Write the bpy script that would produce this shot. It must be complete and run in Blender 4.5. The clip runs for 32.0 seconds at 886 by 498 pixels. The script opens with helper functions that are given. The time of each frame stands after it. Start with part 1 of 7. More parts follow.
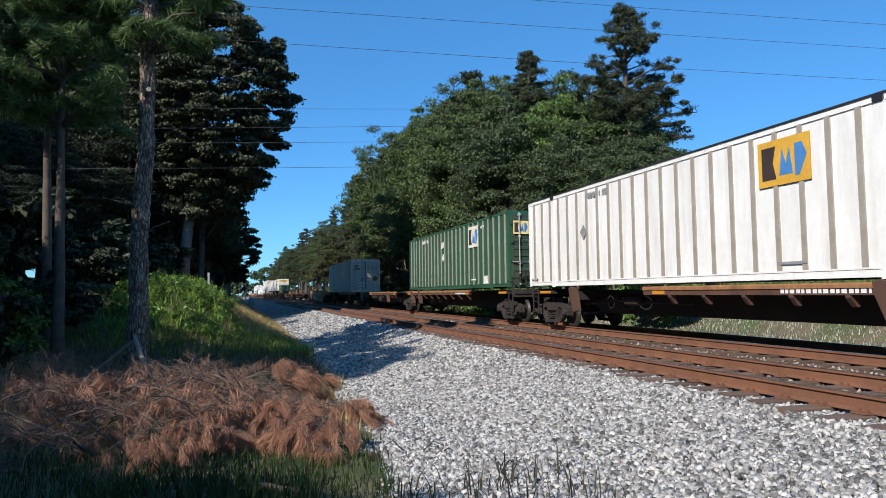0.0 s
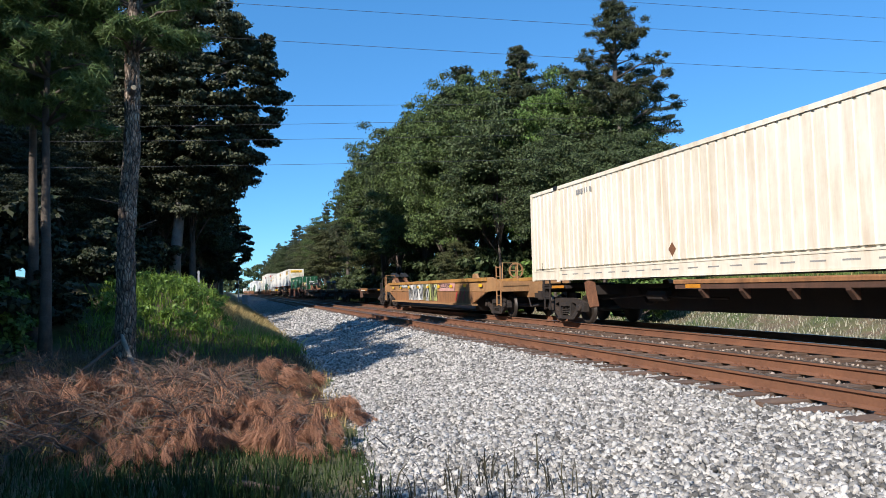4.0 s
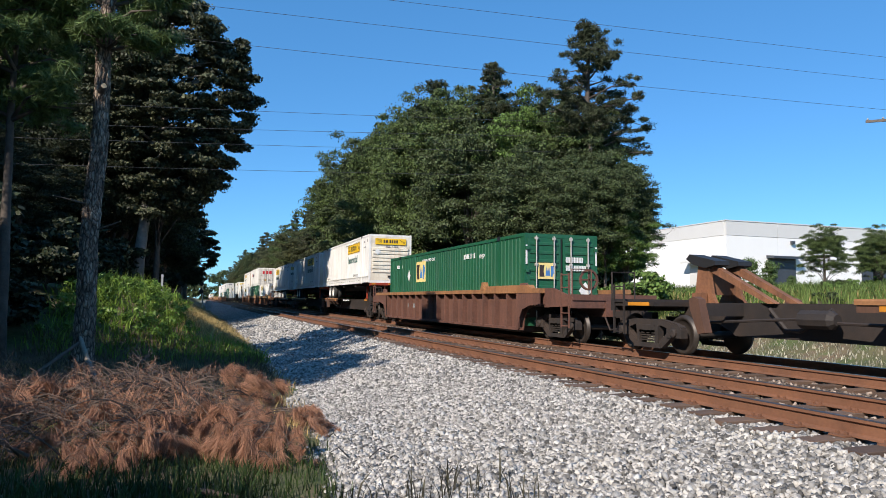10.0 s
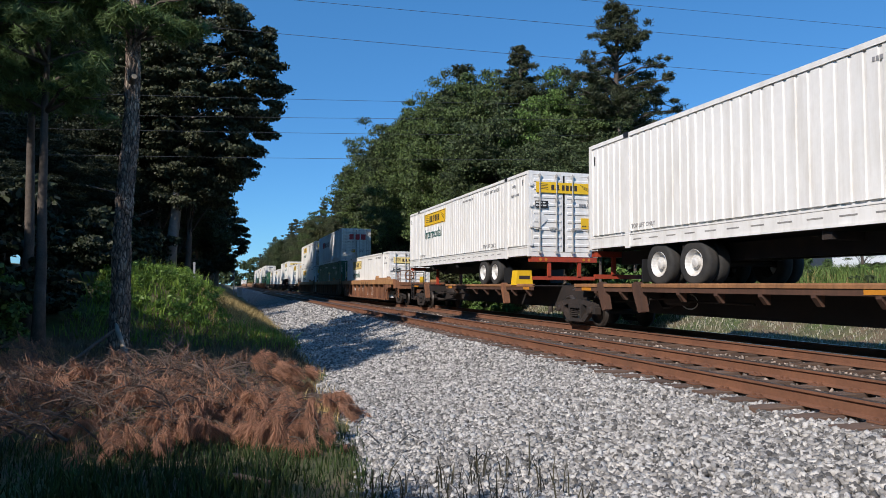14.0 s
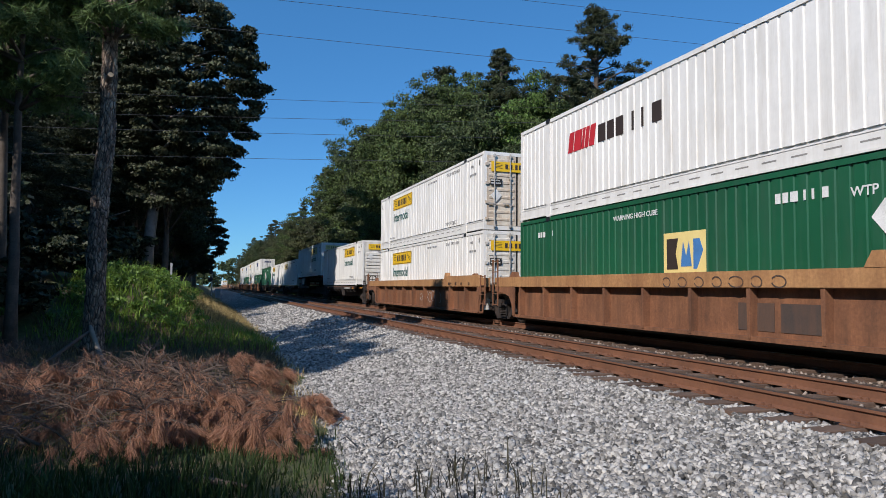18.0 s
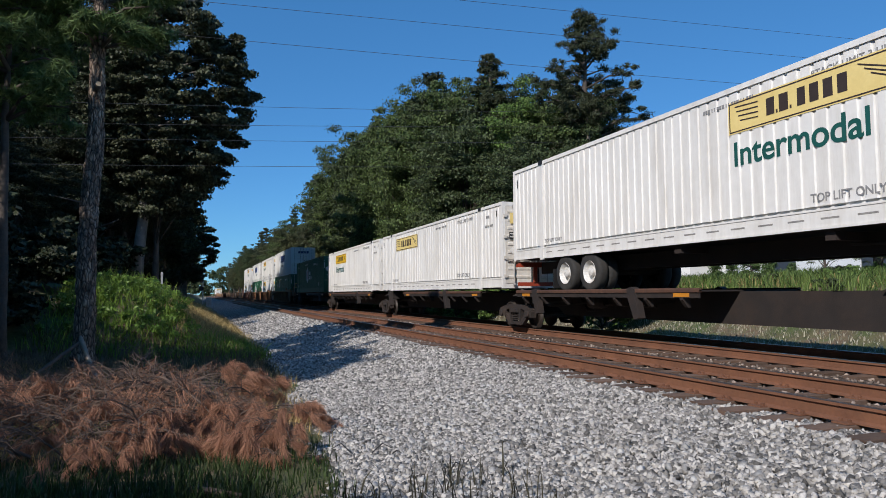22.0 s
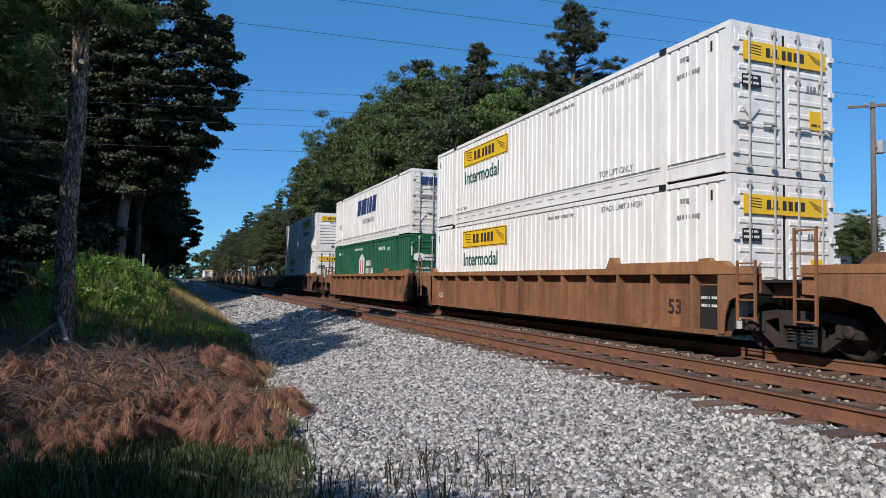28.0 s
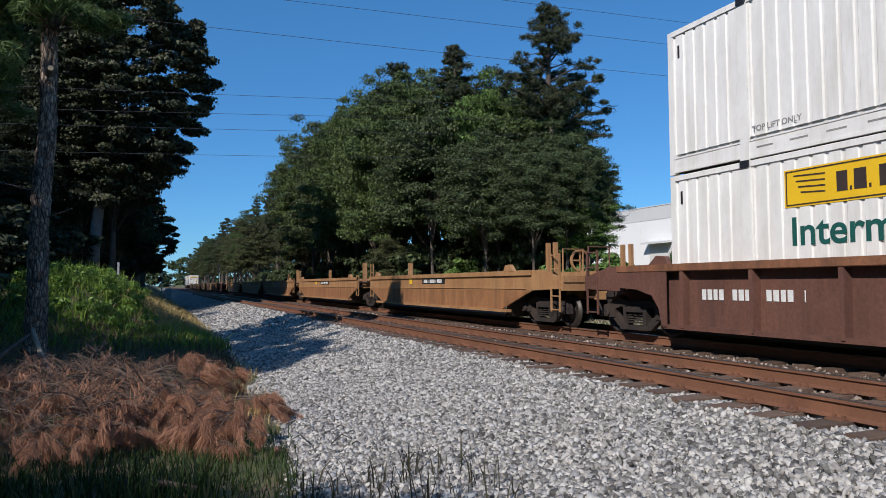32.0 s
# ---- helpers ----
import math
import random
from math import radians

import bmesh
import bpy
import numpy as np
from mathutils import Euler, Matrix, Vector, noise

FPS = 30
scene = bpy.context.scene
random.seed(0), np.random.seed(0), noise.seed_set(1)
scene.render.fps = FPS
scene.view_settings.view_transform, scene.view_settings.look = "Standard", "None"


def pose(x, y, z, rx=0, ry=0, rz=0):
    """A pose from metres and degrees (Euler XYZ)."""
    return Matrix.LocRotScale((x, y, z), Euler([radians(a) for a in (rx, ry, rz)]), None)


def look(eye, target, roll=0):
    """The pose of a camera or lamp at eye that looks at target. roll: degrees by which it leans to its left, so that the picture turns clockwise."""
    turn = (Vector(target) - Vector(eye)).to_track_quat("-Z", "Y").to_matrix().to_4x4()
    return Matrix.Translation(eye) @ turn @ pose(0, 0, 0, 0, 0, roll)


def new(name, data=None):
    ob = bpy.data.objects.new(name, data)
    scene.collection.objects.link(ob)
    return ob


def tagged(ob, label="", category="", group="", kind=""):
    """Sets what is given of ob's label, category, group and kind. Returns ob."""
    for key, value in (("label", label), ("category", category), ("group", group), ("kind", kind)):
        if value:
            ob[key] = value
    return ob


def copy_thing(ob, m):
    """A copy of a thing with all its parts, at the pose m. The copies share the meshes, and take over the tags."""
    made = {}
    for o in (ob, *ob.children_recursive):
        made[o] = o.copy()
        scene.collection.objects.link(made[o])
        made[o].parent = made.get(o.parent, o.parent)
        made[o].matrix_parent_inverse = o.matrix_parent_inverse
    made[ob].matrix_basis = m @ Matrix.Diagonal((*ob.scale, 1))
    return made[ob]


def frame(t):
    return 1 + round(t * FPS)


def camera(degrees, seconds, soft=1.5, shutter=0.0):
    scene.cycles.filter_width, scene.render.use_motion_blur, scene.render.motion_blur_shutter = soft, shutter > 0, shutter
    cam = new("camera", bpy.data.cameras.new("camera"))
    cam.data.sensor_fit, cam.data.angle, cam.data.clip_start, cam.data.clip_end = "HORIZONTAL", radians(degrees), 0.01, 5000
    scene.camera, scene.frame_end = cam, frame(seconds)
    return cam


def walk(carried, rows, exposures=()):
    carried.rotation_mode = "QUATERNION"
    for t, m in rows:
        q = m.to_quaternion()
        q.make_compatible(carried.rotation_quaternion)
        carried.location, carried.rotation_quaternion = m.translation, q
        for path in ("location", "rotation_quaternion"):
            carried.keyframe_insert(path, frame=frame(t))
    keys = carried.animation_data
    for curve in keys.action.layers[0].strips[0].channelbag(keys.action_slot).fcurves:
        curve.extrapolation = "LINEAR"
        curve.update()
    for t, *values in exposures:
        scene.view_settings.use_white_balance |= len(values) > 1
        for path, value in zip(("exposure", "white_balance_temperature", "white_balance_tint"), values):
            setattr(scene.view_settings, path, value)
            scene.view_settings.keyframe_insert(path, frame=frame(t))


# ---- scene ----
cam = camera(65.9, 32.0, soft=0.85)
# seconds, eye x y z, pitch, roll, yaw: a hand-held camera beside the track
ROWS = [
    (0.0, -0.126, 0.061, 1.119, 3.64, 0.66, -16.64),
    (0.5, -0.111, 0.085, 1.126, 3.30, 0.45, -17.08),
    (1.0, -0.092, 0.026, 1.118, 3.40, -0.29, -17.34),
    (1.5, -0.024, 0.040, 1.119, 2.83, -0.64, -17.78),
    (2.0, 0.026, 0.009, 1.133, 2.69, -0.03, -17.08),
    (2.5, 0.033, -0.065, 1.122, 3.11, 0.42, -16.96),
    (3.0, 0.034, -0.066, 1.122, 3.04, 0.32, -16.90),
    (3.5, 0.025, -0.012, 1.135, 3.32, 1.07, -16.89),
    (5.5, -0.014, -0.007, 1.136, 3.06, 0.70, -18.17),
    (6.0, -0.013, -0.002, 1.143, 3.28, 0.78, -19.04),
    (6.5, -0.002, 0.022, 1.135, 3.48, 0.51, -19.10),
    (7.0, 0.005, 0.003, 1.130, 3.27, 0.29, -18.76),
    (7.5, -0.000, -0.003, 1.129, 3.37, 0.41, -19.43),
    (8.0, -0.010, -0.014, 1.124, 3.60, 0.11, -19.56),
    (8.5, 0.000, 0.006, 1.122, 3.61, 0.02, -19.69),
    (9.0, 0.010, 0.009, 1.129, 3.95, 0.05, -19.69),
    (9.5, -0.007, -0.013, 1.129, 4.35, -0.27, -20.19),
    (10.0, -0.010, -0.024, 1.117, 4.31, -0.61, -19.86),
    (10.5, -0.012, -0.016, 1.122, 4.46, -0.37, -20.15),
    (11.0, 0.003, 0.007, 1.124, 4.51, -0.35, -20.44),
    (11.5, -0.013, -0.020, 1.115, 4.26, -0.32, -20.86),
    (12.0, 0.003, 0.035, 1.134, 3.90, -0.73, -21.32),
    (12.5, 0.003, -0.006, 1.126, 3.63, -0.94, -21.59),
    (13.0, -0.018, -0.011, 1.138, 3.81, -0.58, -21.07),
    (13.5, -0.009, -0.000, 1.130, 3.38, -0.08, -17.05),
    (14.0, 0.004, 0.005, 1.131, 3.07, -0.29, -17.50),
    (14.5, 0.009, 0.004, 1.126, 3.19, -0.56, -17.39),
    (16.5, 0.011, 0.009, 1.129, 2.75, -0.57, -18.54),
    (17.0, -0.008, -0.013, 1.133, 3.11, -0.21, -19.32),
    (17.5, 0.005, 0.008, 1.139, 3.23, -0.23, -19.49),
    (18.0, 0.013, 0.012, 1.143, 3.24, -0.52, -19.17),
    (18.5, 0.015, 0.014, 1.133, 3.36, -0.33, -19.39),
    (19.0, -0.010, -0.024, 1.126, 3.43, -0.22, -19.22),
    (19.5, 0.011, 0.017, 1.129, 3.30, -0.14, -19.25),
    (20.0, 0.000, 0.008, 1.134, 3.64, -0.12, -19.50),
    (20.5, 0.013, -0.032, 1.127, 3.80, -0.02, -19.24),
    (21.0, 0.016, 0.013, 1.131, 3.63, 0.31, -19.73),
    (21.5, 0.005, -0.008, 1.139, 3.60, 0.36, -19.45),
    (22.0, 0.008, 0.013, 1.133, 3.69, 0.37, -19.83),
    (22.5, 0.022, 0.021, 1.135, 3.56, 0.20, -19.85),
    (23.0, 0.010, 0.017, 1.135, 3.41, 0.09, -19.72),
    (23.5, 0.004, 0.001, 1.129, 3.27, -0.01, -19.66),
    (24.0, 0.006, 0.025, 1.128, 3.07, -0.02, -19.67),
    (24.5, 0.028, 0.043, 1.130, 3.08, 0.05, -19.46),
    (25.0, 0.015, 0.009, 1.132, 3.19, -0.10, -19.50),
    (25.5, -0.012, -0.002, 1.134, 3.33, -0.10, -19.86),
    (27.5, 0.031, -0.057, 1.121, 3.15, -0.56, -20.36),
    (28.0, 0.038, -0.023, 1.137, 2.75, -0.99, -21.15),
    (28.5, 0.013, 0.011, 1.136, 2.15, -0.49, -21.97),
    (29.0, -0.018, 0.027, 1.135, 2.45, -0.66, -22.56),
    (29.5, -0.058, -0.037, 1.134, 2.68, -0.57, -23.48),
    (30.0, -0.007, -0.024, 1.139, 2.56, -0.13, -23.29),
    (30.5, 0.029, -0.043, 1.128, 2.49, -0.03, -22.24),
    (31.0, 0.038, -0.017, 1.135, 2.80, 0.03, -22.38),
    (31.5, 0.042, -0.005, 1.136, 2.77, 0.09, -22.47),
    (32.0, 0.049, -0.015, 1.128, 2.95, 0.27, -22.82),]
# stops by which the clip's camera opens and closes on the way, and its white balance
EXPOSURES = [(0.0, 0.3, 6480, 10.5), (1.0, 0.42, 6480, 10.5), (2.0, 0.68, 6700, 11.5), (3.5, 0.5, 6700, 11.5), (6.0, 0.48, 6700, 11.5), (8.0, 0.5, 6920, 12.5), (10.0, 0.38, 6920, 12.5), (12.0, 0.3, 6920, 12.5), (13.0, -0.04, 6620, 13.5), (14.0, 0.05, 6620, 13.5), (17.0, 0.0, 6620, 13.5), (18.0, -0.08, 6500, 13.0), (20.0, -0.14, 6500, 13.0), (22.0, -0.15, 6500, 13.0), (24.0, -0.12, 6500, 13.0), (25.0, 0.06, 6500, 13.0), (28.0, -0.06, 6500, 13.0), (29.0, -0.14, 6500, 13.0), (30.0, -0.02, 6500, 13.0), (31.0, 0.04, 6500, 13.0), (32.0, -0.14, 6500, 13.0)]
walk(cam, [(t, pose(x, y, z, 90 + pitch, roll, yaw)) for t, x, y, z, pitch, roll, yaw in ROWS],
     exposures=EXPOSURES)

# ---- daylight ----
SUN_TRAVEL = Vector((0.80, 0.60, -0.72)).normalized()   # the way the sunlight goes
world = bpy.data.worlds.new("sky")
scene.world = world
world.use_nodes = True
wn = world.node_tree
for n in list(wn.nodes):
    wn.nodes.remove(n)
sky = wn.nodes.new("ShaderNodeTexSky")
sky.sky_type = "NISHITA"
sky.sun_disc = False
sky.sun_elevation = math.asin(-SUN_TRAVEL.z)
sky.sun_rotation = math.atan2(-SUN_TRAVEL.x, -SUN_TRAVEL.y)
sky.air_density, sky.dust_density, sky.ozone_density, sky.altitude = 1.0, 0.0, 1.0, 800
back = wn.nodes.new("ShaderNodeBackground")
back.inputs["Strength"].default_value = 0.108
wout = wn.nodes.new("ShaderNodeOutputWorld")
tint = wn.nodes.new("ShaderNodeMix")      # the deep blue of a clear, dry day
tint.data_type, tint.blend_type = "RGBA", "MULTIPLY"
tint.inputs[0].default_value = 1.0
tint.inputs[7].default_value = (0.44, 0.87, 1.27, 1)
wn.links.new(sky.outputs[0], tint.inputs[6])
even = wn.nodes.new("ShaderNodeMix")      # and its evenness towards the horizon
even.data_type = "RGBA"
even.inputs[0].default_value = 0.35
even.inputs[7].default_value = (0.45, 2.68, 6.15, 1)
wn.links.new(tint.outputs[2], even.inputs[6])
wn.links.new(even.outputs[2], back.inputs[0])
wn.links.new(back.outputs[0], wout.inputs[0])
sun = new("sun", bpy.data.lights.new("sun", "SUN"))
sun.data.energy, sun.data.angle, sun.data.color = 5.0, radians(0.53), (1.0, 0.95, 0.87)
sun.matrix_world = look((0, 0, 60), Vector((0, 0, 60)) + SUN_TRAVEL)

# ---- materials ----
def ramp(nt, fac, stops):
    r = nt.nodes.new("ShaderNodeValToRGB")
    el = r.color_ramp.elements
    while len(el) < len(stops):
        el.new(0.5)
    for e, (p, c) in zip(el, stops):
        e.position = p
        e.color = (*c, 1) if len(c) == 3 else c
    nt.links.new(fac, r.inputs[0])
    return r.outputs[0]


def noise_tex(nt, vec, scale, detail=4, rough=0.6, stretch=None):
    if stretch:
        mp = nt.nodes.new("ShaderNodeMapping")
        mp.inputs["Scale"].default_value = stretch
        nt.links.new(vec, mp.inputs[0])
        vec = mp.outputs[0]
    n = nt.nodes.new("ShaderNodeTexNoise")
    n.inputs["Scale"].default_value, n.inputs["Detail"].default_value, n.inputs["Roughness"].default_value = scale, detail, rough
    nt.links.new(vec, n.inputs["Vector"])
    return n.outputs[0]


def mix(nt, fac, a, b, mode="MIX"):
    m = nt.nodes.new("ShaderNodeMix")
    m.data_type, m.blend_type = "RGBA", mode
    for sock, v in ((m.inputs[0], fac), (m.inputs[6], a), (m.inputs[7], b)):
        if isinstance(v, (int, float)):
            sock.default_value = v
        elif isinstance(v, tuple):
            sock.default_value = (*v, 1)
        else:
            nt.links.new(v, sock)
    return m.outputs[2]


def material(name, base, dark=None, rough=0.6, metal=0.0, scale=3.0, dirt=None, dirt_amount=0.4, streak=False,
             bump=0.0, bump_scale=40.0, spec=0.5, rnd=0.0, island=0.0, alpha_leaf=0.0, grain=0.25):
    m = bpy.data.materials.new(name)
    m.use_nodes = True
    nt = m.node_tree
    bsdf = nt.nodes["Principled BSDF"]
    tc = nt.nodes.new("ShaderNodeTexCoord").outputs["Object"]
    dark = dark or tuple(c * 0.7 for c in base)
    big = noise_tex(nt, tc, scale)
    col = ramp(nt, big, [(0.3, dark), (0.65, base)])
    fine = noise_tex(nt, tc, scale * 14, 3)
    col = mix(nt, grain, col, ramp(nt, fine, [(0.3, tuple(c * 0.55 for c in base)), (0.7, tuple(min(1, c * 1.25) for c in base))]))
    if dirt:
        d = noise_tex(nt, tc, 1.3, 6, 0.7, (2.2, 2.2, 0.28) if streak else None)
        f = ramp(nt, d, [(0.5 - 0.25 * dirt_amount, (0, 0, 0)), (0.5 + 0.55 * (1 - dirt_amount) + 0.08, (1, 1, 1))])
        col = mix(nt, f, col, dirt)
    if rnd:
        oi = nt.nodes.new("ShaderNodeObjectInfo").outputs["Random"]
        col = mix(nt, 1.0, col, ramp(nt, oi, [(0, (1 - rnd,) * 3), (1, (1 + rnd * 0.4,) * 3)]), "MULTIPLY")
    if island:
        gi = nt.nodes.new("ShaderNodeNewGeometry").outputs["Random Per Island"]
        col = mix(nt, 1.0, col, ramp(nt, gi, [(0, (1 - island,) * 3), (1, (1 + island * 0.5,) * 3)]), "MULTIPLY")
    nt.links.new(col, bsdf.inputs["Base Color"])
    bsdf.inputs["Roughness"].default_value, bsdf.inputs["Metallic"].default_value = rough, metal
    bsdf.inputs["Specular IOR Level"].default_value = spec
    if bump:
        b = nt.nodes.new("ShaderNodeBump")
        b.inputs["Strength"].default_value, b.inputs["Distance"].default_value = bump, 0.02
        nt.links.new(noise_tex(nt, tc, bump_scale, 5), b.inputs["Height"])
        nt.links.new(b.outputs[0], bsdf.inputs["Normal"])
    if alpha_leaf:
        tr = nt.nodes.new("ShaderNodeBsdfTranslucent")
        nt.links.new(col, tr.inputs[0])
        ms = nt.nodes.new("ShaderNodeMixShader")
        ms.inputs[0].default_value = alpha_leaf
        nt.links.new(bsdf.outputs[0], ms.inputs[1])
        nt.links.new(tr.outputs[0], ms.inputs[2])
        nt.links.new(ms.outputs[0], nt.nodes["Material Output"].inputs[0])
    return m


WHITE = material("white_paint", (0.80, 0.79, 0.76), (0.70, 0.69, 0.66), 0.45, scale=0.5, dirt=(0.46, 0.42, 0.36), dirt_amount=0.15, streak=True, grain=0.08)
CREAM = material("aged_cream_paint", (0.78, 0.73, 0.62), (0.66, 0.60, 0.48), 0.5, scale=0.5, dirt=(0.42, 0.25, 0.13), dirt_amount=0.22, streak=True, grain=0.1)
GRIMY = material("rust_stained_white", (0.74, 0.68, 0.58), (0.55, 0.47, 0.36), 0.55, scale=0.9, dirt=(0.26, 0.13, 0.06), dirt_amount=0.42, streak=True, grain=0.15)
DIRTYW = material("sooty_white_paint", (0.76, 0.74, 0.69), (0.62, 0.59, 0.53), 0.5, scale=0.8, dirt=(0.28, 0.23, 0.18), dirt_amount=0.30, streak=True, grain=0.1)
GREEN = material("green_paint", (0.012, 0.105, 0.048), (0.010, 0.080, 0.038), 0.4, scale=0.5, dirt=(0.05, 0.10, 0.07), dirt_amount=0.16, streak=True, grain=0.1)
OLIVE = material("faded_dark_green_paint", (0.022, 0.095, 0.050), (0.018, 0.070, 0.036), 0.45, scale=0.5, dirt=(0.07, 0.09, 0.06), dirt_amount=0.2, streak=True, grain=0.1)
OLIVE_END = material("grimy_green_paint", (0.024, 0.070, 0.040), (0.022, 0.045, 0.028), 0.55, scale=0.8, dirt=(0.10, 0.065, 0.04), dirt_amount=0.4, streak=True)
POST_TAN = material("bare_post_metal", (0.36, 0.33, 0.28), (0.26, 0.22, 0.18), 0.5, scale=2, dirt=(0.2, 0.12, 0.07), dirt_amount=0.3, streak=True)
RUST = material("rusty_brown_paint", (0.285, 0.122, 0.058), (0.140, 0.056, 0.030), 0.75, scale=1.4, dirt=(0.055, 0.030, 0.020), dirt_amount=0.52, streak=True, bump=0.15, grain=.42)
RUST_ORANGE = material("sunburnt_orange_brown_paint", (0.31, 0.142, 0.064), (0.18, 0.074, 0.036), 0.75, scale=1.3, dirt=(0.06, 0.030, 0.02), dirt_amount=0.52, streak=True, bump=0.15, grain=.42)
RED_BROWN = material("red_brown_paint", (0.155, 0.068, 0.046), (0.090, 0.038, 0.028), 0.75, scale=1.1, dirt=(0.045, 0.025, 0.02), dirt_amount=0.36, streak=True, bump=0.15, grain=.42)
ORANGE_RUST = material("orange_brown_paint", (0.36, 0.170, 0.070), (0.23, 0.10, 0.042), 0.7, scale=1.2, dirt=(0.09, 0.045, 0.025), dirt_amount=0.46, streak=True, bump=0.15, grain=.42)
CHORD_TAN = material("sun_bleached_orange_paint", (0.47, 0.25, 0.105), (0.34, 0.160, 0.066), 0.7, scale=1.2, dirt=(0.15, 0.065, 0.03), dirt_amount=0.40, streak=True, bump=0.15, grain=.4)
PANEL_BROWN = material("faded_black_brown_paint", (0.060, 0.047, 0.042), (0.10, 0.062, 0.045), 0.7, scale=2.2, dirt=(0.17, 0.085, 0.05), dirt_amount=0.35, streak=True)
WELL_BROWN = material("dull_brown_paint", (0.115, 0.055, 0.034), (0.075, 0.037, 0.024), 0.7, scale=1.0, dirt=(0.035, 0.022, 0.017), dirt_amount=0.44, streak=True, bump=0.12)
TAN = material("weathered_tan_paint", (0.41, 0.225, 0.100), (0.29, 0.140, 0.058), 0.65, scale=1.0, dirt=(0.14, 0.07, 0.035), dirt_amount=0.3, streak=True, bump=0.1)
MUSTARD = material("mustard_yellow_paint", (0.47, 0.235, 0.062), (0.34, 0.155, 0.042), 0.6, scale=1.0, dirt=(0.16, 0.075, 0.03), dirt_amount=0.3, streak=True)
GRIME = material("grimy_dark_steel", (0.026, 0.020, 0.018), (0.015, 0.012, 0.011), 0.75, scale=2.5, dirt=(0.055, 0.033, 0.023), dirt_amount=0.20, bump=0.2)
TRUCK_STEEL = material("dusty_cast_steel", (0.028, 0.022, 0.020), (0.016, 0.013, 0.012), 0.8, scale=3, dirt=(0.075, 0.046, 0.032), dirt_amount=0.28, bump=0.25)
WHEEL_STEEL = material("worn_wheel_steel", (0.050, 0.040, 0.034), (0.028, 0.022, 0.019), 0.5, 0.3, scale=3)
DARK = material("black_paint", (0.018, 0.018, 0.019), rough=0.6)
BLACKBOX = material("black_casting", (0.015, 0.017, 0.022), rough=0.5)
YELLOW = material("yellow_sign_paint", (0.80, 0.50, 0.02), (0.72, 0.43, 0.018), 0.45, scale=1.5, grain=0.06)
PALE_YELLOW = material("faded_yellow_paint", (0.80, 0.64, 0.26), (0.72, 0.55, 0.2), 0.5, scale=1.5, grain=0.08)
OCHRE = material("ochre_sign_paint", (0.64, 0.36, 0.05), (0.56, 0.30, 0.04), 0.5, scale=1.5)
INK = material("dark_sign_ink", (0.05, 0.035, 0.03), rough=0.5)
TEAL = material("dark_teal_lettering", (0.012, 0.10, 0.085), rough=0.5)
NAVY = material("navy_lettering", (0.025, 0.05, 0.16), rough=0.5)
BLUE = material("mid_blue_paint", (0.07, 0.22, 0.50), rough=0.5)
RED = material("red_paint", (0.55, 0.03, 0.04), rough=0.5)
CHASSIS_RED = material("orange_red_chassis_paint", (0.42, 0.055, 0.022), (0.30, 0.04, 0.02), 0.5, scale=2, dirt=(0.1, 0.05, 0.03), dirt_amount=0.25)
LETTER_WHITE = material("white_lettering", (0.78, 0.78, 0.76), rough=0.5)
GREYTXT = material("grey_stencil_ink", (0.28, 0.28, 0.28), rough=0.6)
TYRE = material("tyre_rubber", (0.030, 0.029, 0.028), (0.018, 0.018, 0.018), 0.85, scale=6, dirt=(0.07, 0.06, 0.05), dirt_amount=0.2, bump=0.2)
RAIL_GRIME = material("greyed_slot", (0.30, 0.29, 0.27), (0.16, 0.155, 0.15), 0.8, scale=4)
RIM = material("white_wheel_rim", (0.72, 0.71, 0.68), rough=0.45, scale=4, dirt=(0.3, 0.24, 0.18), dirt_amount=0.25)
CHROME = material("galvanised_rod", (0.50, 0.48, 0.45), (0.34, 0.30, 0.26), 0.5, 0.15, scale=4)
REFLECT = material("reflector_amber", (0.60, 0.24, 0.03), rough=0.35)
GRAF = [material("spray_" + k, c, rough=0.5, scale=2) for k, c in
        (("grey", (0.42, 0.42, 0.42)), ("white", (0.74, 0.72, 0.68)), ("pink", (0.62, 0.34, 0.30)), ("lime", (0.42, 0.46, 0.16)), ("black", (0.02, 0.02, 0.022)), ("olive", (0.20, 0.19, 0.10)))]
RAIL = material("rusted_rail", (0.205, 0.088, 0.046), (0.130, 0.055, 0.031), 0.8, scale=2, dirt=(0.10, 0.05, 0.03), dirt_amount=0.25, bump=0.15)
RAILTOP = material("worn_rail_head", (0.10, 0.075, 0.062), (0.07, 0.05, 0.042), 0.4, 0.6, scale=3)
RAILSHINE = material("polished_rail_head", (0.42, 0.40, 0.38), (0.3, 0.28, 0.26), 0.28, 0.9, scale=3)
TIE = material("creosoted_tie_wood", (0.130, 0.080, 0.056), (0.062, 0.040, 0.031), 0.85, scale=4, dirt=(0.17, 0.11, 0.075), dirt_amount=0.35, bump=0.4, bump_scale=25, rnd=0.35)
STONE = material("pale_granite_ballast", (0.450, 0.428, 0.400), (0.19, 0.178, 0.165), 0.85, scale=14, bump=0.4, bump_scale=60, island=0.85, grain=0.45)
STONE_FOUL = material("rust_fouled_ballast", (0.36, 0.285, 0.235), (0.17, 0.13, 0.105), 0.9, scale=9, island=0.75, bump=0.3, bump_scale=60)
STONE_PART = material("granite_stone", (0.48, 0.47, 0.455), (0.25, 0.245, 0.24), 0.85, scale=9, bump=0.3, bump_scale=60, rnd=0.4)
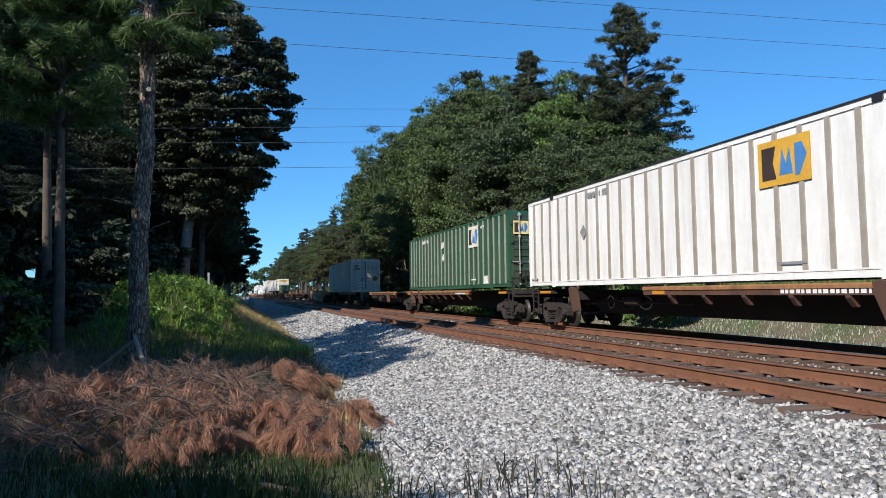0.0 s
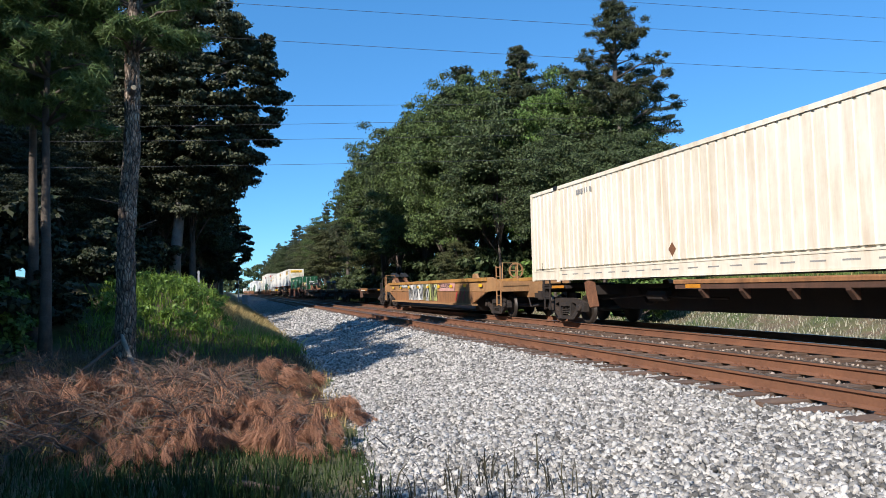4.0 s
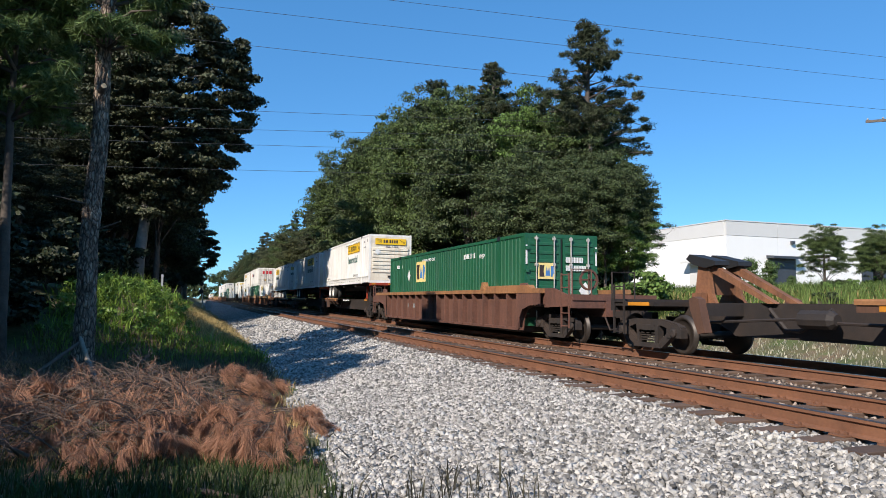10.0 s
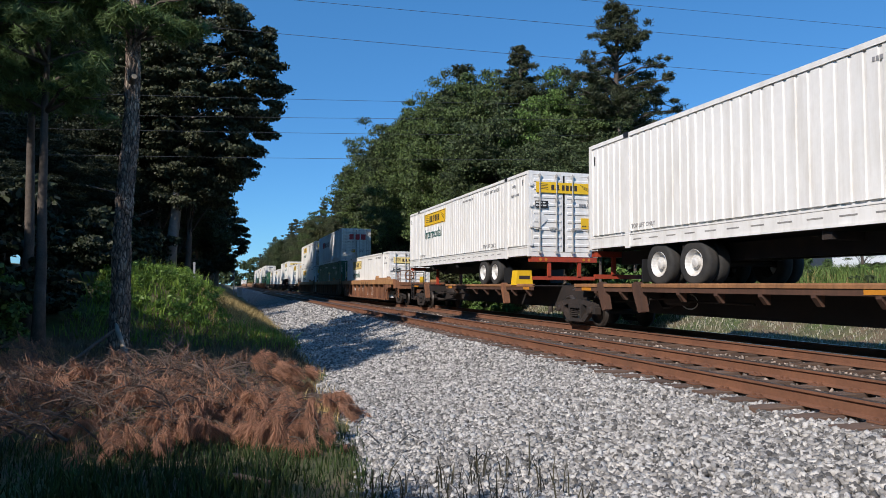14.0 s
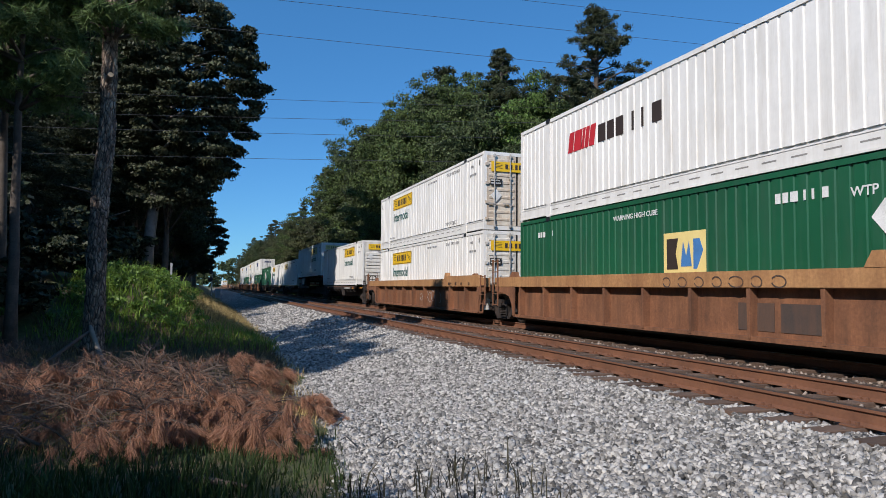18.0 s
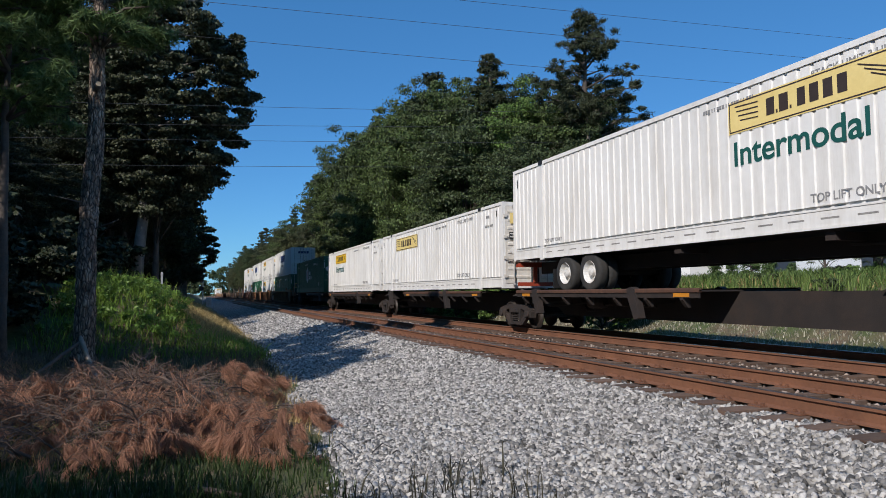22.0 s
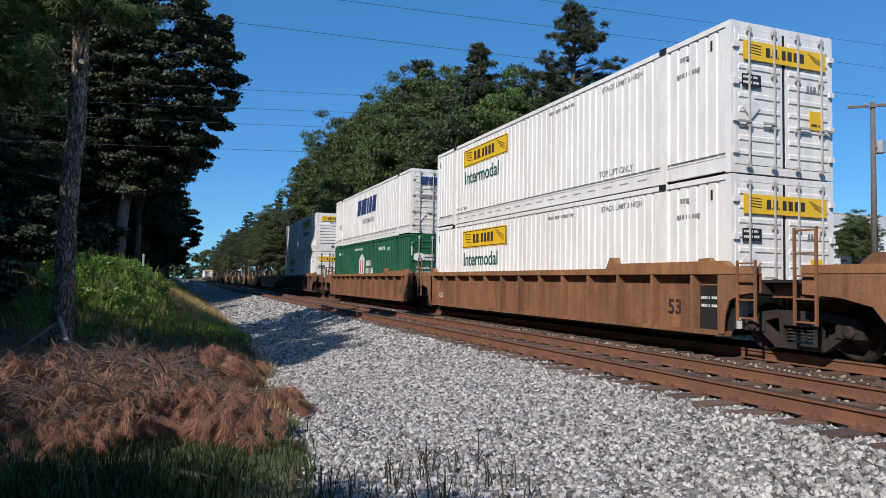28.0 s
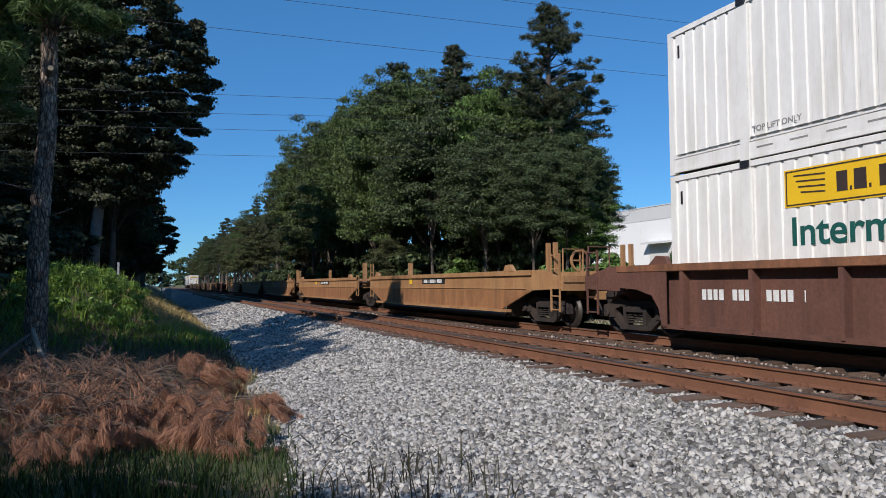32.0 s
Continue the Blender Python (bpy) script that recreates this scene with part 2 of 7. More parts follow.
BARK = material("grey_pine_bark", (0.095, 0.074, 0.060), (0.042, 0.032, 0.027), 0.9, scale=5, dirt=(0.19, 0.165, 0.14), dirt_amount=0.2, bump=0.9, bump_scale=14)
BARK_PALE = material("pale_grey_bark", (0.22, 0.20, 0.18), (0.11, 0.10, 0.09), 0.9, scale=3, bump=0.5, bump_scale=14)
# 'shade' is a darkened leaf copy that carries the near wood's shade
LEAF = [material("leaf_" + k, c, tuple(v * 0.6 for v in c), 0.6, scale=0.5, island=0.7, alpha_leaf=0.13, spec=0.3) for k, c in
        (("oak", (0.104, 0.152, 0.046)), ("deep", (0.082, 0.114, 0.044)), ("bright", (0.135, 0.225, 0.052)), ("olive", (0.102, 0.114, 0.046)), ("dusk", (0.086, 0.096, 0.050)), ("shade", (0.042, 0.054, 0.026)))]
LIMB_PALE = material("bare_weathered_wood", (0.34, 0.28, 0.22), (0.20, 0.16, 0.12), 0.9, scale=3, bump=0.4, bump_scale=14)
NEEDLE = material("pine_needles", (0.076, 0.090, 0.044), (0.046, 0.058, 0.030), 0.6, scale=0.5, island=0.5, alpha_leaf=0.25, spec=0.3)
NEEDLE_NEAR = material("fresh_pine_needles", (0.140, 0.215, 0.070), (0.075, 0.120, 0.042), 0.6, scale=0.8, island=0.5, alpha_leaf=0.3, spec=0.3)
DEAD = material("dead_orange_needles", (0.48, 0.255, 0.165), (0.29, 0.145, 0.095), 0.8, scale=1.5, island=0.5, alpha_leaf=0.25, spec=0.2)
DEADTWIG = material("grey_dead_twigs", (0.150, 0.105, 0.082), (0.06, 0.04, 0.032), 0.9, scale=5, bump=0.3)
# grass base darkened so its colour deepens the foreground's shade
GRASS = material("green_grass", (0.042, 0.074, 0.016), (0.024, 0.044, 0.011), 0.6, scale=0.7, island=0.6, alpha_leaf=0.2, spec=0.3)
WEED = material("tall_green_weeds", (0.21, 0.31, 0.048), (0.125, 0.205, 0.034), 0.6, scale=0.7, island=0.5, alpha_leaf=0.35, spec=0.3)
STRAW = material("dry_straw_grass", (0.50, 0.37, 0.165), (0.36, 0.265, 0.11), 0.8, scale=0.7, island=0.5, alpha_leaf=0.3, spec=0.2)
FIELD_GREEN = material("mixed_field_grass", (0.170, 0.245, 0.06), (0.105, 0.16, 0.04), 0.6, scale=0.4, island=0.6, alpha_leaf=0.3, spec=0.3)
DRYLOW = material("bleached_low_grass", (0.46, 0.43, 0.33), (0.30, 0.28, 0.205), 0.8, scale=0.7, island=0.5, alpha_leaf=0.2, spec=0.2)
DEADGRASS = material("withered_grass", (0.20, 0.155, 0.10), (0.11, 0.085, 0.055), 0.8, scale=0.7, island=0.5, alpha_leaf=0.25, spec=0.2)
WEED_LEAF = material("weed_leaves", (0.185, 0.30, 0.05), (0.105, 0.185, 0.033), 0.5, scale=0.7, island=0.5, alpha_leaf=0.35, spec=0.4)
REED = material("dark_dry_stalks", (0.055, 0.048, 0.025), (0.03, 0.028, 0.015), 0.7, scale=1.5, island=0.6, alpha_leaf=0.2)
PANEL_WHITE = material("white_wall_panel", (0.80, 0.80, 0.79), (0.76, 0.76, 0.75), 0.6, scale=0.1, grain=0.03)
PANEL_GREY = material("light_grey_wall_panel", (0.60, 0.60, 0.59), (0.56, 0.56, 0.55), 0.6, scale=0.1, grain=0.03)
DOCK = material("dark_dock_opening", (0.05, 0.06, 0.075), rough=0.5)
POLEWOOD = material("weathered_pole_wood", (0.16, 0.13, 0.11), (0.10, 0.08, 0.07), 0.9, scale=3, bump=0.3)
GREYBOX = material("grey_transformer_paint", (0.36, 0.37, 0.38), rough=0.5)
SIGNAL_RED = material("red_signal_lens", (0.8, 0.03, 0.02), rough=0.3)
SIGNAL_RED.node_tree.nodes["Principled BSDF"].inputs["Emission Color"].default_value = (1, 0.03, 0.03, 1)
SIGNAL_RED.node_tree.nodes["Principled BSDF"].inputs["Emission Strength"].default_value = 3.0
WIRE = material("weathered_wire", (0.06, 0.06, 0.065), rough=0.6)


def ground_material():
    """Soil, litter and grass by place, with the ballast's own crushed stone in its bed."""
    m = bpy.data.materials.new("roadside_ground")
    m.use_nodes = True
    nt = m.node_tree
    bsdf = nt.nodes["Principled BSDF"]
    tc = nt.nodes.new("ShaderNodeTexCoord").outputs["Object"]
    soil = ramp(nt, noise_tex(nt, tc, 1.7, 6), [(0.3, (0.07, 0.05, 0.033)), (0.5, (0.15, 0.105, 0.065)), (0.7, (0.10, 0.115, 0.04))])
    green = ramp(nt, noise_tex(nt, tc, 6.0, 6), [(0.3, (0.04, 0.06, 0.016)), (0.7, (0.09, 0.115, 0.034))])
    col = mix(nt, ramp(nt, noise_tex(nt, tc, 0.35, 4), [(0.42, (0, 0, 0)), (0.58, (1, 1, 1))]), soil, green)
    nt.links.new(col, bsdf.inputs["Base Color"])
    bsdf.inputs["Roughness"].default_value = 0.95
    b = nt.nodes.new("ShaderNodeBump")
    b.inputs["Strength"].default_value, b.inputs["Distance"].default_value = 0.8, 0.05
    nt.links.new(noise_tex(nt, tc, 9, 6), b.inputs["Height"])
    nt.links.new(b.outputs[0], bsdf.inputs["Normal"])
    return m


def ballast_material():
    m = bpy.data.materials.new("crushed_stone_bed")
    m.use_nodes = True
    nt = m.node_tree
    bsdf = nt.nodes["Principled BSDF"]
    tc = nt.nodes.new("ShaderNodeTexCoord").outputs["Object"]
    vo = nt.nodes.new("ShaderNodeTexVoronoi")
    vo.inputs["Scale"].default_value = 15.0
    nt.links.new(tc, vo.inputs["Vector"])
    sep = nt.nodes.new("ShaderNodeSeparateColor")
    nt.links.new(vo.outputs["Color"], sep.inputs[0])
    col = ramp(nt, sep.outputs[0], [(0.0, (0.12, 0.113, 0.106)), (0.35, (0.30, 0.287, 0.27)), (1.0, (0.48, 0.46, 0.43))])
    # shade in the gaps between stones, put into the colour
    gap_shade = ramp(nt, vo.outputs["Distance"], [(0.30, (1, 1, 1)), (0.60, (0.22, 0.21, 0.20))])
    sx = nt.nodes.new("ShaderNodeSeparateXYZ")      # brake dust and rust foul the stone between the rails
    nt.links.new(tc, sx.inputs[0])
    mr = nt.nodes.new("ShaderNodeMapRange")
    mr.inputs["From Min"].default_value, mr.inputs["From Max"].default_value = 6.05, 6.45
    nt.links.new(sx.outputs[0], mr.inputs["Value"])
    mo = nt.nodes.new("ShaderNodeMapRange")
    mo.inputs["From Min"].default_value, mo.inputs["From Max"].default_value = 12.6, 11.9
    nt.links.new(sx.outputs[0], mo.inputs["Value"])
    mm = nt.nodes.new("ShaderNodeMath")
    mm.operation = "MULTIPLY"
    nt.links.new(mr.outputs[0], mm.inputs[0])
    nt.links.new(mo.outputs[0], mm.inputs[1])
    col = mix(nt, mm.outputs[0], col, mix(nt, 1.0, col, (0.62, 0.46, 0.37), "MULTIPLY"))
    col = mix(nt, 1.0, col, gap_shade, "MULTIPLY")
    nt.links.new(col, bsdf.inputs["Base Color"])
    bsdf.inputs["Roughness"].default_value = 0.9
    b = nt.nodes.new("ShaderNodeBump")
    b.invert = True
    b.inputs["Strength"].default_value, b.inputs["Distance"].default_value = 1.0, 0.04
    nt.links.new(vo.outputs["Distance"], b.inputs["Height"])
    nt.links.new(b.outputs[0], bsdf.inputs["Normal"])
    return m


def bark_material():
    """Pine bark: pale flaking plates parted by dark furrows."""
    m = bpy.data.materials.new("flaking_pine_bark")
    m.use_nodes = True
    nt = m.node_tree
    bsdf = nt.nodes["Principled BSDF"]
    tc = nt.nodes.new("ShaderNodeTexCoord").outputs["Object"]
    mp = nt.nodes.new("ShaderNodeMapping")
    mp.inputs["Scale"].default_value = (13, 13, 4.5)
    nt.links.new(tc, mp.inputs[0])
    vo = nt.nodes.new("ShaderNodeTexVoronoi")
    vo.feature = "DISTANCE_TO_EDGE"
    vo.inputs["Scale"].default_value = 1.0
    nt.links.new(mp.outputs[0], vo.inputs["Vector"])
    base = ramp(nt, noise_tex(nt, tc, 7, 6, 0.7, (1, 1, .4)), [(0.32, (0.075, 0.055, 0.043)), (0.48, (0.18, 0.132, 0.102)), (0.62, (0.40, 0.325, 0.255))])
    col = mix(nt, 1.0, base, ramp(nt, vo.outputs["Distance"], [(0.0, (0.25, 0.23, 0.22)), (0.16, (1, 1, 1))]), "MULTIPLY")
    nt.links.new(col, bsdf.inputs["Base Color"])
    bsdf.inputs["Roughness"].default_value = 0.95
    b = nt.nodes.new("ShaderNodeBump")
    b.inputs["Strength"].default_value, b.inputs["Distance"].default_value = 1.0, 0.03
    nt.links.new(ramp(nt, vo.outputs["Distance"], [(0.0, (0, 0, 0)), (0.25, (1, 1, 1))]), b.inputs["Height"])
    nt.links.new(b.outputs[0], bsdf.inputs["Normal"])
    return m


PINE_BARK = bark_material()
CUTWOOD = material("pale_cut_wood", (0.66, 0.50, 0.32), (0.5, 0.36, 0.21), 0.8, scale=8)
GROUND, BALLAST = ground_material(), ballast_material()

# ---- mesh building ----
class Shape:
    """Collects boxes, bars and profiles; made into one mesh."""
    def __init__(self):
        self.v, self.f = [], []

    def add(self, verts, faces):
        o = len(self.v)
        self.v += [tuple(p) for p in verts]
        self.f += [tuple(i + o for i in f) for f in faces]
        return self

    def box(self, x0, x1, y0, y1, z0, z1):
        return self.add([(x0, y0, z0), (x1, y0, z0), (x1, y1, z0), (x0, y1, z0), (x0, y0, z1), (x1, y0, z1), (x1, y1, z1), (x0, y1, z1)],
                        [(0, 3, 2, 1), (4, 5, 6, 7), (0, 1, 5, 4), (1, 2, 6, 5), (2, 3, 7, 6), (3, 0, 4, 7)])

    def prism(self, pts, axis, a, b):
        """A closed outline (u, v), drawn out along an axis from a to b."""
        n = len(pts)
        put = {"x": lambda u, v, w: (w, u, v), "y": lambda u, v, w: (u, w, v), "z": lambda u, v, w: (u, v, w)}[axis]
        vs = [put(u, v, a) for u, v in pts] + [put(u, v, b) for u, v in pts]
        fs = [tuple(range(n))[::-1], tuple(range(n, 2 * n))] + [(i, (i + 1) % n, n + (i + 1) % n, n + i) for i in range(n)]
        return self.add(vs, fs)

    def tube(self, pts, radii, n=8):
        """A tapered bar along points."""
        pts = [Vector(p) for p in pts]
        rings = []
        for i, p in enumerate(pts):
            d = (pts[min(i + 1, len(pts) - 1)] - pts[max(i - 1, 0)]).normalized()
            a = d.orthogonal().normalized()
            b = d.cross(a)
            r = radii[i] if isinstance(radii, (list, tuple)) else radii
            rings.append([p + (a * math.cos(k * math.tau / n) + b * math.sin(k * math.tau / n)) * r for k in range(n)])
        fs = [(i * n + k, i * n + (k + 1) % n, (i + 1) * n + (k + 1) % n, (i + 1) * n + k) for i in range(len(pts) - 1) for k in range(n)]
        fs += [tuple(range(n))[::-1], tuple(range((len(pts) - 1) * n, len(pts) * n))]
        return self.add([v for r in rings for v in r], fs)

    def lathe(self, prof, axis="x", n=24, caps=True):
        """Turns (along, radius) about an axis."""
        put = {"x": lambda a, u, v: (a, u, v), "z": lambda a, u, v: (u, v, a), "y": lambda a, u, v: (u, a, v)}[axis]
        vs = [put(a, r * math.cos(k * math.tau / n), r * math.sin(k * math.tau / n)) for a, r in prof for k in range(n)]
        fs = [(i * n + k, i * n + (k + 1) % n, (i + 1) * n + (k + 1) % n, (i + 1) * n + k) for i in range(len(prof) - 1) for k in range(n)]
        if caps:
            fs += [tuple(range(n))[::-1], tuple(range((len(prof) - 1) * n, len(prof) * n))]
        return self.add(vs, fs)

    def mesh(self, name, mat, fix=True):
        me = bpy.data.meshes.new(name)
        me.from_pydata(self.v, [], self.f)
        if fix:
            bm = bmesh.new()
            bm.from_mesh(me)
            bmesh.ops.recalc_face_normals(bm, faces=bm.faces)
            bm.to_mesh(me)
            bm.free()
        if mat:
            me.materials.append(mat)
        return me


def smooth(me):
    me.polygons.foreach_set("use_smooth", [True] * len(me.polygons))
    return me


def part(name, shape, mat, parent, label="", at=(0, 0, 0)):
    """One mesh object under a thing or a part."""
    me = shape if isinstance(shape, bpy.types.Mesh) else shape.mesh(name, mat)
    ob = new(name, me)
    ob.parent = parent
    ob.location = at
    return tagged(ob, label) if label else ob


def thing(name, label, category, at=(0, 0, 0), group="", kind="", me=None):
    ob = new(name, me)
    ob.location = at
    return tagged(ob, label, category, group, kind)


_text = {}


def text_mesh(words, size, mat):
    key = (words, size, mat.name)
    if key not in _text:
        cu = bpy.data.curves.new("lettering", "FONT")
        cu.body, cu.size, cu.extrude, cu.align_x, cu.offset = words, size, 0.002, "LEFT", size * 0.016
        ob = bpy.data.objects.new("lettering", cu)
        scene.collection.objects.link(ob)
        bpy.context.view_layer.update()
        me = bpy.data.meshes.new_from_object(ob.evaluated_get(bpy.context.evaluated_depsgraph_get()))
        bpy.data.objects.remove(ob)
        me.materials.clear()
        me.materials.append(mat)
        _text[key] = me
    return _text[key]


def lettering(words, size, mat, parent, x, y, z, face="side", stretch=1.0):
    """Writing on a thing's near side, read from the far end to the near end, or on its near end."""
    ob = new("lettering", text_mesh(words, size, mat))
    ob.parent = parent
    ob.location = (x, y, z)
    ob.rotation_euler = (radians(90), 0, radians(-90)) if face == "side" else (radians(90), 0, 0)
    ob.scale = (stretch, 1, 1)
    return tagged(ob, "stencilled words")


def flat(name, parent, pts, mat, x=None, y=None, thick=0.006, label=""):
    """A thin painted or stuck-on shape: pts are (y, z) on the side at x, or (x, z) on the end at y."""
    s = Shape()
    if x is not None:
        s.prism(pts, "x", x - thick, x)
    else:
        s.prism(pts, "y", y - thick, y)
    return part(name, s, mat, parent, label)


def rect(a, b, c, d):
    return [(a, c), (b, c), (b, d), (a, d)]

# ---- ground, track bed, building, pole ----
T1, T2 = 6.95, 10.80      # the two tracks' middles


def step(a, b, v):
    k = min(1.0, max(0.0, (v - a) / (b - a)))
    return k * k * (3 - 2 * k)


def toe(y):
    """Where the ballast ends on the near side."""
    return 1.35 + 0.75 * step(5, 18, y) + 0.18 * noise.noise(Vector((0.0, y * 0.7, 3.0)))


def ground_z(x, y):
    z = -0.86
    if x < toe(y):
        rise = min(2.05 + 0.10 * max(0.0, -1.5 - x), max(0.0, (toe(y) - 0.2 - x) * 0.56))
        z += rise * step(19.5, 27.0, y) + 0.25 * step(-1, -5, x) * (1 - step(19.5, 27, y))
        z += 0.10 * noise.noise(Vector((x * 0.5, y * 0.5, 0.0))) + 0.04 * noise.noise(Vector((x * 2, y * 2, 5.0)))
    elif x > 15.0:
        z = -0.82 + 2.1 * step(16.4, 23.5, x) + 1.6 * step(24, 58, x) + 0.14 * noise.noise(Vector((x * 0.35, y * 0.35, 9.0)))
    return z


def sheet(name, xs, ys, zf, mat):
    s = Shape()
    nx = len(xs)
    s.v = [(x, y, zf(x, y)) for y in ys for x in xs]
    s.f = [(j * nx + i, j * nx + i + 1, (j + 1) * nx + i + 1, (j + 1) * nx + i) for j in range(len(ys) - 1) for i in range(nx - 1)]
    return smooth(s.mesh(name, mat, False))


def grid(*runs):
    out = []
    for a, b, d in runs:
        n = max(1, round((b - a) / d))
        out += [a + (b - a) * i / n for i in range(n)]
    return out + [runs[-1][1]]


ground = thing("ground", "grassy soil and leaf litter beside a railway", "ground", kind="structure",
               me=sheet("ground", grid((-1500, -60, 180), (-60, -10, 3.5), (-10, 3, 0.35), (3, 14, 2.2), (14, 30, 0.8), (30, 90, 5), (90, 1500, 180)),
                        grid((-1500, -30, 180), (-30, 0, 4), (0, 40, 0.5), (40, 120, 2.5), (120, 400, 14), (400, 2500, 260)), ground_z, GROUND))


def bed_z(x, y):
    n = 0.035 * noise.noise(Vector((x * 1.3, y * 1.3, 1.0)))
    if x < T1 - 1.45:
        k = (T1 - 1.45 - x) / (T1 - 1.45 - toe(y))
        return -0.265 - 0.605 * k - 0.06 * math.sin(math.pi * min(1, k)) + n
    if x > T2 + 1.5:
        return -0.26 - 0.5 * step(T2 + 1.5, T2 + 3.4, x) + n
    return -0.240 + n * 0.5


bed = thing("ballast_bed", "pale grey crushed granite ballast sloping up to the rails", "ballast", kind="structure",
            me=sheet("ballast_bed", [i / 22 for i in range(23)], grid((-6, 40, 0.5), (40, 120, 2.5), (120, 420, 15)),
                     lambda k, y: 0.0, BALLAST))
me = bed.data
for v in me.vertices:
    k, y = v.co.x, v.co.y
    x = toe(y) - 0.35 + k * (T2 + 6.4 - toe(y) + 0.35)
    v.co = (x, y, bed_z(x, y))


def rail_mesh(name, length, mat):
    w = [(-0.075, -0.183), (0.075, -0.183), (0.075, -0.172), (0.012, -0.150), (0.010, -0.048), (0.037, -0.036), (0.037, -0.006), (0.028, 0.0),
         (-0.028, 0.0), (-0.037, -0.006), (-0.037, -0.036), (-0.010, -0.048), (-0.012, -0.150), (-0.075, -0.172)]
    s = Shape()
    s.prism(w, "y", 0, length)
    me = s.mesh(name, mat)
    me.materials.append(RAILTOP)
    me.materials.append(RAILSHINE)
    return me


tie_mesh = Shape().prism([(-0.115, -0.36), (0.115, -0.36), (0.115, -0.192), (0.105, -0.184), (-0.105, -0.184), (-0.115, -0.192)], "x", -1.32, 1.32).mesh("tie", TIE)
plate_near = Shape()
for k in (-1, 1):
    plate_near.box(k * 0.753 - 0.18, k * 0.753 + 0.18, -0.09, 0.09, -0.184, -0.168)
    for sx in (-0.10, 0.10):
        for sy in (-0.05, 0.05):
            plate_near.box(k * 0.753 + sx - 0.016, k * 0.753 + sx + 0.016, sy - 0.016, sy + 0.016, -0.168, -0.138)
plate_near = plate_near.mesh("tie_plate", RAIL)


def build_track(xc, label, head, far):
    track = thing("railway_track", label, "railway track", (xc, 0, 0), group="parallel railway tracks", kind="structure")
    me = rail_mesh("rail", 520, RAIL)
    for p in me.polygons:
        if abs(p.normal.z) > 0.6 and p.center.z > -0.01:
            p.material_index = head
    for k in (-1, 1):
        part("rail", me, None, track, "rust-brown steel rail", (k * 0.753, -20, 0))
    y = -3.0
    rng = random.Random(int(xc * 10))
    while y < far:
        t = part("tie", tie_mesh, None, track, at=(rng.uniform(-0.13, 0.10), y, rng.uniform(-0.012, 0.004)))
        t.rotation_euler = (0, 0, rng.uniform(-0.012, 0.012))
        if y < 34 and xc == T1:
            part("tie_plate", plate_near, None, track, at=(0, y, 0))
        y += 0.545 + rng.uniform(-0.03, 0.03)
    return track


build_track(T1, "empty near track with rust-brown rails on dark wooden ties", 1, 118)
build_track(T2, "far track of rusty rails under the passing freight train", 2, 84)


# pale warehouse behind the field
def warehouse():
    w = thing("warehouse", "long white flat-roofed warehouse with a grey top band", "warehouse", (59.8, 65.5, 0))
    z0, z1, z2 = 1.2, 9.35, 11.1
    for k in range(13):
        part("wall_panel", Shape().box(k * 8.0 + 0.02, k * 8.0 + 7.98, 0, 0.3, z0, z1), PANEL_WHITE, w)
        part("wall_panel", Shape().box(k * 8.0 + 0.02, k * 8.0 + 7.98, -0.04, 0.3, z1 + 0.02, z2), PANEL_GREY, w, "light grey top band")
    for k in range(9):
        part("wall_panel", Shape().box(0, 0.3, 0.3 + k * 8.0, 0.3 + k * 8.0 + 7.97, z0, z1), PANEL_WHITE, w)
        part("wall_panel", Shape().box(-0.04, 0.3, 0.3 + k * 8.0, 0.3 + k * 8.0 + 7.97, z1 + 0.02, z2), PANEL_GREY, w, "light grey top band")
    part("roof", Shape().box(0.1, 104, 0.1, 72, z2 - 0.5, z2 - 0.3), PANEL_GREY, w)
    part("wall", Shape().box(103.7, 104, 0.3, 72, z0, z2).box(0.3, 104, 71.7, 72, z0, z2), PANEL_WHITE, w)
    part("coping", Shape().box(-0.1, 104.1, -0.1, 0.2, z2, z2 + 0.12).box(-0.1, 0.2, 0.2, 72, z2, z2 + 0.12), PANEL_GREY, w)
    for x, w_ in ((6.3, 4.4), (22.0, 6.5), (33.0, 6.5)):
        d = part("dock_door", Shape().box(x, x + w_, -0.14, -0.06, 2.2, 6.75), DOCK, w, "dark blue-grey dock opening")
        part("canopy", Shape().prism([(-1.2, 6.7), (-0.05, 6.8), (-0.05, 7.1), (-1.2, 7.0)], "x", x - 0.2, x + w_ + .2), DOCK, d, "dark flat canopy")
    door = part("door", Shape().box(-0.1, -0.05, 2.3, 6.4, 2.2, 6.0), PANEL_GREY, w, "grey roll-up door")
    part("canopy", Shape().prism([(-1.4, 6.15), (-0.05, 6.3), (-0.05, 6.6), (-1.4, 6.4)], "y", 2.0, 6.6), PANEL_GREY, door, "grey door canopy")
    for x in (10.0, 26.0, 52.0, 70.0):
        part("wall_light", Shape().box(x, x + 0.5, -0.35, -0.05, 8.6, 9.0), DOCK, w)
    part("wall_light", Shape().box(-0.35, -0.05, 22, 22.5, 8.6, 9.0), DOCK, w)
    return w


warehouse()


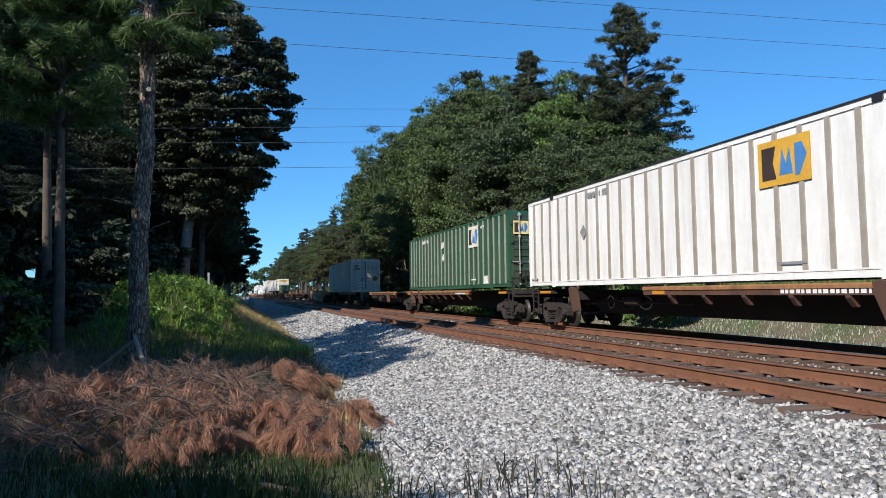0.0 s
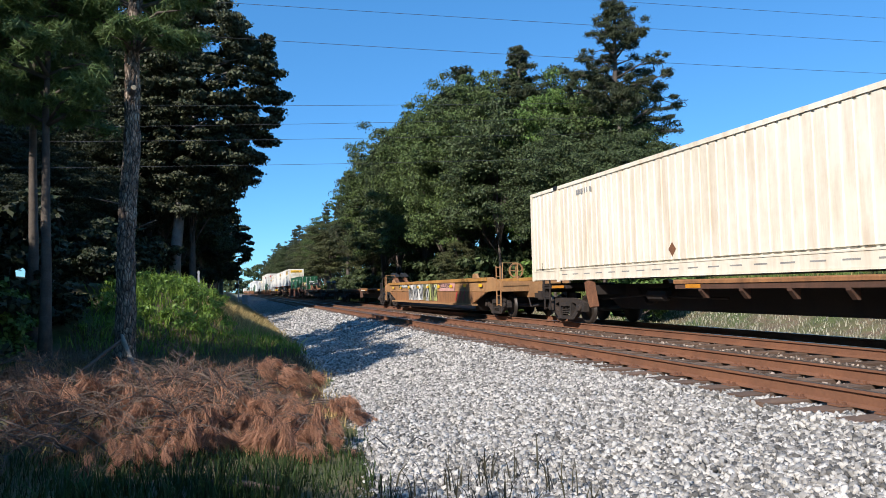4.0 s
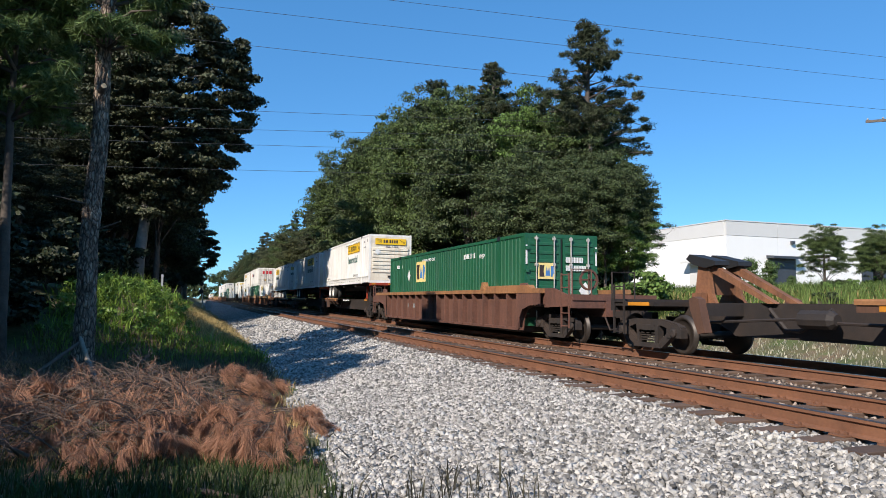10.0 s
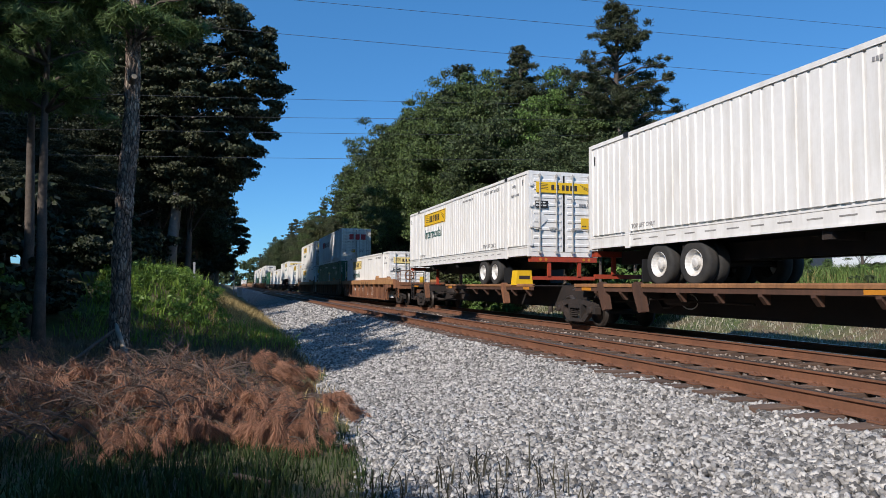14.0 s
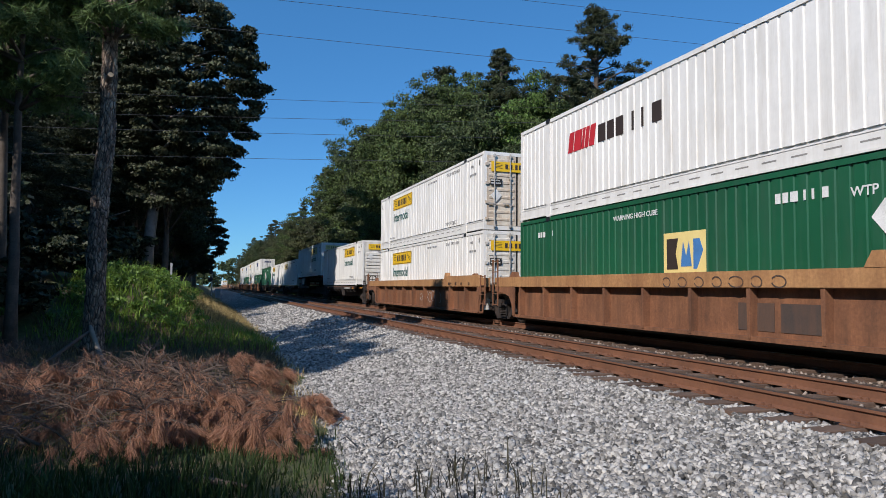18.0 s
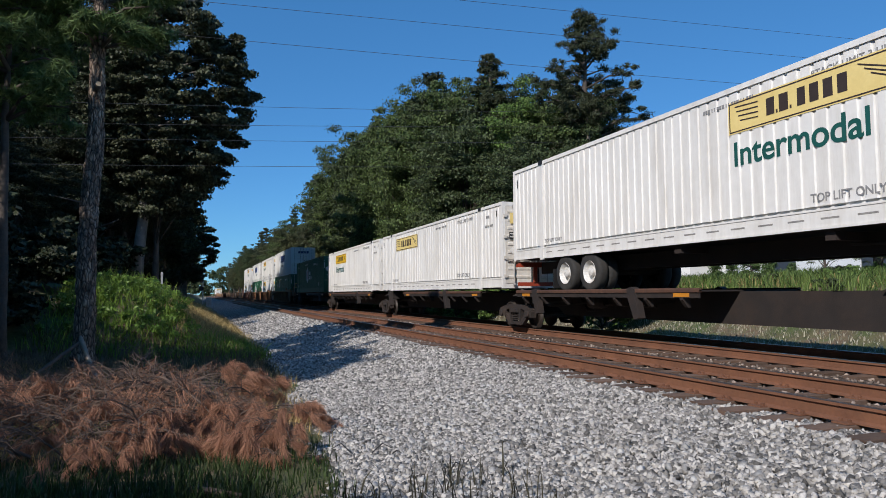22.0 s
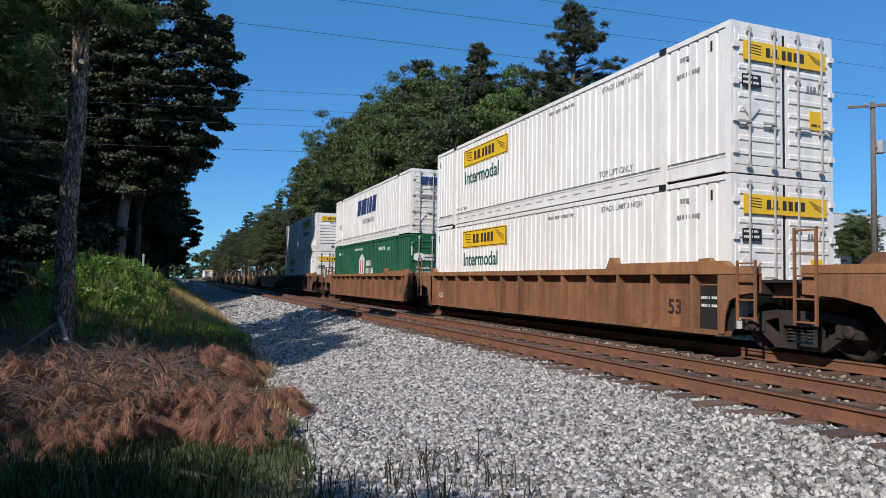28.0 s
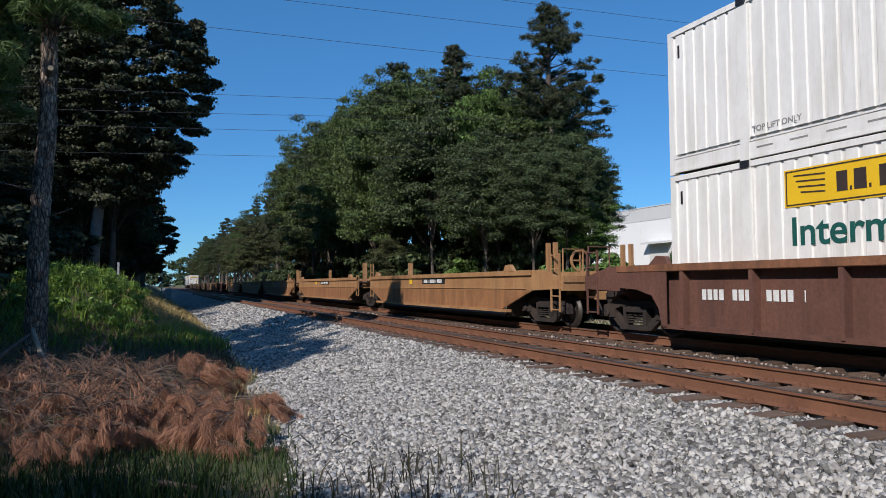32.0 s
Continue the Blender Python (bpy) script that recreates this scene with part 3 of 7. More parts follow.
def utility_pole(x, y, top, arms, label, lamp=True):
    base = ground_z(x, y) - 0.1
    p = thing("utility_pole", label, "utility pole", (x, y, base))
    h = top - base
    part("pole", smooth(Shape().lathe([(0, 0.17), (h * 0.5, 0.145), (h, 0.115)], "z", 12).mesh("pole", POLEWOOD)), None, p)
    for k, zz in enumerate(arms):
        a = part("crossarm", Shape().box(-1.25, 1.25, -0.19, -0.10, zz - base - 0.07, zz - base + 0.07), POLEWOOD, p)
        a.rotation_euler = (0, 0, radians(-42))
        for dx in (-1.15, -0.4, 0.4, 1.15):
            part("insulator", Shape().lathe([(0, 0.02), (0.03, 0.05), (0.09, 0.05), (0.12, 0.025)], "z", 8), GREYBOX, a, at=(dx, -0.145, zz - base + 0.07))
    if lamp:
        part("transformer", Shape().lathe([(0, 0.2), (0.04, 0.23), (0.70, 0.23), (0.76, 0.12)], "z", 14), GREYBOX, p, "grey transformer can", (0.42, -0.1, h - 2.9))
        part("bracket", Shape().box(0.1, 0.3, -0.14, -0.06, h - 2.6, h - 2.5), GREYBOX, p)
    return p


utility_pole(36.3, 26.9, 11.7, (11.45,), "weathered wooden utility pole with crossarm and transformer")
utility_pole(22.9, 36.6, 11.0, (), "wooden utility pole half hidden among trees", False)


def overhead_wire(a, b, sag):
    s = Shape()
    pts = [Vector(a).lerp(Vector(b), i / 28) + Vector((0, 0, -sag * 4 * (i / 28) * (1 - i / 28))) for i in range(29)]
    s.tube(pts, 0.009, 5)
    thing("overhead_wire", "thin dark overhead wire crossing the railway", "wire", group="overhead wires", me=s.mesh("overhead_wire", WIRE))


for a, b, sag in (((-34, 27, 11.1), (70, 27, 15.4), 0.25), ((-34, 27, 11.9), (70, 27, 16.9), 0.2), ((-36, 27, 10.35), (36.3, 26.8, 12.0), 0.3),
                  ((-36, 30, 7.2), (22.9, 36.5, 12.33), 0.25), ((-36, 30, 6.2), (22.9, 36.5, 11.43), 0.25), ((-36, 30, 5.9), (22.9, 36.5, 10.43), 0.25), ((-36, 30, 5.2), (22.9, 36.5, 8.94), 0.3)):
    overhead_wire(a, b, sag)

# ---- the train ----
SPEED = 13.87             # metres a second, towards the camera
ROLLING, WHEELS = [], []  # things that move with the train, wheelsets that turn
L, W, HC = 15.45, 2.60, 2.87
_mesh = {}


def cached(key, make):
    if key not in _mesh:
        _mesh[key] = make()
    return _mesh[key]


def rolling(ob):
    ROLLING.append(ob)
    return ob


def corrugated(y0, y1, z0, z1, pitch=0.272, depth=0.024, wide=0.70):
    """A wall of pressed ribs in the plane x = 0, ribs standing out to -x."""
    s = Shape()
    n = max(1, round((y1 - y0) / pitch))
    p = (y1 - y0) / n
    prof = []
    for i in range(n):
        a = y0 + i * p
        prof += [(a, 0), (a + p * wide, 0), (a + p * (wide + 0.08), depth), (a + p * 0.93, depth)]
    prof.append((y1, 0))
    s.v = [(x, y, z) for y, x in prof for z in (z0, z1)]
    s.f = [(2 * i, 2 * i + 1, 2 * i + 3, 2 * i + 2) for i in range(len(prof) - 1)]
    return s


def bars(parent, x, y, z, run, h, mat, gaps=(0.3, 0.12, 0.3, 0.12, 0.4), face="side", label="unreadable small lettering"):
    """Plain bars, each a piece of its own, for writing that cannot be read, or may not be repeated."""
    p, k = 0.0, 0
    while p < run - .01:
        d = min(gaps[k % len(gaps)] * h * 2.2, run - p)
        if k % 2 == 0:
            if face == "side":
                me = cached(("bar", round(d, 3), h, mat.name), lambda: Shape().box(-0.006, 0, -d, 0, 0, h).mesh("writing", mat))
                part("writing", me, None, parent, label, (x, y - p, z))
            else:
                me = cached(("endbar", round(d, 3), h, mat.name), lambda: Shape().box(0, d, -0.006, 0, 0, h).mesh("writing", mat))
                part("writing", me, None, parent, label, (x + p, y, z))
        p += d
        k += 1


def end_doors(c, mat, rods=CHROME, yb=-L / 2):
    """Two ribbed doors with four locking rods on the near end."""
    for k in (-1, 1):
        s = Shape()
        s.box(k * 0.62 - 0.58, k * 0.62 + 0.58, yb - 0.02, yb + 0.04, 0.16, HC - 0.14)
        d = part("door", cached(("door", mat.name, k), lambda: s.mesh("door", mat)), None, c)
        for i in range(9):
            z = 0.38 + i * 0.27
            part("door_rib", cached(("drib", mat.name), lambda: Shape().prism([(-0.02, -0.06), (-0.042, -0.035), (-0.042, 0.035), (-0.02, 0.06)], "x", -0.5, 0.5).mesh("door_rib", mat)), None, d, at=(k * 0.62, yb, z))
        for dx in (0.30, 0.92):
            x = k * dx
            r = Shape().tube([(x, yb - 0.085, 0.1), (x, yb - 0.085, HC - 0.08)], 0.021, 6)
            for z in (0.14, 0.9, 1.9, HC - 0.16):
                r.box(x - 0.05, x + 0.05, yb - 0.10, yb - 0.05, z - 0.04, z + 0.04)
            r.box(x - 0.03 if k > 0 else x - 0.30, x + 0.30 if k > 0 else x + 0.03, yb - 0.12, yb - 0.09, 0.93, 0.97)
            part("lock_rod", cached(("rod", k, dx, rods.name), lambda: r.mesh("lock_rod", rods)), None, d, "galvanised locking rod")
        for z in (0.4, 1.0, 1.7, 2.4):
            part("hinge", cached(("hinge", mat.name), lambda: Shape().box(-.055, .055, -0.075, -0.03, -0.05, 0.05).mesh("hinge", mat)), None, d, at=(k * 1.215, yb, z))
    part("door_seal", cached("seal", lambda: Shape().box(-0.012, 0.012, yb - 0.024, yb + 0.02, 0.16, HC - 0.14).mesh("door_seal", DARK)), None, c, "black door seal")


def end_ribs(c, mat, yb=-L / 2):
    s = Shape().box(-1.2, 1.2, yb - 0.01, yb + 0.04, 0.16, HC - 0.12)
    f = part("front_wall", cached(("ribs", mat.name), lambda: s.mesh("front_wall", mat)), None, c, "wall of pressed horizontal ribs")
    for i in range(7):
        part("wall_rib", cached(("erib", mat.name), lambda: Shape().prism([(-0.005, -0.085), (-0.062, -0.082), (-0.052, 0.05), (-0.01, 0.082)], "x", -1.08, 1.08).mesh("wall_rib", mat)), None, f, at=(0, yb, 0.70 + i * 0.218))
    part("hose_box", cached("hosebox", lambda: Shape().box(0.55, 0.75, yb - 0.09, yb - 0.012, 0.34, 0.50).box(-0.15, 0.0, yb - 0.09, yb - 0.012, 0.33, 0.44).mesh("hose_box", DARK)), None, c)


def rail_band(y0, y1, deep, mat):
    """A container's deep bottom rail: lips above and below, and grimy slots along it."""
    s = Shape().box(-0.022, 0.022, -5.75, 5.75, 0.02, deep).box(-0.034, 0.034, -5.75, 5.75, deep - .03, deep).box(-0.034, 0.034, -5.75, 5.75, 0.0, .045)
    for a, b in ((y0 + .12, -5.95), (5.95, y1 - .12)):
        s.box(-.02, .02, a, b, .03, deep).box(-.032, .032, a, b, .03, .08).box(-.032, .032, a, b, deep - .03, deep)
    n = len(s.f)
    if deep > .2:
        y = -5.3
        while y < 5.3:
            for x in (-.0235, .0235):
                s.box(x - .001, x + .001, y, y + .34, .16, .19)
            y += .66
    me = s.mesh("bottom_rail", mat)
    me.materials.append(RAIL_GRIME)
    for p in me.polygons:
        if p.index >= n:
            p.material_index = 1
    return me


def container(u, z, mat, label, end="doors", style="ribbed", end_mat=None, posts=None, frame_mat=None):
    """A 53-foot container whose near end stands at u."""
    end_mat, frame_mat = end_mat or mat, frame_mat or mat
    c = rolling(thing("shipping_container", label, "container", (T2, u + L / 2, z), group="containers on the freight train"))
    y0, y1 = -L / 2, L / 2
    key = (mat.name, style)
    if style == "ribbed":
        def wall():
            s = corrugated(y0 + 0.12, y1 - 0.12, 0.385, HC - 0.09)
            return s.mesh("side_wall", mat, False)
    else:
        def wall():
            return Shape().box(0.0, 0.03, y0 + 0.1, y1 - 0.1, 0.14, HC - 0.09).mesh("side_wall", mat)
    me = cached(("wall",) + key, wall)
    part("side_wall", me, None, c, at=(-1.275, 0, 0))
    o = part("side_wall", me, None, c, at=(1.275, 0, 0))
    o.rotation_euler = (0, 0, math.pi)
    if style != "ribbed":
        n = 25
        pm = cached(("postm", posts.name), lambda: Shape().box(-0.028, 0, -0.055, 0.055, 0.14, HC - 0.09).mesh("wall_post", posts))
        for i in range(n):
            y = y0 + 0.45 + (L - 0.9) * i / (n - 1)
            part("wall_post", pm, None, c, at=(-1.275, y, 0))
    part("roof", cached(("roof", frame_mat.name), lambda: Shape().box(-1.27, 1.27, y0 + 0.05, y1 - 0.05, HC - 0.06, HC - 0.02).mesh("roof", frame_mat)), None, c)
    part("floor_frame", cached("floorf", lambda: Shape().box(-1.2, 1.2, y0 + 0.1, y1 - 0.1, 0.03, 0.14).mesh("floor_frame", GRIME)), None, c)
    for k in (-1, 1):
        part("top_rail", cached(("trail", frame_mat.name), lambda: Shape().box(-0.03, 0.03, y0 + 0.1, y1 - 0.1, HC - 0.10, HC).mesh("top_rail", frame_mat)), None, c, at=(k * 1.27, 0, 0))
        deep = .33 if style == "ribbed" else .16
        part("bottom_rail", cached(("brail", frame_mat.name, deep), lambda: rail_band(y0, y1, deep, frame_mat)), None, c, at=(k * 1.272, 0, 0))
        if style == "ribbed":
            part("wall_backing", cached(("back", frame_mat.name), lambda: Shape().box(-.01, .01, y0 + .12, y1 - .12, .1, .4).mesh("wall_backing", frame_mat)), None, c, at=(k * 1.22, 0, 0))
        for y in (y0 + 0.06, y1 - 0.06):
            part("corner_post", cached(("cpost", frame_mat.name), lambda: Shape().box(-0.07, 0.07, -0.07, 0.07, 0.0, HC).mesh("corner_post", frame_mat)), None, c, at=(k * 1.225, y, 0))
        for y in (-5.85, 5.85):
            p = part("lift_post", cached(("lpost", frame_mat.name), lambda: Shape().box(-0.02, 0.02, -0.10, 0.10, -0.03, HC - 0.1).mesh("lift_post", frame_mat)), None, c, at=(k * 1.29, y, 0))
            part("corner_casting", cached("casting", lambda: Shape().box(-0.05, 0.05, -0.09, 0.09, HC - 0.11, HC + 0.012).mesh("corner_casting", BLACKBOX)), None, p, "dark lifting casting")
    part("header", cached(("header", frame_mat.name), lambda: Shape().box(-1.16, 1.16, y0 - 0.01, y0 + 0.09, HC - 0.13, HC - 0.005).mesh("header", frame_mat)), None, c)
    part("door_sill", cached(("dsill", frame_mat.name), lambda: Shape().box(-1.16, 1.16, y0 - 0.01, y0 + 0.09, 0.0, 0.15).mesh("door_sill", frame_mat)), None, c)
    part("far_wall", cached(("farw", frame_mat.name), lambda: Shape().box(-1.2, 1.2, y1 - 0.06, y1 - 0.02, 0.05, HC - 0.05).mesh("far_wall", frame_mat)), None, c)
    (end_doors if end == "doors" else end_ribs)(c, end_mat)
    return c


def banner(c, y, z, w, h, mat=YELLOW, face="side"):
    """The yellow company panel: a frame line, a scroll of slanting strokes at each end and dark bars for its name."""
    x, yb = -1.279, -L / 2 - 0.062
    if face == "side":
        p = flat("sign_panel", c, rect(y - w, y, z, z + h), mat, x=x, thick=0.004, label="yellow sign panel with dark bars")
    else:
        p = flat("sign_panel", c, rect(y - w / 2, y + w / 2, z, z + h), mat, y=yb, thick=0.004, label="yellow sign panel with dark bars")

    def mark(name, pts):
        """Outline in fractions of the panel, from its far or left edge."""
        if face == "side":
            me = cached((name, w, h, face, tuple(pts)), lambda: Shape().prism([(-w * f, h * g) for f, g in pts], "x", -.009, -.004).mesh(name, INK))
            part(name, me, None, p, at=(x, y, z))
        else:
            me = cached((name, w, h, face, tuple(pts)), lambda: Shape().prism([(-w / 2 + w * f, h * g) for f, g in pts], "y", -.009, -.004).mesh(name, INK))
            part(name, me, None, p, at=(y, yb, z))

    def block(a, b, c_, d):
        return [(a, c_), (b, c_), (b, d), (a, d)]
    if face == "side":
        for q in (block(.008, .992, .04, .075), block(.008, .992, .925, .96), block(.008, .014, .08, .92), block(.986, .992, .08, .92)):
            mark("frame_line", q)
    for f, g, lo in ((.265, .315, .26), (.345, .40, .26), (.455, .50, .26), (.525, .575, .26), (.60, .65, .26), (.675, .725, .26)):
        mark("sign_mark", block(f, g, lo, .76))
    mark("sign_mark", block(.325, .335, .26, .36))
    mark("sign_mark", block(.41, .42, .26, .36))
    for k in range(4):
        mark("scroll_line", [(.05 + .012 * k, .80 - .15 * k), (.21, .80 - .15 * k - .05), (.21, .80 - .15 * k - .01), (.05 + .012 * k, .84 - .15 * k)])
    for k in range(3):
        mark("scroll_line", [(.78 + .03 * k, .82 - .16 * k), (.95, .46 - .12 * k), (.95, .50 - .12 * k), (.78 + .03 * k, .86 - .16 * k)])
    return p


def white_box(u, z, end="doors", sign=2.65, label="white ribbed intermodal container with a yellow sign panel", mat=None, end_mat=None, sign_mat=None, word=True, end_sign=True):
    c = container(u, z, mat or WHITE, label, end, end_mat=end_mat)
    ys = L / 2 - sign              # the sign's far edge
    banner(c, ys, 1.97, 3.5, 0.61, sign_mat or YELLOW)
    if word:
        lettering("Intermodal", 0.64, TEAL, c, -1.279, ys - 0.08, 1.36, stretch=1.0)
    lettering("TOP LIFT ONLY", 0.20, GREYTXT, c, -1.279, -3.45, 0.46, stretch=0.95)
    lettering("TOP LIFT ONLY", 0.14, GREYTXT, c, -1.279, 5.7, 0.46)
    lettering("STACK LIMIT 3 HIGH", 0.17, GREYTXT, c, -1.279, -3.55, 2.52)
    bars(c, -1.279, -1.0, 2.53, 1.3, 0.07, GREYTXT)
    bars(c, -1.279, -6.35, 2.44, 0.30, 0.09, GREYTXT)
    bars(c, -1.279, -6.25, 2.12, 0.70, 0.08, GREYTXT)
    flat("vent_slot", c, rect(7.42, 7.47, 2.30, 2.55), DARK, x=-1.279)
    flat("vent_slot", c, rect(-7.25, -7.2, 2.42, 2.62), DARK, x=-1.279)
    if end_sign:
        if end == "doors":
            banner(c, 0.0, 2.14, 2.1, 0.36, sign_mat or YELLOW, "end")
            flat("notice_plate", c, rect(-1.08, -0.62, 1.62, 1.86), DARK, y=-L / 2 - 0.06, label="black notice plate with white bars")
            bars(c, -1.05, -L / 2 - 0.067, 1.78, 0.34, 0.045, LETTER_WHITE, face="end")
            bars(c, -1.05, -L / 2 - 0.067, 1.68, 0.40, 0.045, LETTER_WHITE, face="end")
            flat("warning_label", c, rect(0.62, 0.98, 0.95, 1.32), YELLOW, y=-L / 2 - 0.06, label="yellow warning label")
            bars(c, 0.66, -L / 2 - 0.067, 1.02, 0.28, 0.05, INK, face="end")
            flat("placard", c, [(-0.85, 1.02), (-0.62, 1.25), (-0.85, 1.48), (-1.08, 1.25)], LETTER_WHITE, y=-L / 2 - 0.058, label="white diamond placard holder")
            bars(c, 0.55, -L / 2 - 0.06, 1.72, 0.5, 0.09, GREYTXT, face="end")
        else:
            banner(c, 0.0, 2.27, 1.9, 0.36, sign_mat or YELLOW, "end")
            bars(c, -0.3, -L / 2 - 0.06, 2.10, 0.75, 0.09, GREYTXT, face="end")
            flat("placard", c, [(-0.8, 1.62), (-0.6, 1.82), (-0.8, 2.02), (-1.0, 1.82)], LETTER_WHITE, y=-L / 2 - 0.064, label="white diamond placard holder")
    return c


def block_logo(c, y, z, w, h, panel, face="side", x=-1.306):
    """A panel with a dark block mark and a blue peaked mark."""
    yb = -L / 2 - 0.062
    kw = dict(x=x) if face == "side" else dict(y=yb)
    def at(f, g):
        return (y - w * f, z + h * g) if face == "side" else (y + w * f, z + h * g)
    p = flat("sign_panel", c, [at(0, 0), at(1, 0), at(1, 1), at(0, 1)], panel, thick=0.004, label="square sign panel", **kw)
    kw = dict(x=x - 0.004) if face == "side" else dict(y=yb - 0.004)
    flat("mark", p, [at(.08, .14), at(.36, .14), at(.30, .5), at(.36, .86), at(.08, .86)], INK, thick=0.004, label="dark block mark", **kw)
    flat("mark", p, [at(.42, .2), at(.48, .78), at(.55, .44), at(.62, .78), at(.68, .2)], BLUE, thick=0.004, label="blue peaked mark", **kw)
    flat("mark", p, [at(.72, .14), at(.80, .14), at(.94, .55), at(.86, .82), at(.72, .82)], BLUE, thick=0.004, label="blue leaf mark", **kw)


def placard(c, y, z, s=0.28, x=-1.306, mat=None):
    flat("placard", c, [(y, z - s), (y + s * 0.85, z), (y, z + s), (y - s * 0.85, z)], mat or LETTER_WHITE, x=x, label="white diamond placard")


def green_box(u, z, label="dark green ribbed container with white markings", logo=4.4, kind="block", lz=1.57):
    c = container(u, z, GREEN, label)
    far = L / 2
    if kind == "block":
        block_logo(c, far - logo, lz, 1.34, 0.92, PALE_YELLOW, x=-1.279)
        placard(c, far - logo + 1.15 if logo < 5 else far - logo - 5.2, 1.9, 0.27, -1.279)
        block_logo(c, -0.86, 1.45, 0.62, 0.50, PALE_YELLOW, "end")
    else:
        hexa = [(0, .72), (.56, .42), (.56, -.42), (0, -.72), (-.56, -.42), (-.56, .42)]
        y, zc = far - logo, 1.55
        p = flat("emblem", c, [(y + a, zc + b) for a, b in hexa], LETTER_WHITE, x=-1.279, label="white hexagon emblem with red bars")
        for a, b, q, r in ((-.30, -.16, -.36, .36), (.14, .28, -.36, .36)):
            flat("emblem_bar", p, rect(y + a, y + b, zc + q, zc + r), RED, x=-1.287)
        bars(c, -1.279, y - 0.95, 1.55, 0.95, 0.30, LETTER_WHITE, (.24, .08, .2, .08, .22), label="white bars for a company name")
        bars(c, -1.279, y - 0.90, 1.15, 1.40, 0.30, LETTER_WHITE, (.24, .08, .2, .08, .22), label="white bars for a company name")
        flat("emblem", c, [(-.9 + a * .45, 1.85 + b * .28) for a, b in hexa], LETTER_WHITE, y=-L / 2 - 0.06, label="small white hexagon emblem")
        bars(c, -0.62, -L / 2 - 0.06, 1.86, 0.42, 0.11, LETTER_WHITE, face="end")
        bars(c, -0.62, -L / 2 - 0.06, 1.70, 0.48, 0.11, LETTER_WHITE, face="end")
        bars(c, 0.25, -L / 2 - 0.06, 1.50, 0.75, 0.30, LETTER_WHITE, (.06, .05, .12, .04, .08), face="end")
        lettering("WARNING", 0.14, LETTER_WHITE, c, -1.05, -L / 2 - 0.064, 1.32, "end")
        lettering("HIGH CUBE", 0.14, LETTER_WHITE, c, -1.05, -L / 2 - 0.064, 1.14, "end")
    lettering("53'", 0.42, LETTER_WHITE, c, -1.279, -5.0, 0.55)
    lettering("53'", 0.30, LETTER_WHITE, c, -1.279, far - 0.9, 0.50)
    lettering("WTP", 0.22, LETTER_WHITE, c, -1.279, -4.1 if kind != "block" else -4.1, 2.25)
    lettering("WARNING HIGH CUBE", 0.17, LETTER_WHITE, c, -1.279, 2.5, 2.45)
    bars(c, -1.279, far - 1.2, 2.30, 0.9, 0.16, LETTER_WHITE)
    bars(c, -1.279, -2.6, 2.30, 1.1, 0.18, LETTER_WHITE)
    bars(c, 0.12, -L / 2 - 0.06, 1.98, 0.62, 0.17, LETTER_WHITE, (.1, .05, .12, .04), "end")
    bars(c, 0.12, -L / 2 - 0.06, 1.72, 0.75, 0.17, LETTER_WHITE, (.1, .05, .12, .04), "end")
    bars(c, 0.12, -L / 2 - 0.06, 0.55, 0.85, 0.30, LETTER_WHITE, (.05, .03, .05, .03), "end")
    flat("placard", c, [(0.82, 0.82), (1.06, 1.10), (0.82, 1.38), (0.58, 1.10)], LETTER_WHITE, y=-L / 2 - 0.06, label="white diamond placard")
    for k in (-1, 1):
        flat("corner_stripe", c, rect(k * 1.24 - .03, k * 1.24 + .03, 1.9, 2.5), LETTER_WHITE, y=-L / 2 - 0.03)
    return c


def slant_logo(c, y, z, w, h, mat, face="side", x=-1.279):
    """Leaning block shapes for a company name."""
    for f, g in ((0, .19), (.22, .50), (.53, .62), (.65, .78), (.81, 1.0)):
        if face == "side":
            flat("mark", c, [(p - h * .2 * t, z + h * t) for p, t in ((y - w * f, 0), (y - w * g, 0), (y - w * g, 1), (y - w * f, 1))], mat, x=x)
        else:
            flat("mark", c, [(y + w * f, z), (y + w * g, z), (y + w * g + h * .2, z + h), (y + w * f + h * .2, z + h)], mat, y=-L / 2 - 0.06)


def spray_loop(c, y, z, a, b, x, mat, w=.035):
    """A sprayed outline: an open, leaning loop of thin paint."""
    s, n = Shape(), 18
    pt = [(y + a * math.cos(k * 5.6 / n + .5) + .15 * b * math.sin(k * 5.6 / n), z + b * math.sin(k * 5.6 / n + .5)) for k in range(n + 1)]
    for (p, q), (r, t) in zip(pt, pt[1:]):
        d = math.hypot(r - p, t - q)
        u, v = -(t - q) / d * w / 2, (r - p) / d * w / 2
        s.prism([(p - u, q - v), (p + u, q + v), (r + u, t + v), (r - u, t - v)], "x", x - .003, x)
    part("spray_line", s, mat, c, "thin loop of spray-paint")


# ---- running gear ----
def wheelset_mesh():
    s = Shape()
    for k in (-1, 1):
        s.lathe([(k * 0.70, 0.10), (k * 0.70, 0.44), (k * 0.725, 0.445), (k * 0.735, 0.42), (k * 0.80, 0.412), (k * 0.805, 0.35), (k * 0.765, 0.33), (k * 0.755, 0.16), (k * 0.80, 0.12), (k * 0.82, 0.10)], "x", 28)
    s.lathe([(-0.98, 0.075), (0.98, 0.075)], "x", 10)
    return smooth(s.mesh("wheelset", WHEEL_STEEL))


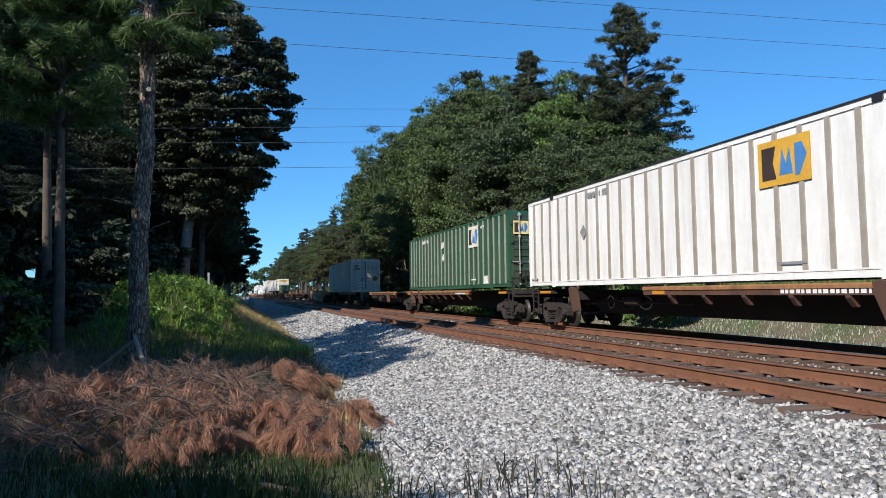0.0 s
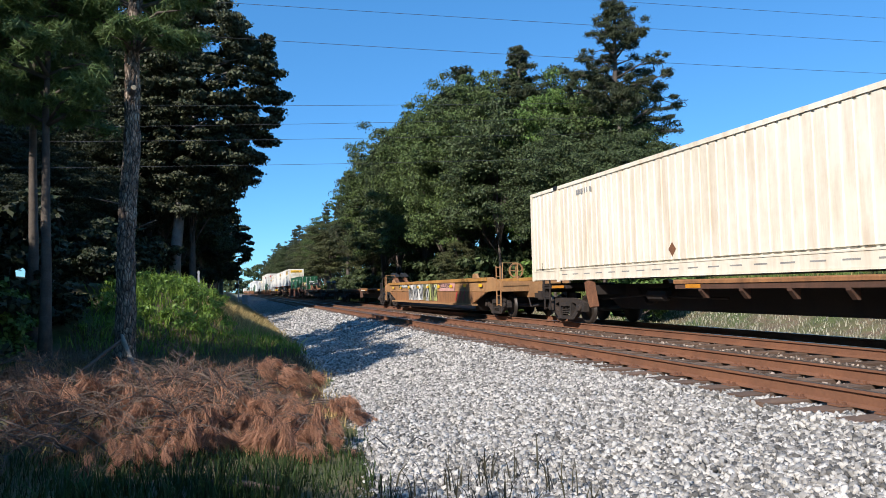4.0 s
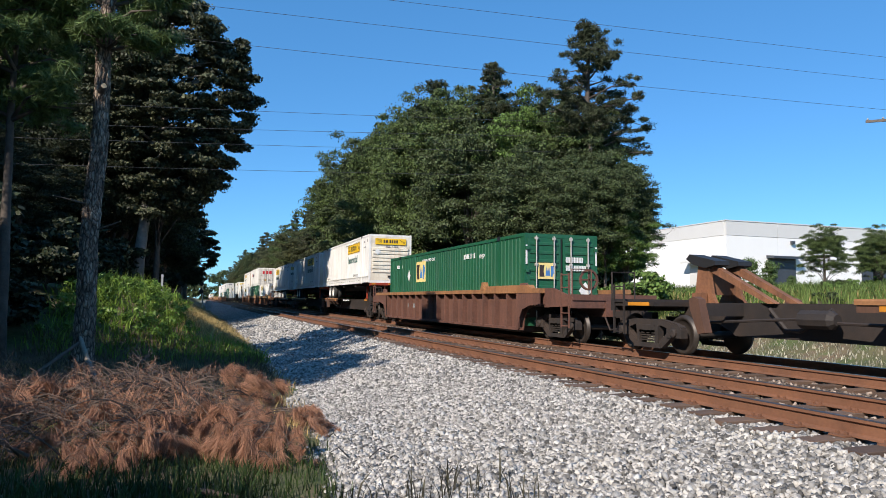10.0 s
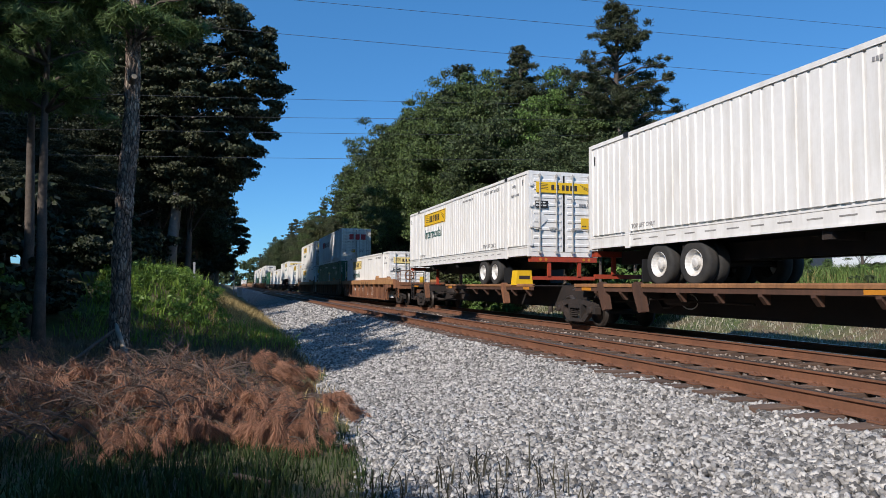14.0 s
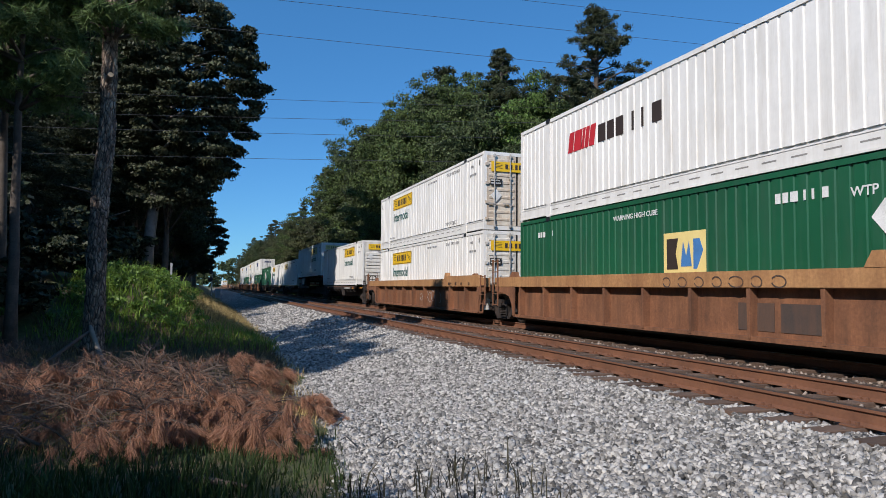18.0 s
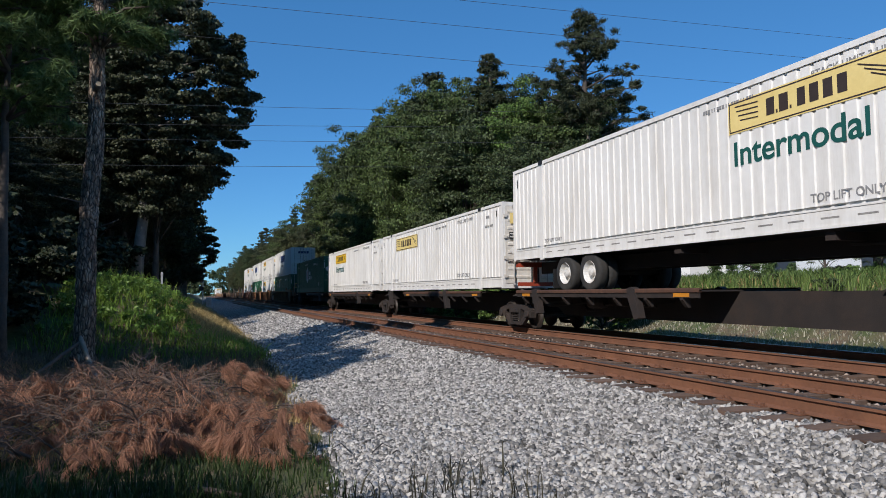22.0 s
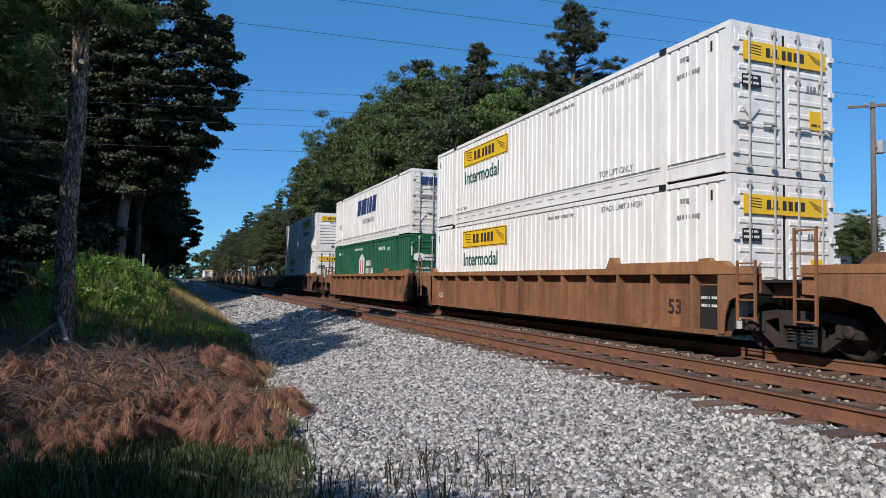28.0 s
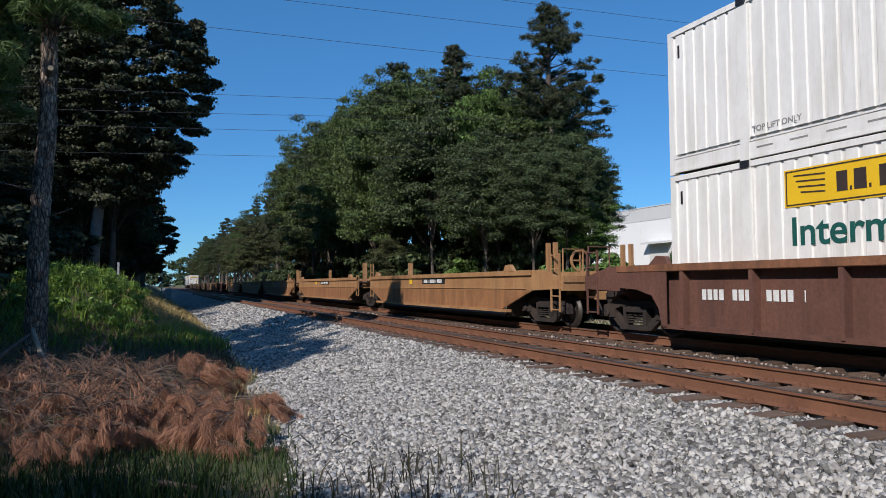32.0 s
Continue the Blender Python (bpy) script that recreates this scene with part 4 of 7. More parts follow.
def side_frame_mesh():
    """A cast side frame with open windows beside its spring nest."""
    s = Shape()
    s.prism([(-1.16, .48), (-1.16, .60), (-.95, .68), (-.5, .75), (.5, .75), (.95, .68), (1.16, .60), (1.16, .48), (.88, .50), (.5, .61), (-.5, .61), (-.88, .50)], "x", -.06, .06)
    for k in (-1, 1):
        s.prism([(k * 1.02, .50), (k * .80, .53), (k * .40, .26), (k * .40, .12), (k * .50, .12)], "x", -.06, .06)
        s.prism([(k * .28, .20), (k * .37, .20), (k * .40, .62), (k * .28, .62)], "x", -.08, .08)
        s.box(-.09, .09, min(k * .70, k * 1.17), max(k * .70, k * 1.17), .36, .54)
        s.prism([(k * .70, .54), (k * 1.17, .54), (k * 1.08, .64), (k * .78, .66)], "x", -.085, .085)
    s.box(-.10, .10, -.48, .48, .11, .21)
    s.prism([(-.27, .50), (.27, .50), (.22, .62), (-.22, .62)], "x", -.13, .05)
    return s.mesh("side_frame", TRUCK_STEEL)


def spring_mesh():
    s = Shape()
    for y in (-0.19, 0.0, 0.19):
        for i in range(5):
            z = 0.27 + i * 0.055
            s.lathe([(z - 0.016, 0.06), (z - 0.01, 0.085), (z + 0.01, 0.085), (z + 0.016, 0.06)], "z", 10)
            for q in range(10 * 4):
                v = s.v[-1 - q]
                s.v[-1 - q] = (v[0], v[1] + y, v[2])
    return s.mesh("spring", TRUCK_STEEL)


_truck = {}


def truck(car, y):
    """A two-axle truck: bolster, side frames, springs and turning wheelsets."""
    if not _truck:
        _truck.update(w=wheelset_mesh(), f=side_frame_mesh(), s=spring_mesh(), b=Shape().box(-0.95, 0.95, -0.22, 0.22, 0.42, 0.66).box(-0.3, 0.3, -0.3, 0.3, 0.62, 0.80).mesh("truck", GRIME),
                      h=Shape().box(-0.85, -0.70, -0.46, -0.40, 0.3, 0.56).box(0.70, 0.85, -0.46, -0.40, 0.3, 0.56).box(-0.85, -0.70, 0.40, 0.46, 0.3, 0.56).box(0.70, 0.85, 0.40, 0.46, 0.3, 0.56).box(-0.8, 0.8, -0.43, -0.37, 0.33, 0.43).box(-0.8, 0.8, 0.37, 0.43, 0.33, 0.43).mesh("brake_beam", GRIME),
                      c=Shape().lathe([(-0.02, 0.10), (-0.08, 0.10), (-0.10, 0.06)], "x", 12).mesh("axle_cap", TRUCK_STEEL))
    t = part("truck", _truck["b"], None, car, "cast steel truck", (0, y, 0))
    for k in (-1, 1):
        part("side_frame", _truck["f"], None, t, at=(k * 0.98, 0, 0))
        part("spring", _truck["s"], None, t, at=(k * 0.98, 0, 0))
        w = part("wheelset", _truck["w"], None, t, at=(0, k * 0.88, 0.42))
        WHEELS.append((w, k))
        part("axle_cap", _truck["c"], None, t, at=(-1.03, k * 0.95, 0.47))
    part("brake_beam", _truck["h"], None, t)
    return t


def coupler(car, y, d):
    s = Shape().box(-0.09, 0.09, min(y, y + d * 0.75), max(y, y + d * 0.75), 0.70, 0.88).box(-0.16, 0.16, min(y + d * .6, y + d), max(y + d * .6, y + d), 0.64, 0.94)
    s.tube([(-0.3, y, .7), (-0.36, y + d * .4, .38), (-0.3, y + d, .45)], 0.025, 6)
    part("coupler", s, GRIME, car, "grimy knuckle coupler with air hose")


def ladder(car, x, y, z0, z1, mat, name="ladder"):
    s = Shape()
    for dy in (-0.2, 0.2):
        s.box(x - .02, x + .02, y + dy - .02, y + dy + .02, z0, z1)
    n = max(2, round((z1 - z0) / 0.3))
    for i in range(n):
        z = z0 + 0.05 + (z1 - z0 - 0.1) * i / (n - 1)
        s.box(x - .018, x + .018, y - .2, y + .2, z - .014, z + .014)
    part(name, s, mat, car)


def hitch(car, y, up, mat, way=1):
    """A trailer hitch: raised plate frame with a black tilted fifth-wheel plate and a long strut, or folded flat."""
    if up:
        side = [(y - way * .38, 1.10), (y + way * .42, 1.10), (y + way * .30, 1.32), (y + way * .20, 1.90), (y - way * .12, 1.93), (y - way * .22, 1.35)]
        h = part("hitch", Shape().prism(side, "x", -0.42, -0.34).prism(side, "x", 0.34, 0.42).box(-0.34, 0.34, y - .10, y + .08, 1.30, 1.80), mat, car, "raised trailer hitch")
        top = [(y - way * .42, 2.10), (y - way * .30, 2.20), (y + way * .48, 2.02), (y + way * .50, 1.93), (y + way * .2, 1.88), (y - way * .2, 1.96)]
        part("skid_plate", Shape().prism(top, "x", -0.50, -0.12).prism(top, "x", 0.12, 0.50).box(-.2, .2, y - .12, y + .14, 1.92, 2.0), DARK, h, "black slotted fifth-wheel plate")
        for k in (-1, 1):
            part("strut", Shape().prism([(y + way * 1.75, 1.12), (y + way * 1.95, 1.12), (y + way * .22, 1.98), (y + way * .10, 1.84)], "x", k * .30 - .07, k * .30 + .07), mat, h, "slanting strut")
        part("crank_box", Shape().box(-.62, -.45, y - .18, y + .10, 1.12, 1.34), mat, h)
    else:
        part("hitch", Shape().box(-0.4, 0.4, y - .9, y + .9, 1.10, 1.26).box(-0.3, 0.3, y + .6, y + 1.0, 1.24, 1.36), mat, car, "folded trailer hitch")


def spine_car(trucks, label, mat=RUST, dark=GRIME, decks=(), hitches=(), edge=None, hitch_mat=None):
    """An articulated spine car: narrow centre sill on shared trucks, side decks, cross bearers."""
    u0 = trucks[0]
    c = rolling(thing("spine_car", label, "rail car", (T2, u0, 0), group="cars of the freight train"))
    edge = edge or ORANGE_RUST
    n = len(trucks)
    for i in range(n - 1):
        a, b = trucks[i] - u0, trucks[i + 1] - u0
        m = (a + b) / 2
        web = WELL_BROWN if mat is RUST else dark
        part("hanger", Shape().tube([(-.36, b - 4.3, 1.02), (-.36, b - 3.6, .62), (-.36, b - 3.3, .62), (-.36, b - 2.9, 1.02)], .045, 6), dark, c, "bent hanger bracket")
        if mat is RUST and i < 2:
            for q in range(3):
                spray_loop(c, b - 2.4 - q * .9, .78, .20 + .06 * q, .18, -.283, GRAF[1], .03)
        part("centre_sill", Shape().prism([(a + .35, .72), (a + 1.45, .68), (a + 1.9, .45), (b - 1.9, .45), (b - 1.45, .68), (b - .35, .72), (b - .35, 1.13), (a + .35, 1.13)], "x", -0.28, 0.28), dark, c, "grimy centre sill")
        # side decks on each platform, and a pedestal where two lengths meet
        runs = [(p - u0, q - u0) for p, q in decks[i]] if i < len(decks) else [(a + .9, a + 4.4), (a + 4.7, a + 11.0)]
        for y0, y1 in runs:
            d = part("side_deck", Shape().box(-1.32, 1.32, y0, y1, 1.13, 1.165), dark, c, "steel wheel deck")
            for k in (-1, 1):
                part("deck_edge", Shape().prism([(k * 1.26, 1.115), (k * 1.345, 1.115), (k * 1.345, 1.175), (k * 1.335, 1.205), (k * 1.27, 1.205)], "y", y0, y1), edge, d, "rust-orange deck edge")
                part("deck_fascia", Shape().box(k * 1.30 - .02, k * 1.30 + .02, y0 + .02, y1 - .02, 1.0, 1.115), web, d, "dull brown channel under the edge")
            yy = y0 + 0.55
            while yy < y1 - 0.2:
                part("gusset", cached(("gusset", web.name), lambda: Shape().prism([(-1.32, 1.0), (-1.32, .955), (-1.19, .80), (-1.12, .80), (-1.12, 1.0)], "y", -.05, .05).mesh("gusset", web)), None, d, at=(0, yy, 0))
                yy += 1.22
        flat("reflector", c, rect(runs[0][0] + .3, runs[0][0] + .8, 1.02, 1.10), REFLECT, x=-1.322, label="amber reflector strip")
        flat("reflector", c, rect(runs[-1][1] - .9, runs[-1][1] - .4, 1.02, 1.10), REFLECT, x=-1.322, label="amber reflector strip")
        for y in (runs[0][1] + .15 if len(runs) > 1 else runs[0][0] + 2.2, b - 2.0):
            for k in (-1, 1):
                part("pedestal", Shape().prism([(y - .26, .54), (y - .06, .50), (y + .16, .98), (y + .20, 1.20), (y + .06, 1.25), (y - .08, 1.20), (y - .14, .98)], "x", k * 1.27 - .10, k * 1.27 + .08).box(k * 1.27 - .05, k * 1.27 + .11, y - .10, y + .14, 1.02, 1.09), (web, mat)[int(a) % 2] if mat is RUST else dark, c, "rust-red container pedestal")
            part("cross_bearer", Shape().box(-1.2, 1.2, y - .14, y + .14, 0.86, 1.12), dark, c)
        part("brake_cylinder", Shape().lathe([(b - 4.6, .10), (b - 4.5, .17), (b - 3.9, .17), (b - 3.8, .06)], "y", 10), dark, c, at=(-0.62, 0, 0.85))
        part("brake_rod", Shape().tube([(-0.7, b - 6.8, .78), (-0.62, b - 4.6, .80)], 0.03, 6).tube([(-0.62, b - 3.8, .85), (-0.7, b - 1.6, .72)], 0.03, 6), dark, c)
        if i > 0:
            part("articulation", Shape().box(-0.5, 0.5, a - .5, a + .5, 0.80, 1.16).prism([(-1.0, 1.02), (1.0, 1.02), (.6, 1.2), (-.6, 1.2)], "y", a - .32, a + .32), dark, c)
    for y, d in ((0.0, -1), (trucks[-1] - u0, 1)):
        part("end_platform", Shape().box(-1.25, 1.25, min(y - d * .5, y + d * 1.15), max(y - d * .5, y + d * 1.15), 1.04, 1.14).box(-1.28, 1.28, y + d * 1.05 - .06, y + d * 1.05 + .06, .92, 1.2), dark, c)
        ladder(c, -1.27, y + d * 0.78, 0.38, 1.55, dark)
        part("grab_rail", Shape().tube([(-1.25, y + d * 1.1, 1.15), (-1.25, y + d * 1.1, 1.85), (-0.6, y + d * 1.1, 1.85), (-0.6, y + d * 1.1, 1.15)], 0.022, 6), dark, c)
        coupler(c, y + d * 1.1, d * 0.85)
        flat("reflector", c, rect(y - .4, y + .4, 1.05, 1.13), REFLECT, x=-1.285)
    part("brake_wheel", Shape().lathe([(-0.03, .22), (-0.03, .27), (0.03, .27), (0.03, .22), (-0.03, .22)], "y", 16, False).box(-.25, .25, -.02, .02, -.02, .02).box(-.02, .02, -.02, .02, -.25, .25), dark, c, "dark brake wheel", at=(-0.75, -1.0, 1.62))
    for t in trucks:
        truck(c, t - u0)
    bars(c, -1.322, trucks[1] - u0 - 10.2 if n > 1 else 3, 1.03, 1.9, 0.075, LETTER_WHITE, (.5, .2, .4, .25, .6, .3))
    for y, up, way in hitches:
        hitch(c, y - u0, up, hitch_mat or mat, way)
    return c


def well_car(u0, units, label, mat, chord=None, top=1.50, rib=1.2, plain=False, low=0.28, deep=.13, held=()):
    """A well car; each unit is (near end, far end) of its side walls; trucks under the joints and ends."""
    c = rolling(thing("well_car", label, "rail car", (T2, u0, 0), group="cars of the freight train"))
    chord = chord or mat
    for i, (a, b) in enumerate(units):
        a, b = a - u0, b - u0
        ca, cb = (held[i] - u0 - .07, held[i] - u0 + L + .07) if i < len(held) else (a + 1.25, b - 1.25)
        for k in (-1, 1):
            x = k * 1.36
            if plain:
                s = Shape().prism([(a, .95), (a, top), (b, top), (b, .95), (b - 1.9, low), (a + 1.9, low)], "x", x - .03, x + .03)
            else:
                s = Shape().prism([(a, top - .12), (b, top - .12), (b, 1.04), (b + (cb - b) * .45, 1.0), (b + (cb - b) * .8, .88), (b + (cb - b) * .95, .62), (cb, low), (ca, low), (a + (ca - a) * .95, .62), (a + (ca - a) * .8, .88), (a + (ca - a) * .45, 1.0), (a, 1.04)], "x", x - k * .015 - .012, x - k * .015 + .012)
            wall = part("side_wall", s, mat, c, "steel well side")
            if plain:
                part("top_chord", Shape().box(x - .09, x + .09, a, b, top - .14, top), chord, wall)
            else:
                part("top_chord", Shape().prism([(x - k * .03, top), (x + k * .20, top), (x + k * .20, top - deep), (x + k * .19, top - deep - .012), (x - k * .01, top - deep - .012)], "y", a, b), chord, wall, "deep orange-brown top chord")
            part("bottom_chord", Shape().box(min(x - k * .03, x + k * .16), max(x - k * .03, x + k * .16), ca + .02, cb - .02, low - .04, low + .04), mat, wall)
            if not plain:
                for y, e in ((a, ca), (b, cb)):
                    g = math.copysign(.14, e - y)
                    part("end_skirt", Shape().prism([(y, top - deep), (y, 1.04), (y + (e - y) * .45, 1.0), (y + (e - y) * .8, .88), (y + (e - y) * .95, .62), (e, low), (e + g, low), (e + g, top - deep)], "x", min(x + k * .155, x + k * .185), max(x + k * .155, x + k * .185)), mat, wall, "arched side plate beside the truck")
                m = max(3, round((b - a - .6) / rib))
                for j in range(m + 1):
                    y = a + .3 + (b - a - .6) * j / m
                    zl = low if ca + .1 < y < cb - .1 else 1.0
                    part("rib", Shape().prism([(y - .045, top - deep - .014), (y + .045, top - deep - .014), (y + .03, zl), (y - .03, zl)], "x", min(x - k * .005, x + k * .18), max(x - k * .005, x + k * .18)), mat, wall)
            else:
                part("fold", Shape().prism([(x, .96), (x + k * .06, .99), (x, 1.02)], "y", a + .3, b - .3), mat, wall)
                part("lower_panel", Shape().prism([(a + .05, .95), (b - .05, .95), (b - 1.9, low + .03), (a + 1.9, low + .03)], "x", min(x + k * .03, x + k * .037), max(x + k * .03, x + k * .037)), ORANGE_RUST, wall, "darker brown lower side")
        part("well_floor", Shape().box(-1.3, 1.3, a + 1.7, b - 1.7, .16, .24), GRIME, c)
        for y, d in ((a, 1), (b, -1)):
            part("end_sill", Shape().prism([(y, 1.02), (y, 1.22), (y + d * 1.45, 1.22), (y + d * 1.7, .2), (y + d * 1.6, .2), (y + d * 1.3, .95)], "x", -1.28, 1.28), GRIME, c)
            part("guide", Shape().prism([(y + d * .9, top - .02), (y + d * 1.5, top - .02), (y + d * 1.4, top + .16), (y + d * 1.15, top + .18)], "x", -1.46, -1.34), mat, c, "container guide")
            if d > 0 and not plain:
                part("raised_ledge", Shape().prism([(y + .55, top), (y + 4.1, top), (y + 3.95, top + .11), (y + .7, top + .11)], "x", -1.55, -1.37).prism([(y + 3.92, top), (y + 4.3, top), (y + 4.16, top + .25), (y + 4.0, top + .25)], "x", -1.57, -1.40), chord, c, "raised orange guide ledge")
        if i:
            pb = units[i - 1][1] - u0
            m = (a + pb) / 2
            part("articulation", Shape().box(-1.05, 1.05, pb - .1, a + .1, .96, 1.2).box(-.4, .4, pb - .3, a + .3, .74, .98), mat, c)
            part("walkway", Shape().box(-1.3, -.5, pb - .15, a + .15, 1.22, 1.27), GRIME, c)
            for yy in (pb - .1, a + .1):
                ladder(c, -1.34 if plain else -1.585, yy, .55, 2.1 if yy < m else 1.6, mat)
            truck(c, m)
    for y, d in ((units[0][0] - u0, -1), (units[-1][1] - u0, 1)):
        part("end_platform", Shape().box(-1.34, 1.34, min(y, y + d * 1.5), max(y, y + d * 1.5), 1.16, 1.26).box(-1.36, 1.36, y + d * 1.42 - .05, y + d * 1.42 + .05, .95, 1.32).box(-.3, .3, min(y, y + d * 1.5), max(y, y + d * 1.5), .72, 1.16), mat, c)
        part("side_shield", Shape().prism([(y, .95), (y, top), (y + d * .5, top), (y + d * 1.4, 1.28), (y + d * 1.4, 1.0)], "x", -1.38, -1.32), mat, c)
        ladder(c, -1.37, y + d * 1.15, .42, 1.9, mat)
        part("grab_rail", Shape().tube([(-1.3, y + d * 1.4, 1.26), (-1.3, y + d * 1.4, 2.0), (-.7, y + d * 1.4, 2.0), (-.7, y + d * 1.4, 1.26)], 0.022, 6), mat, c)
        coupler(c, y + d * 1.45, d * .8)
        truck(c, y - d * .05 + d * .1)
    y = units[0][0] - u0 - 1.3
    part("brake_wheel", Shape().lathe([(-0.03, .24), (-0.03, .29), (0.03, .29), (0.03, .24), (-0.03, .24)], "y", 16, False).box(-.26, .26, -.02, .02, -.02, .02).box(-.02, .02, -.02, .02, -.26, .26), mat, c, at=(-0.72, y, 1.72))
    return c


def chassis(u, label, reverse=False):
    """A container chassis on its wheels: rails, crossmembers, tandem axle and landing legs. u is the near end; its nose is near unless reversed."""
    c = rolling(thing("container_chassis", label, "chassis", (T2, u + L / 2, 0), group="container chassis"))
    z = 2.10
    r = -1 if reverse else 1
    h = L / 2
    for k in (-1, 1):
        part("frame_rail", Shape().prism([(-h + .3, z - .22), (-h + 3.0, z - .22), (-h + 3.4, z - .38), (h - .3, z - .38), (h - .3, z - .02), (-h + .3, z - .02)] if not reverse else [(h - .3, z - .22), (h - 3.0, z - .22), (h - 3.4, z - .38), (-h + .3, z - .38), (-h + .3, z - .02), (h - .3, z - .02)], "x", k * .42 - .06, k * .42 + .06), GRIME, c)
    for y in (-h + .15, h - .15, -h + 4, 0, h - 4):
        part("crossmember", Shape().box(-1.2, 1.2, y - .1, y + .1, z - .16, z - .02), CHASSIS_RED if abs(y) > 7 else GRIME, c)
    yb = r * (h - 3.1)
    for a in (0.0, -1.24 * r):
        ax = part("axle", Shape().lathe([(-.95, .07), (.95, .07)], "x", 10), GRIME, c, at=(0, yb + a, 1.65))
        for k in (-1, 1):
            for q in (0, 1):
                w = part("tyre", cached("tyre", lambda: smooth(Shape().lathe([(-.13, .29), (-.14, .42), (-.12, .485), (-.05, .50), (.05, .50), (.12, .485), (.14, .42), (.13, .29), (-.13, .29)], "x", 32, False).mesh("tyre", TYRE))), None, ax, "black rubber tyre", (k * (1.12 - .30 * q), 0, 0))
            part("rim", cached("rim", lambda: Shape().lathe([(.10, .31), (-.10, .31), (-.14, .29), (-.10, .26), (-.02, .22), (-.02, .11), (-.10, .10), (-.12, .05)], "x", 24).mesh("rim", RIM)), None, ax, "white wheel rim", (k * 1.12, 0, 0)).rotation_euler = (0, 0, 0 if k < 0 else math.pi)
    part("slider", Shape().box(-.5, .5, min(yb - 1.9 * r, yb + .7 * r), max(yb - 1.9 * r, yb + .7 * r), 1.70, 1.86), GRIME, c)
    for x in (-.925, .925):
        part("mud_flap", Shape().box(x - .275, x + .275, yb + .75 * r - .02, yb + .75 * r + .02, 1.25, 1.8), DARK, c)
    yl = -r * (h - 3.0)
    for k in (-1, 1):
        part("landing_leg", Shape().box(k * .62 - .06, k * .62 + .06, yl - .06, yl + .06, 1.22, 1.95).box(k * .62 - .12, k * .62 + .12, yl - .12, yl + .12, 1.19, 1.23), CHASSIS_RED if reverse or u < 200 else GRIME, c, "folded landing leg")
    part("leg_brace", Shape().tube([(-.62, yl, 1.4), (.62, yl, 1.85)], .03, 6).tube([(-.62, yl, 1.85), (-.62, yl + r * 1.1, 1.9)], .03, 6), GRIME, c)
    ye = -h + .04 if reverse else h
    rear = part("rear_bumper", Shape().box(-1.2, 1.2, -r * 0 + r * h - .08, r * h + .06, 1.94, 2.10).box(-.62, -.50, r * h - .05, r * h + .03, 1.42, 1.95).box(.50, .62, r * h - .05, r * h + .03, 1.42, 1.95).box(-1.15, 1.15, r * h - .05, r * h + .05, 1.34, 1.46), CHASSIS_RED, c, "orange-red rear bumper")
    for x in (-.9, -.7, .7, .9):
        part("tail_lamp", Shape().lathe([(0, .05), (.03, .05)], "y", 10), REFLECT, rear, at=(x, r * h + (.06 if r > 0 else -.09), 2.02))
    part("nose_plate", Shape().box(-1.22, 1.22, -r * h - .07, -r * h + .07, 1.98, 2.10), CHASSIS_RED, c, "orange-red nose beam with amber lamps")
    for x in (-1.0, 0, 1.0):
        part("marker_lamp", Shape().box(x - .12, x + .12, -r * h - .09 if r > 0 else -r * h + .07, -r * h - .07 if r > 0 else -r * h + .09, 2.01, 2.08), REFLECT, c)
    return c


# ---- the consist, from the near end: u is each near end's place along the track at 0 s ----
ZS, ZW1 = 1.28, 0.37     # container floors on a spine car and in a well
ZW2 = ZW1 + HC + 0.03

spine_car((3.8, 20.6), "grimy brown spine car carrying a container", decks=(((5.2, 8.1), (8.4, 14.9)),))
spine_car((24.4, 40.4, 57.6, 74.4), "grimy brown articulated spine car, middle platform empty", decks=(((28.0, 36.6), (37.1, 39.7)), ((42.6, 45.1), (45.5, 51.8))))
c = container(6.35, ZS, WHITE, "white post-sided container with an ochre sign panel", style="post", posts=POST_TAN, frame_mat=WHITE)
block_logo(c, L / 2 - 10.95, 1.76, 1.26, .86, OCHRE)
placard(c, L / 2 - 3.9, 1.55, 0.22, -1.306, GREYTXT)
flat("notice_plate", c, rect(-4.3, -3.6, 0.28, 0.33), GREYTXT, x=-1.306)
bars(c, -1.306, L / 2 - 4.2, 2.5, 1.1, 0.15, GREYTXT)
part("roof_seal", Shape().box(-1.32, 1.32, -L / 2, L / 2, HC, HC + 0.035), DARK, c, "dark roof edge")
c = container(23.6, ZS, OLIVE, "faded green post-sided container with a pale sign panel", style="post", posts=POST_TAN, end_mat=OLIVE_END)
block_logo(c, L / 2 - 10.75, 1.75, 1.32, 0.90, CREAM)
block_logo(c, -1.16, 1.98, 0.62, 0.50, PALE_YELLOW, "end")
placard(c, L / 2 - 6.9, 1.52, 0.22, -1.306)
flat("notice_plate", c, rect(.7, 1.1, 2.0, 2.3), LETTER_WHITE, x=-1.306)
flat("notice_plate", c, rect(-5.4, -4.95, .18, .5), LETTER_WHITE, x=-1.306)
flat("notice_plate", c, rect(-4.0, -3.4, .34, .40), LETTER_WHITE, x=-1.306)
flat("placard", c, [(-0.28, 1.3), (0.0, 1.58), (-0.28, 1.86), (-0.56, 1.58)], LETTER_WHITE, y=-L / 2 - 0.06, label="white diamond placard")
lettering("WTP", 0.2, LETTER_WHITE, c, -1.306, -4.6, 2.45)
bars(c, 0.62, -L / 2 - 0.06, 2.2, 0.42, 0.17, LETTER_WHITE, (.1, .05, .12, .04), "end")
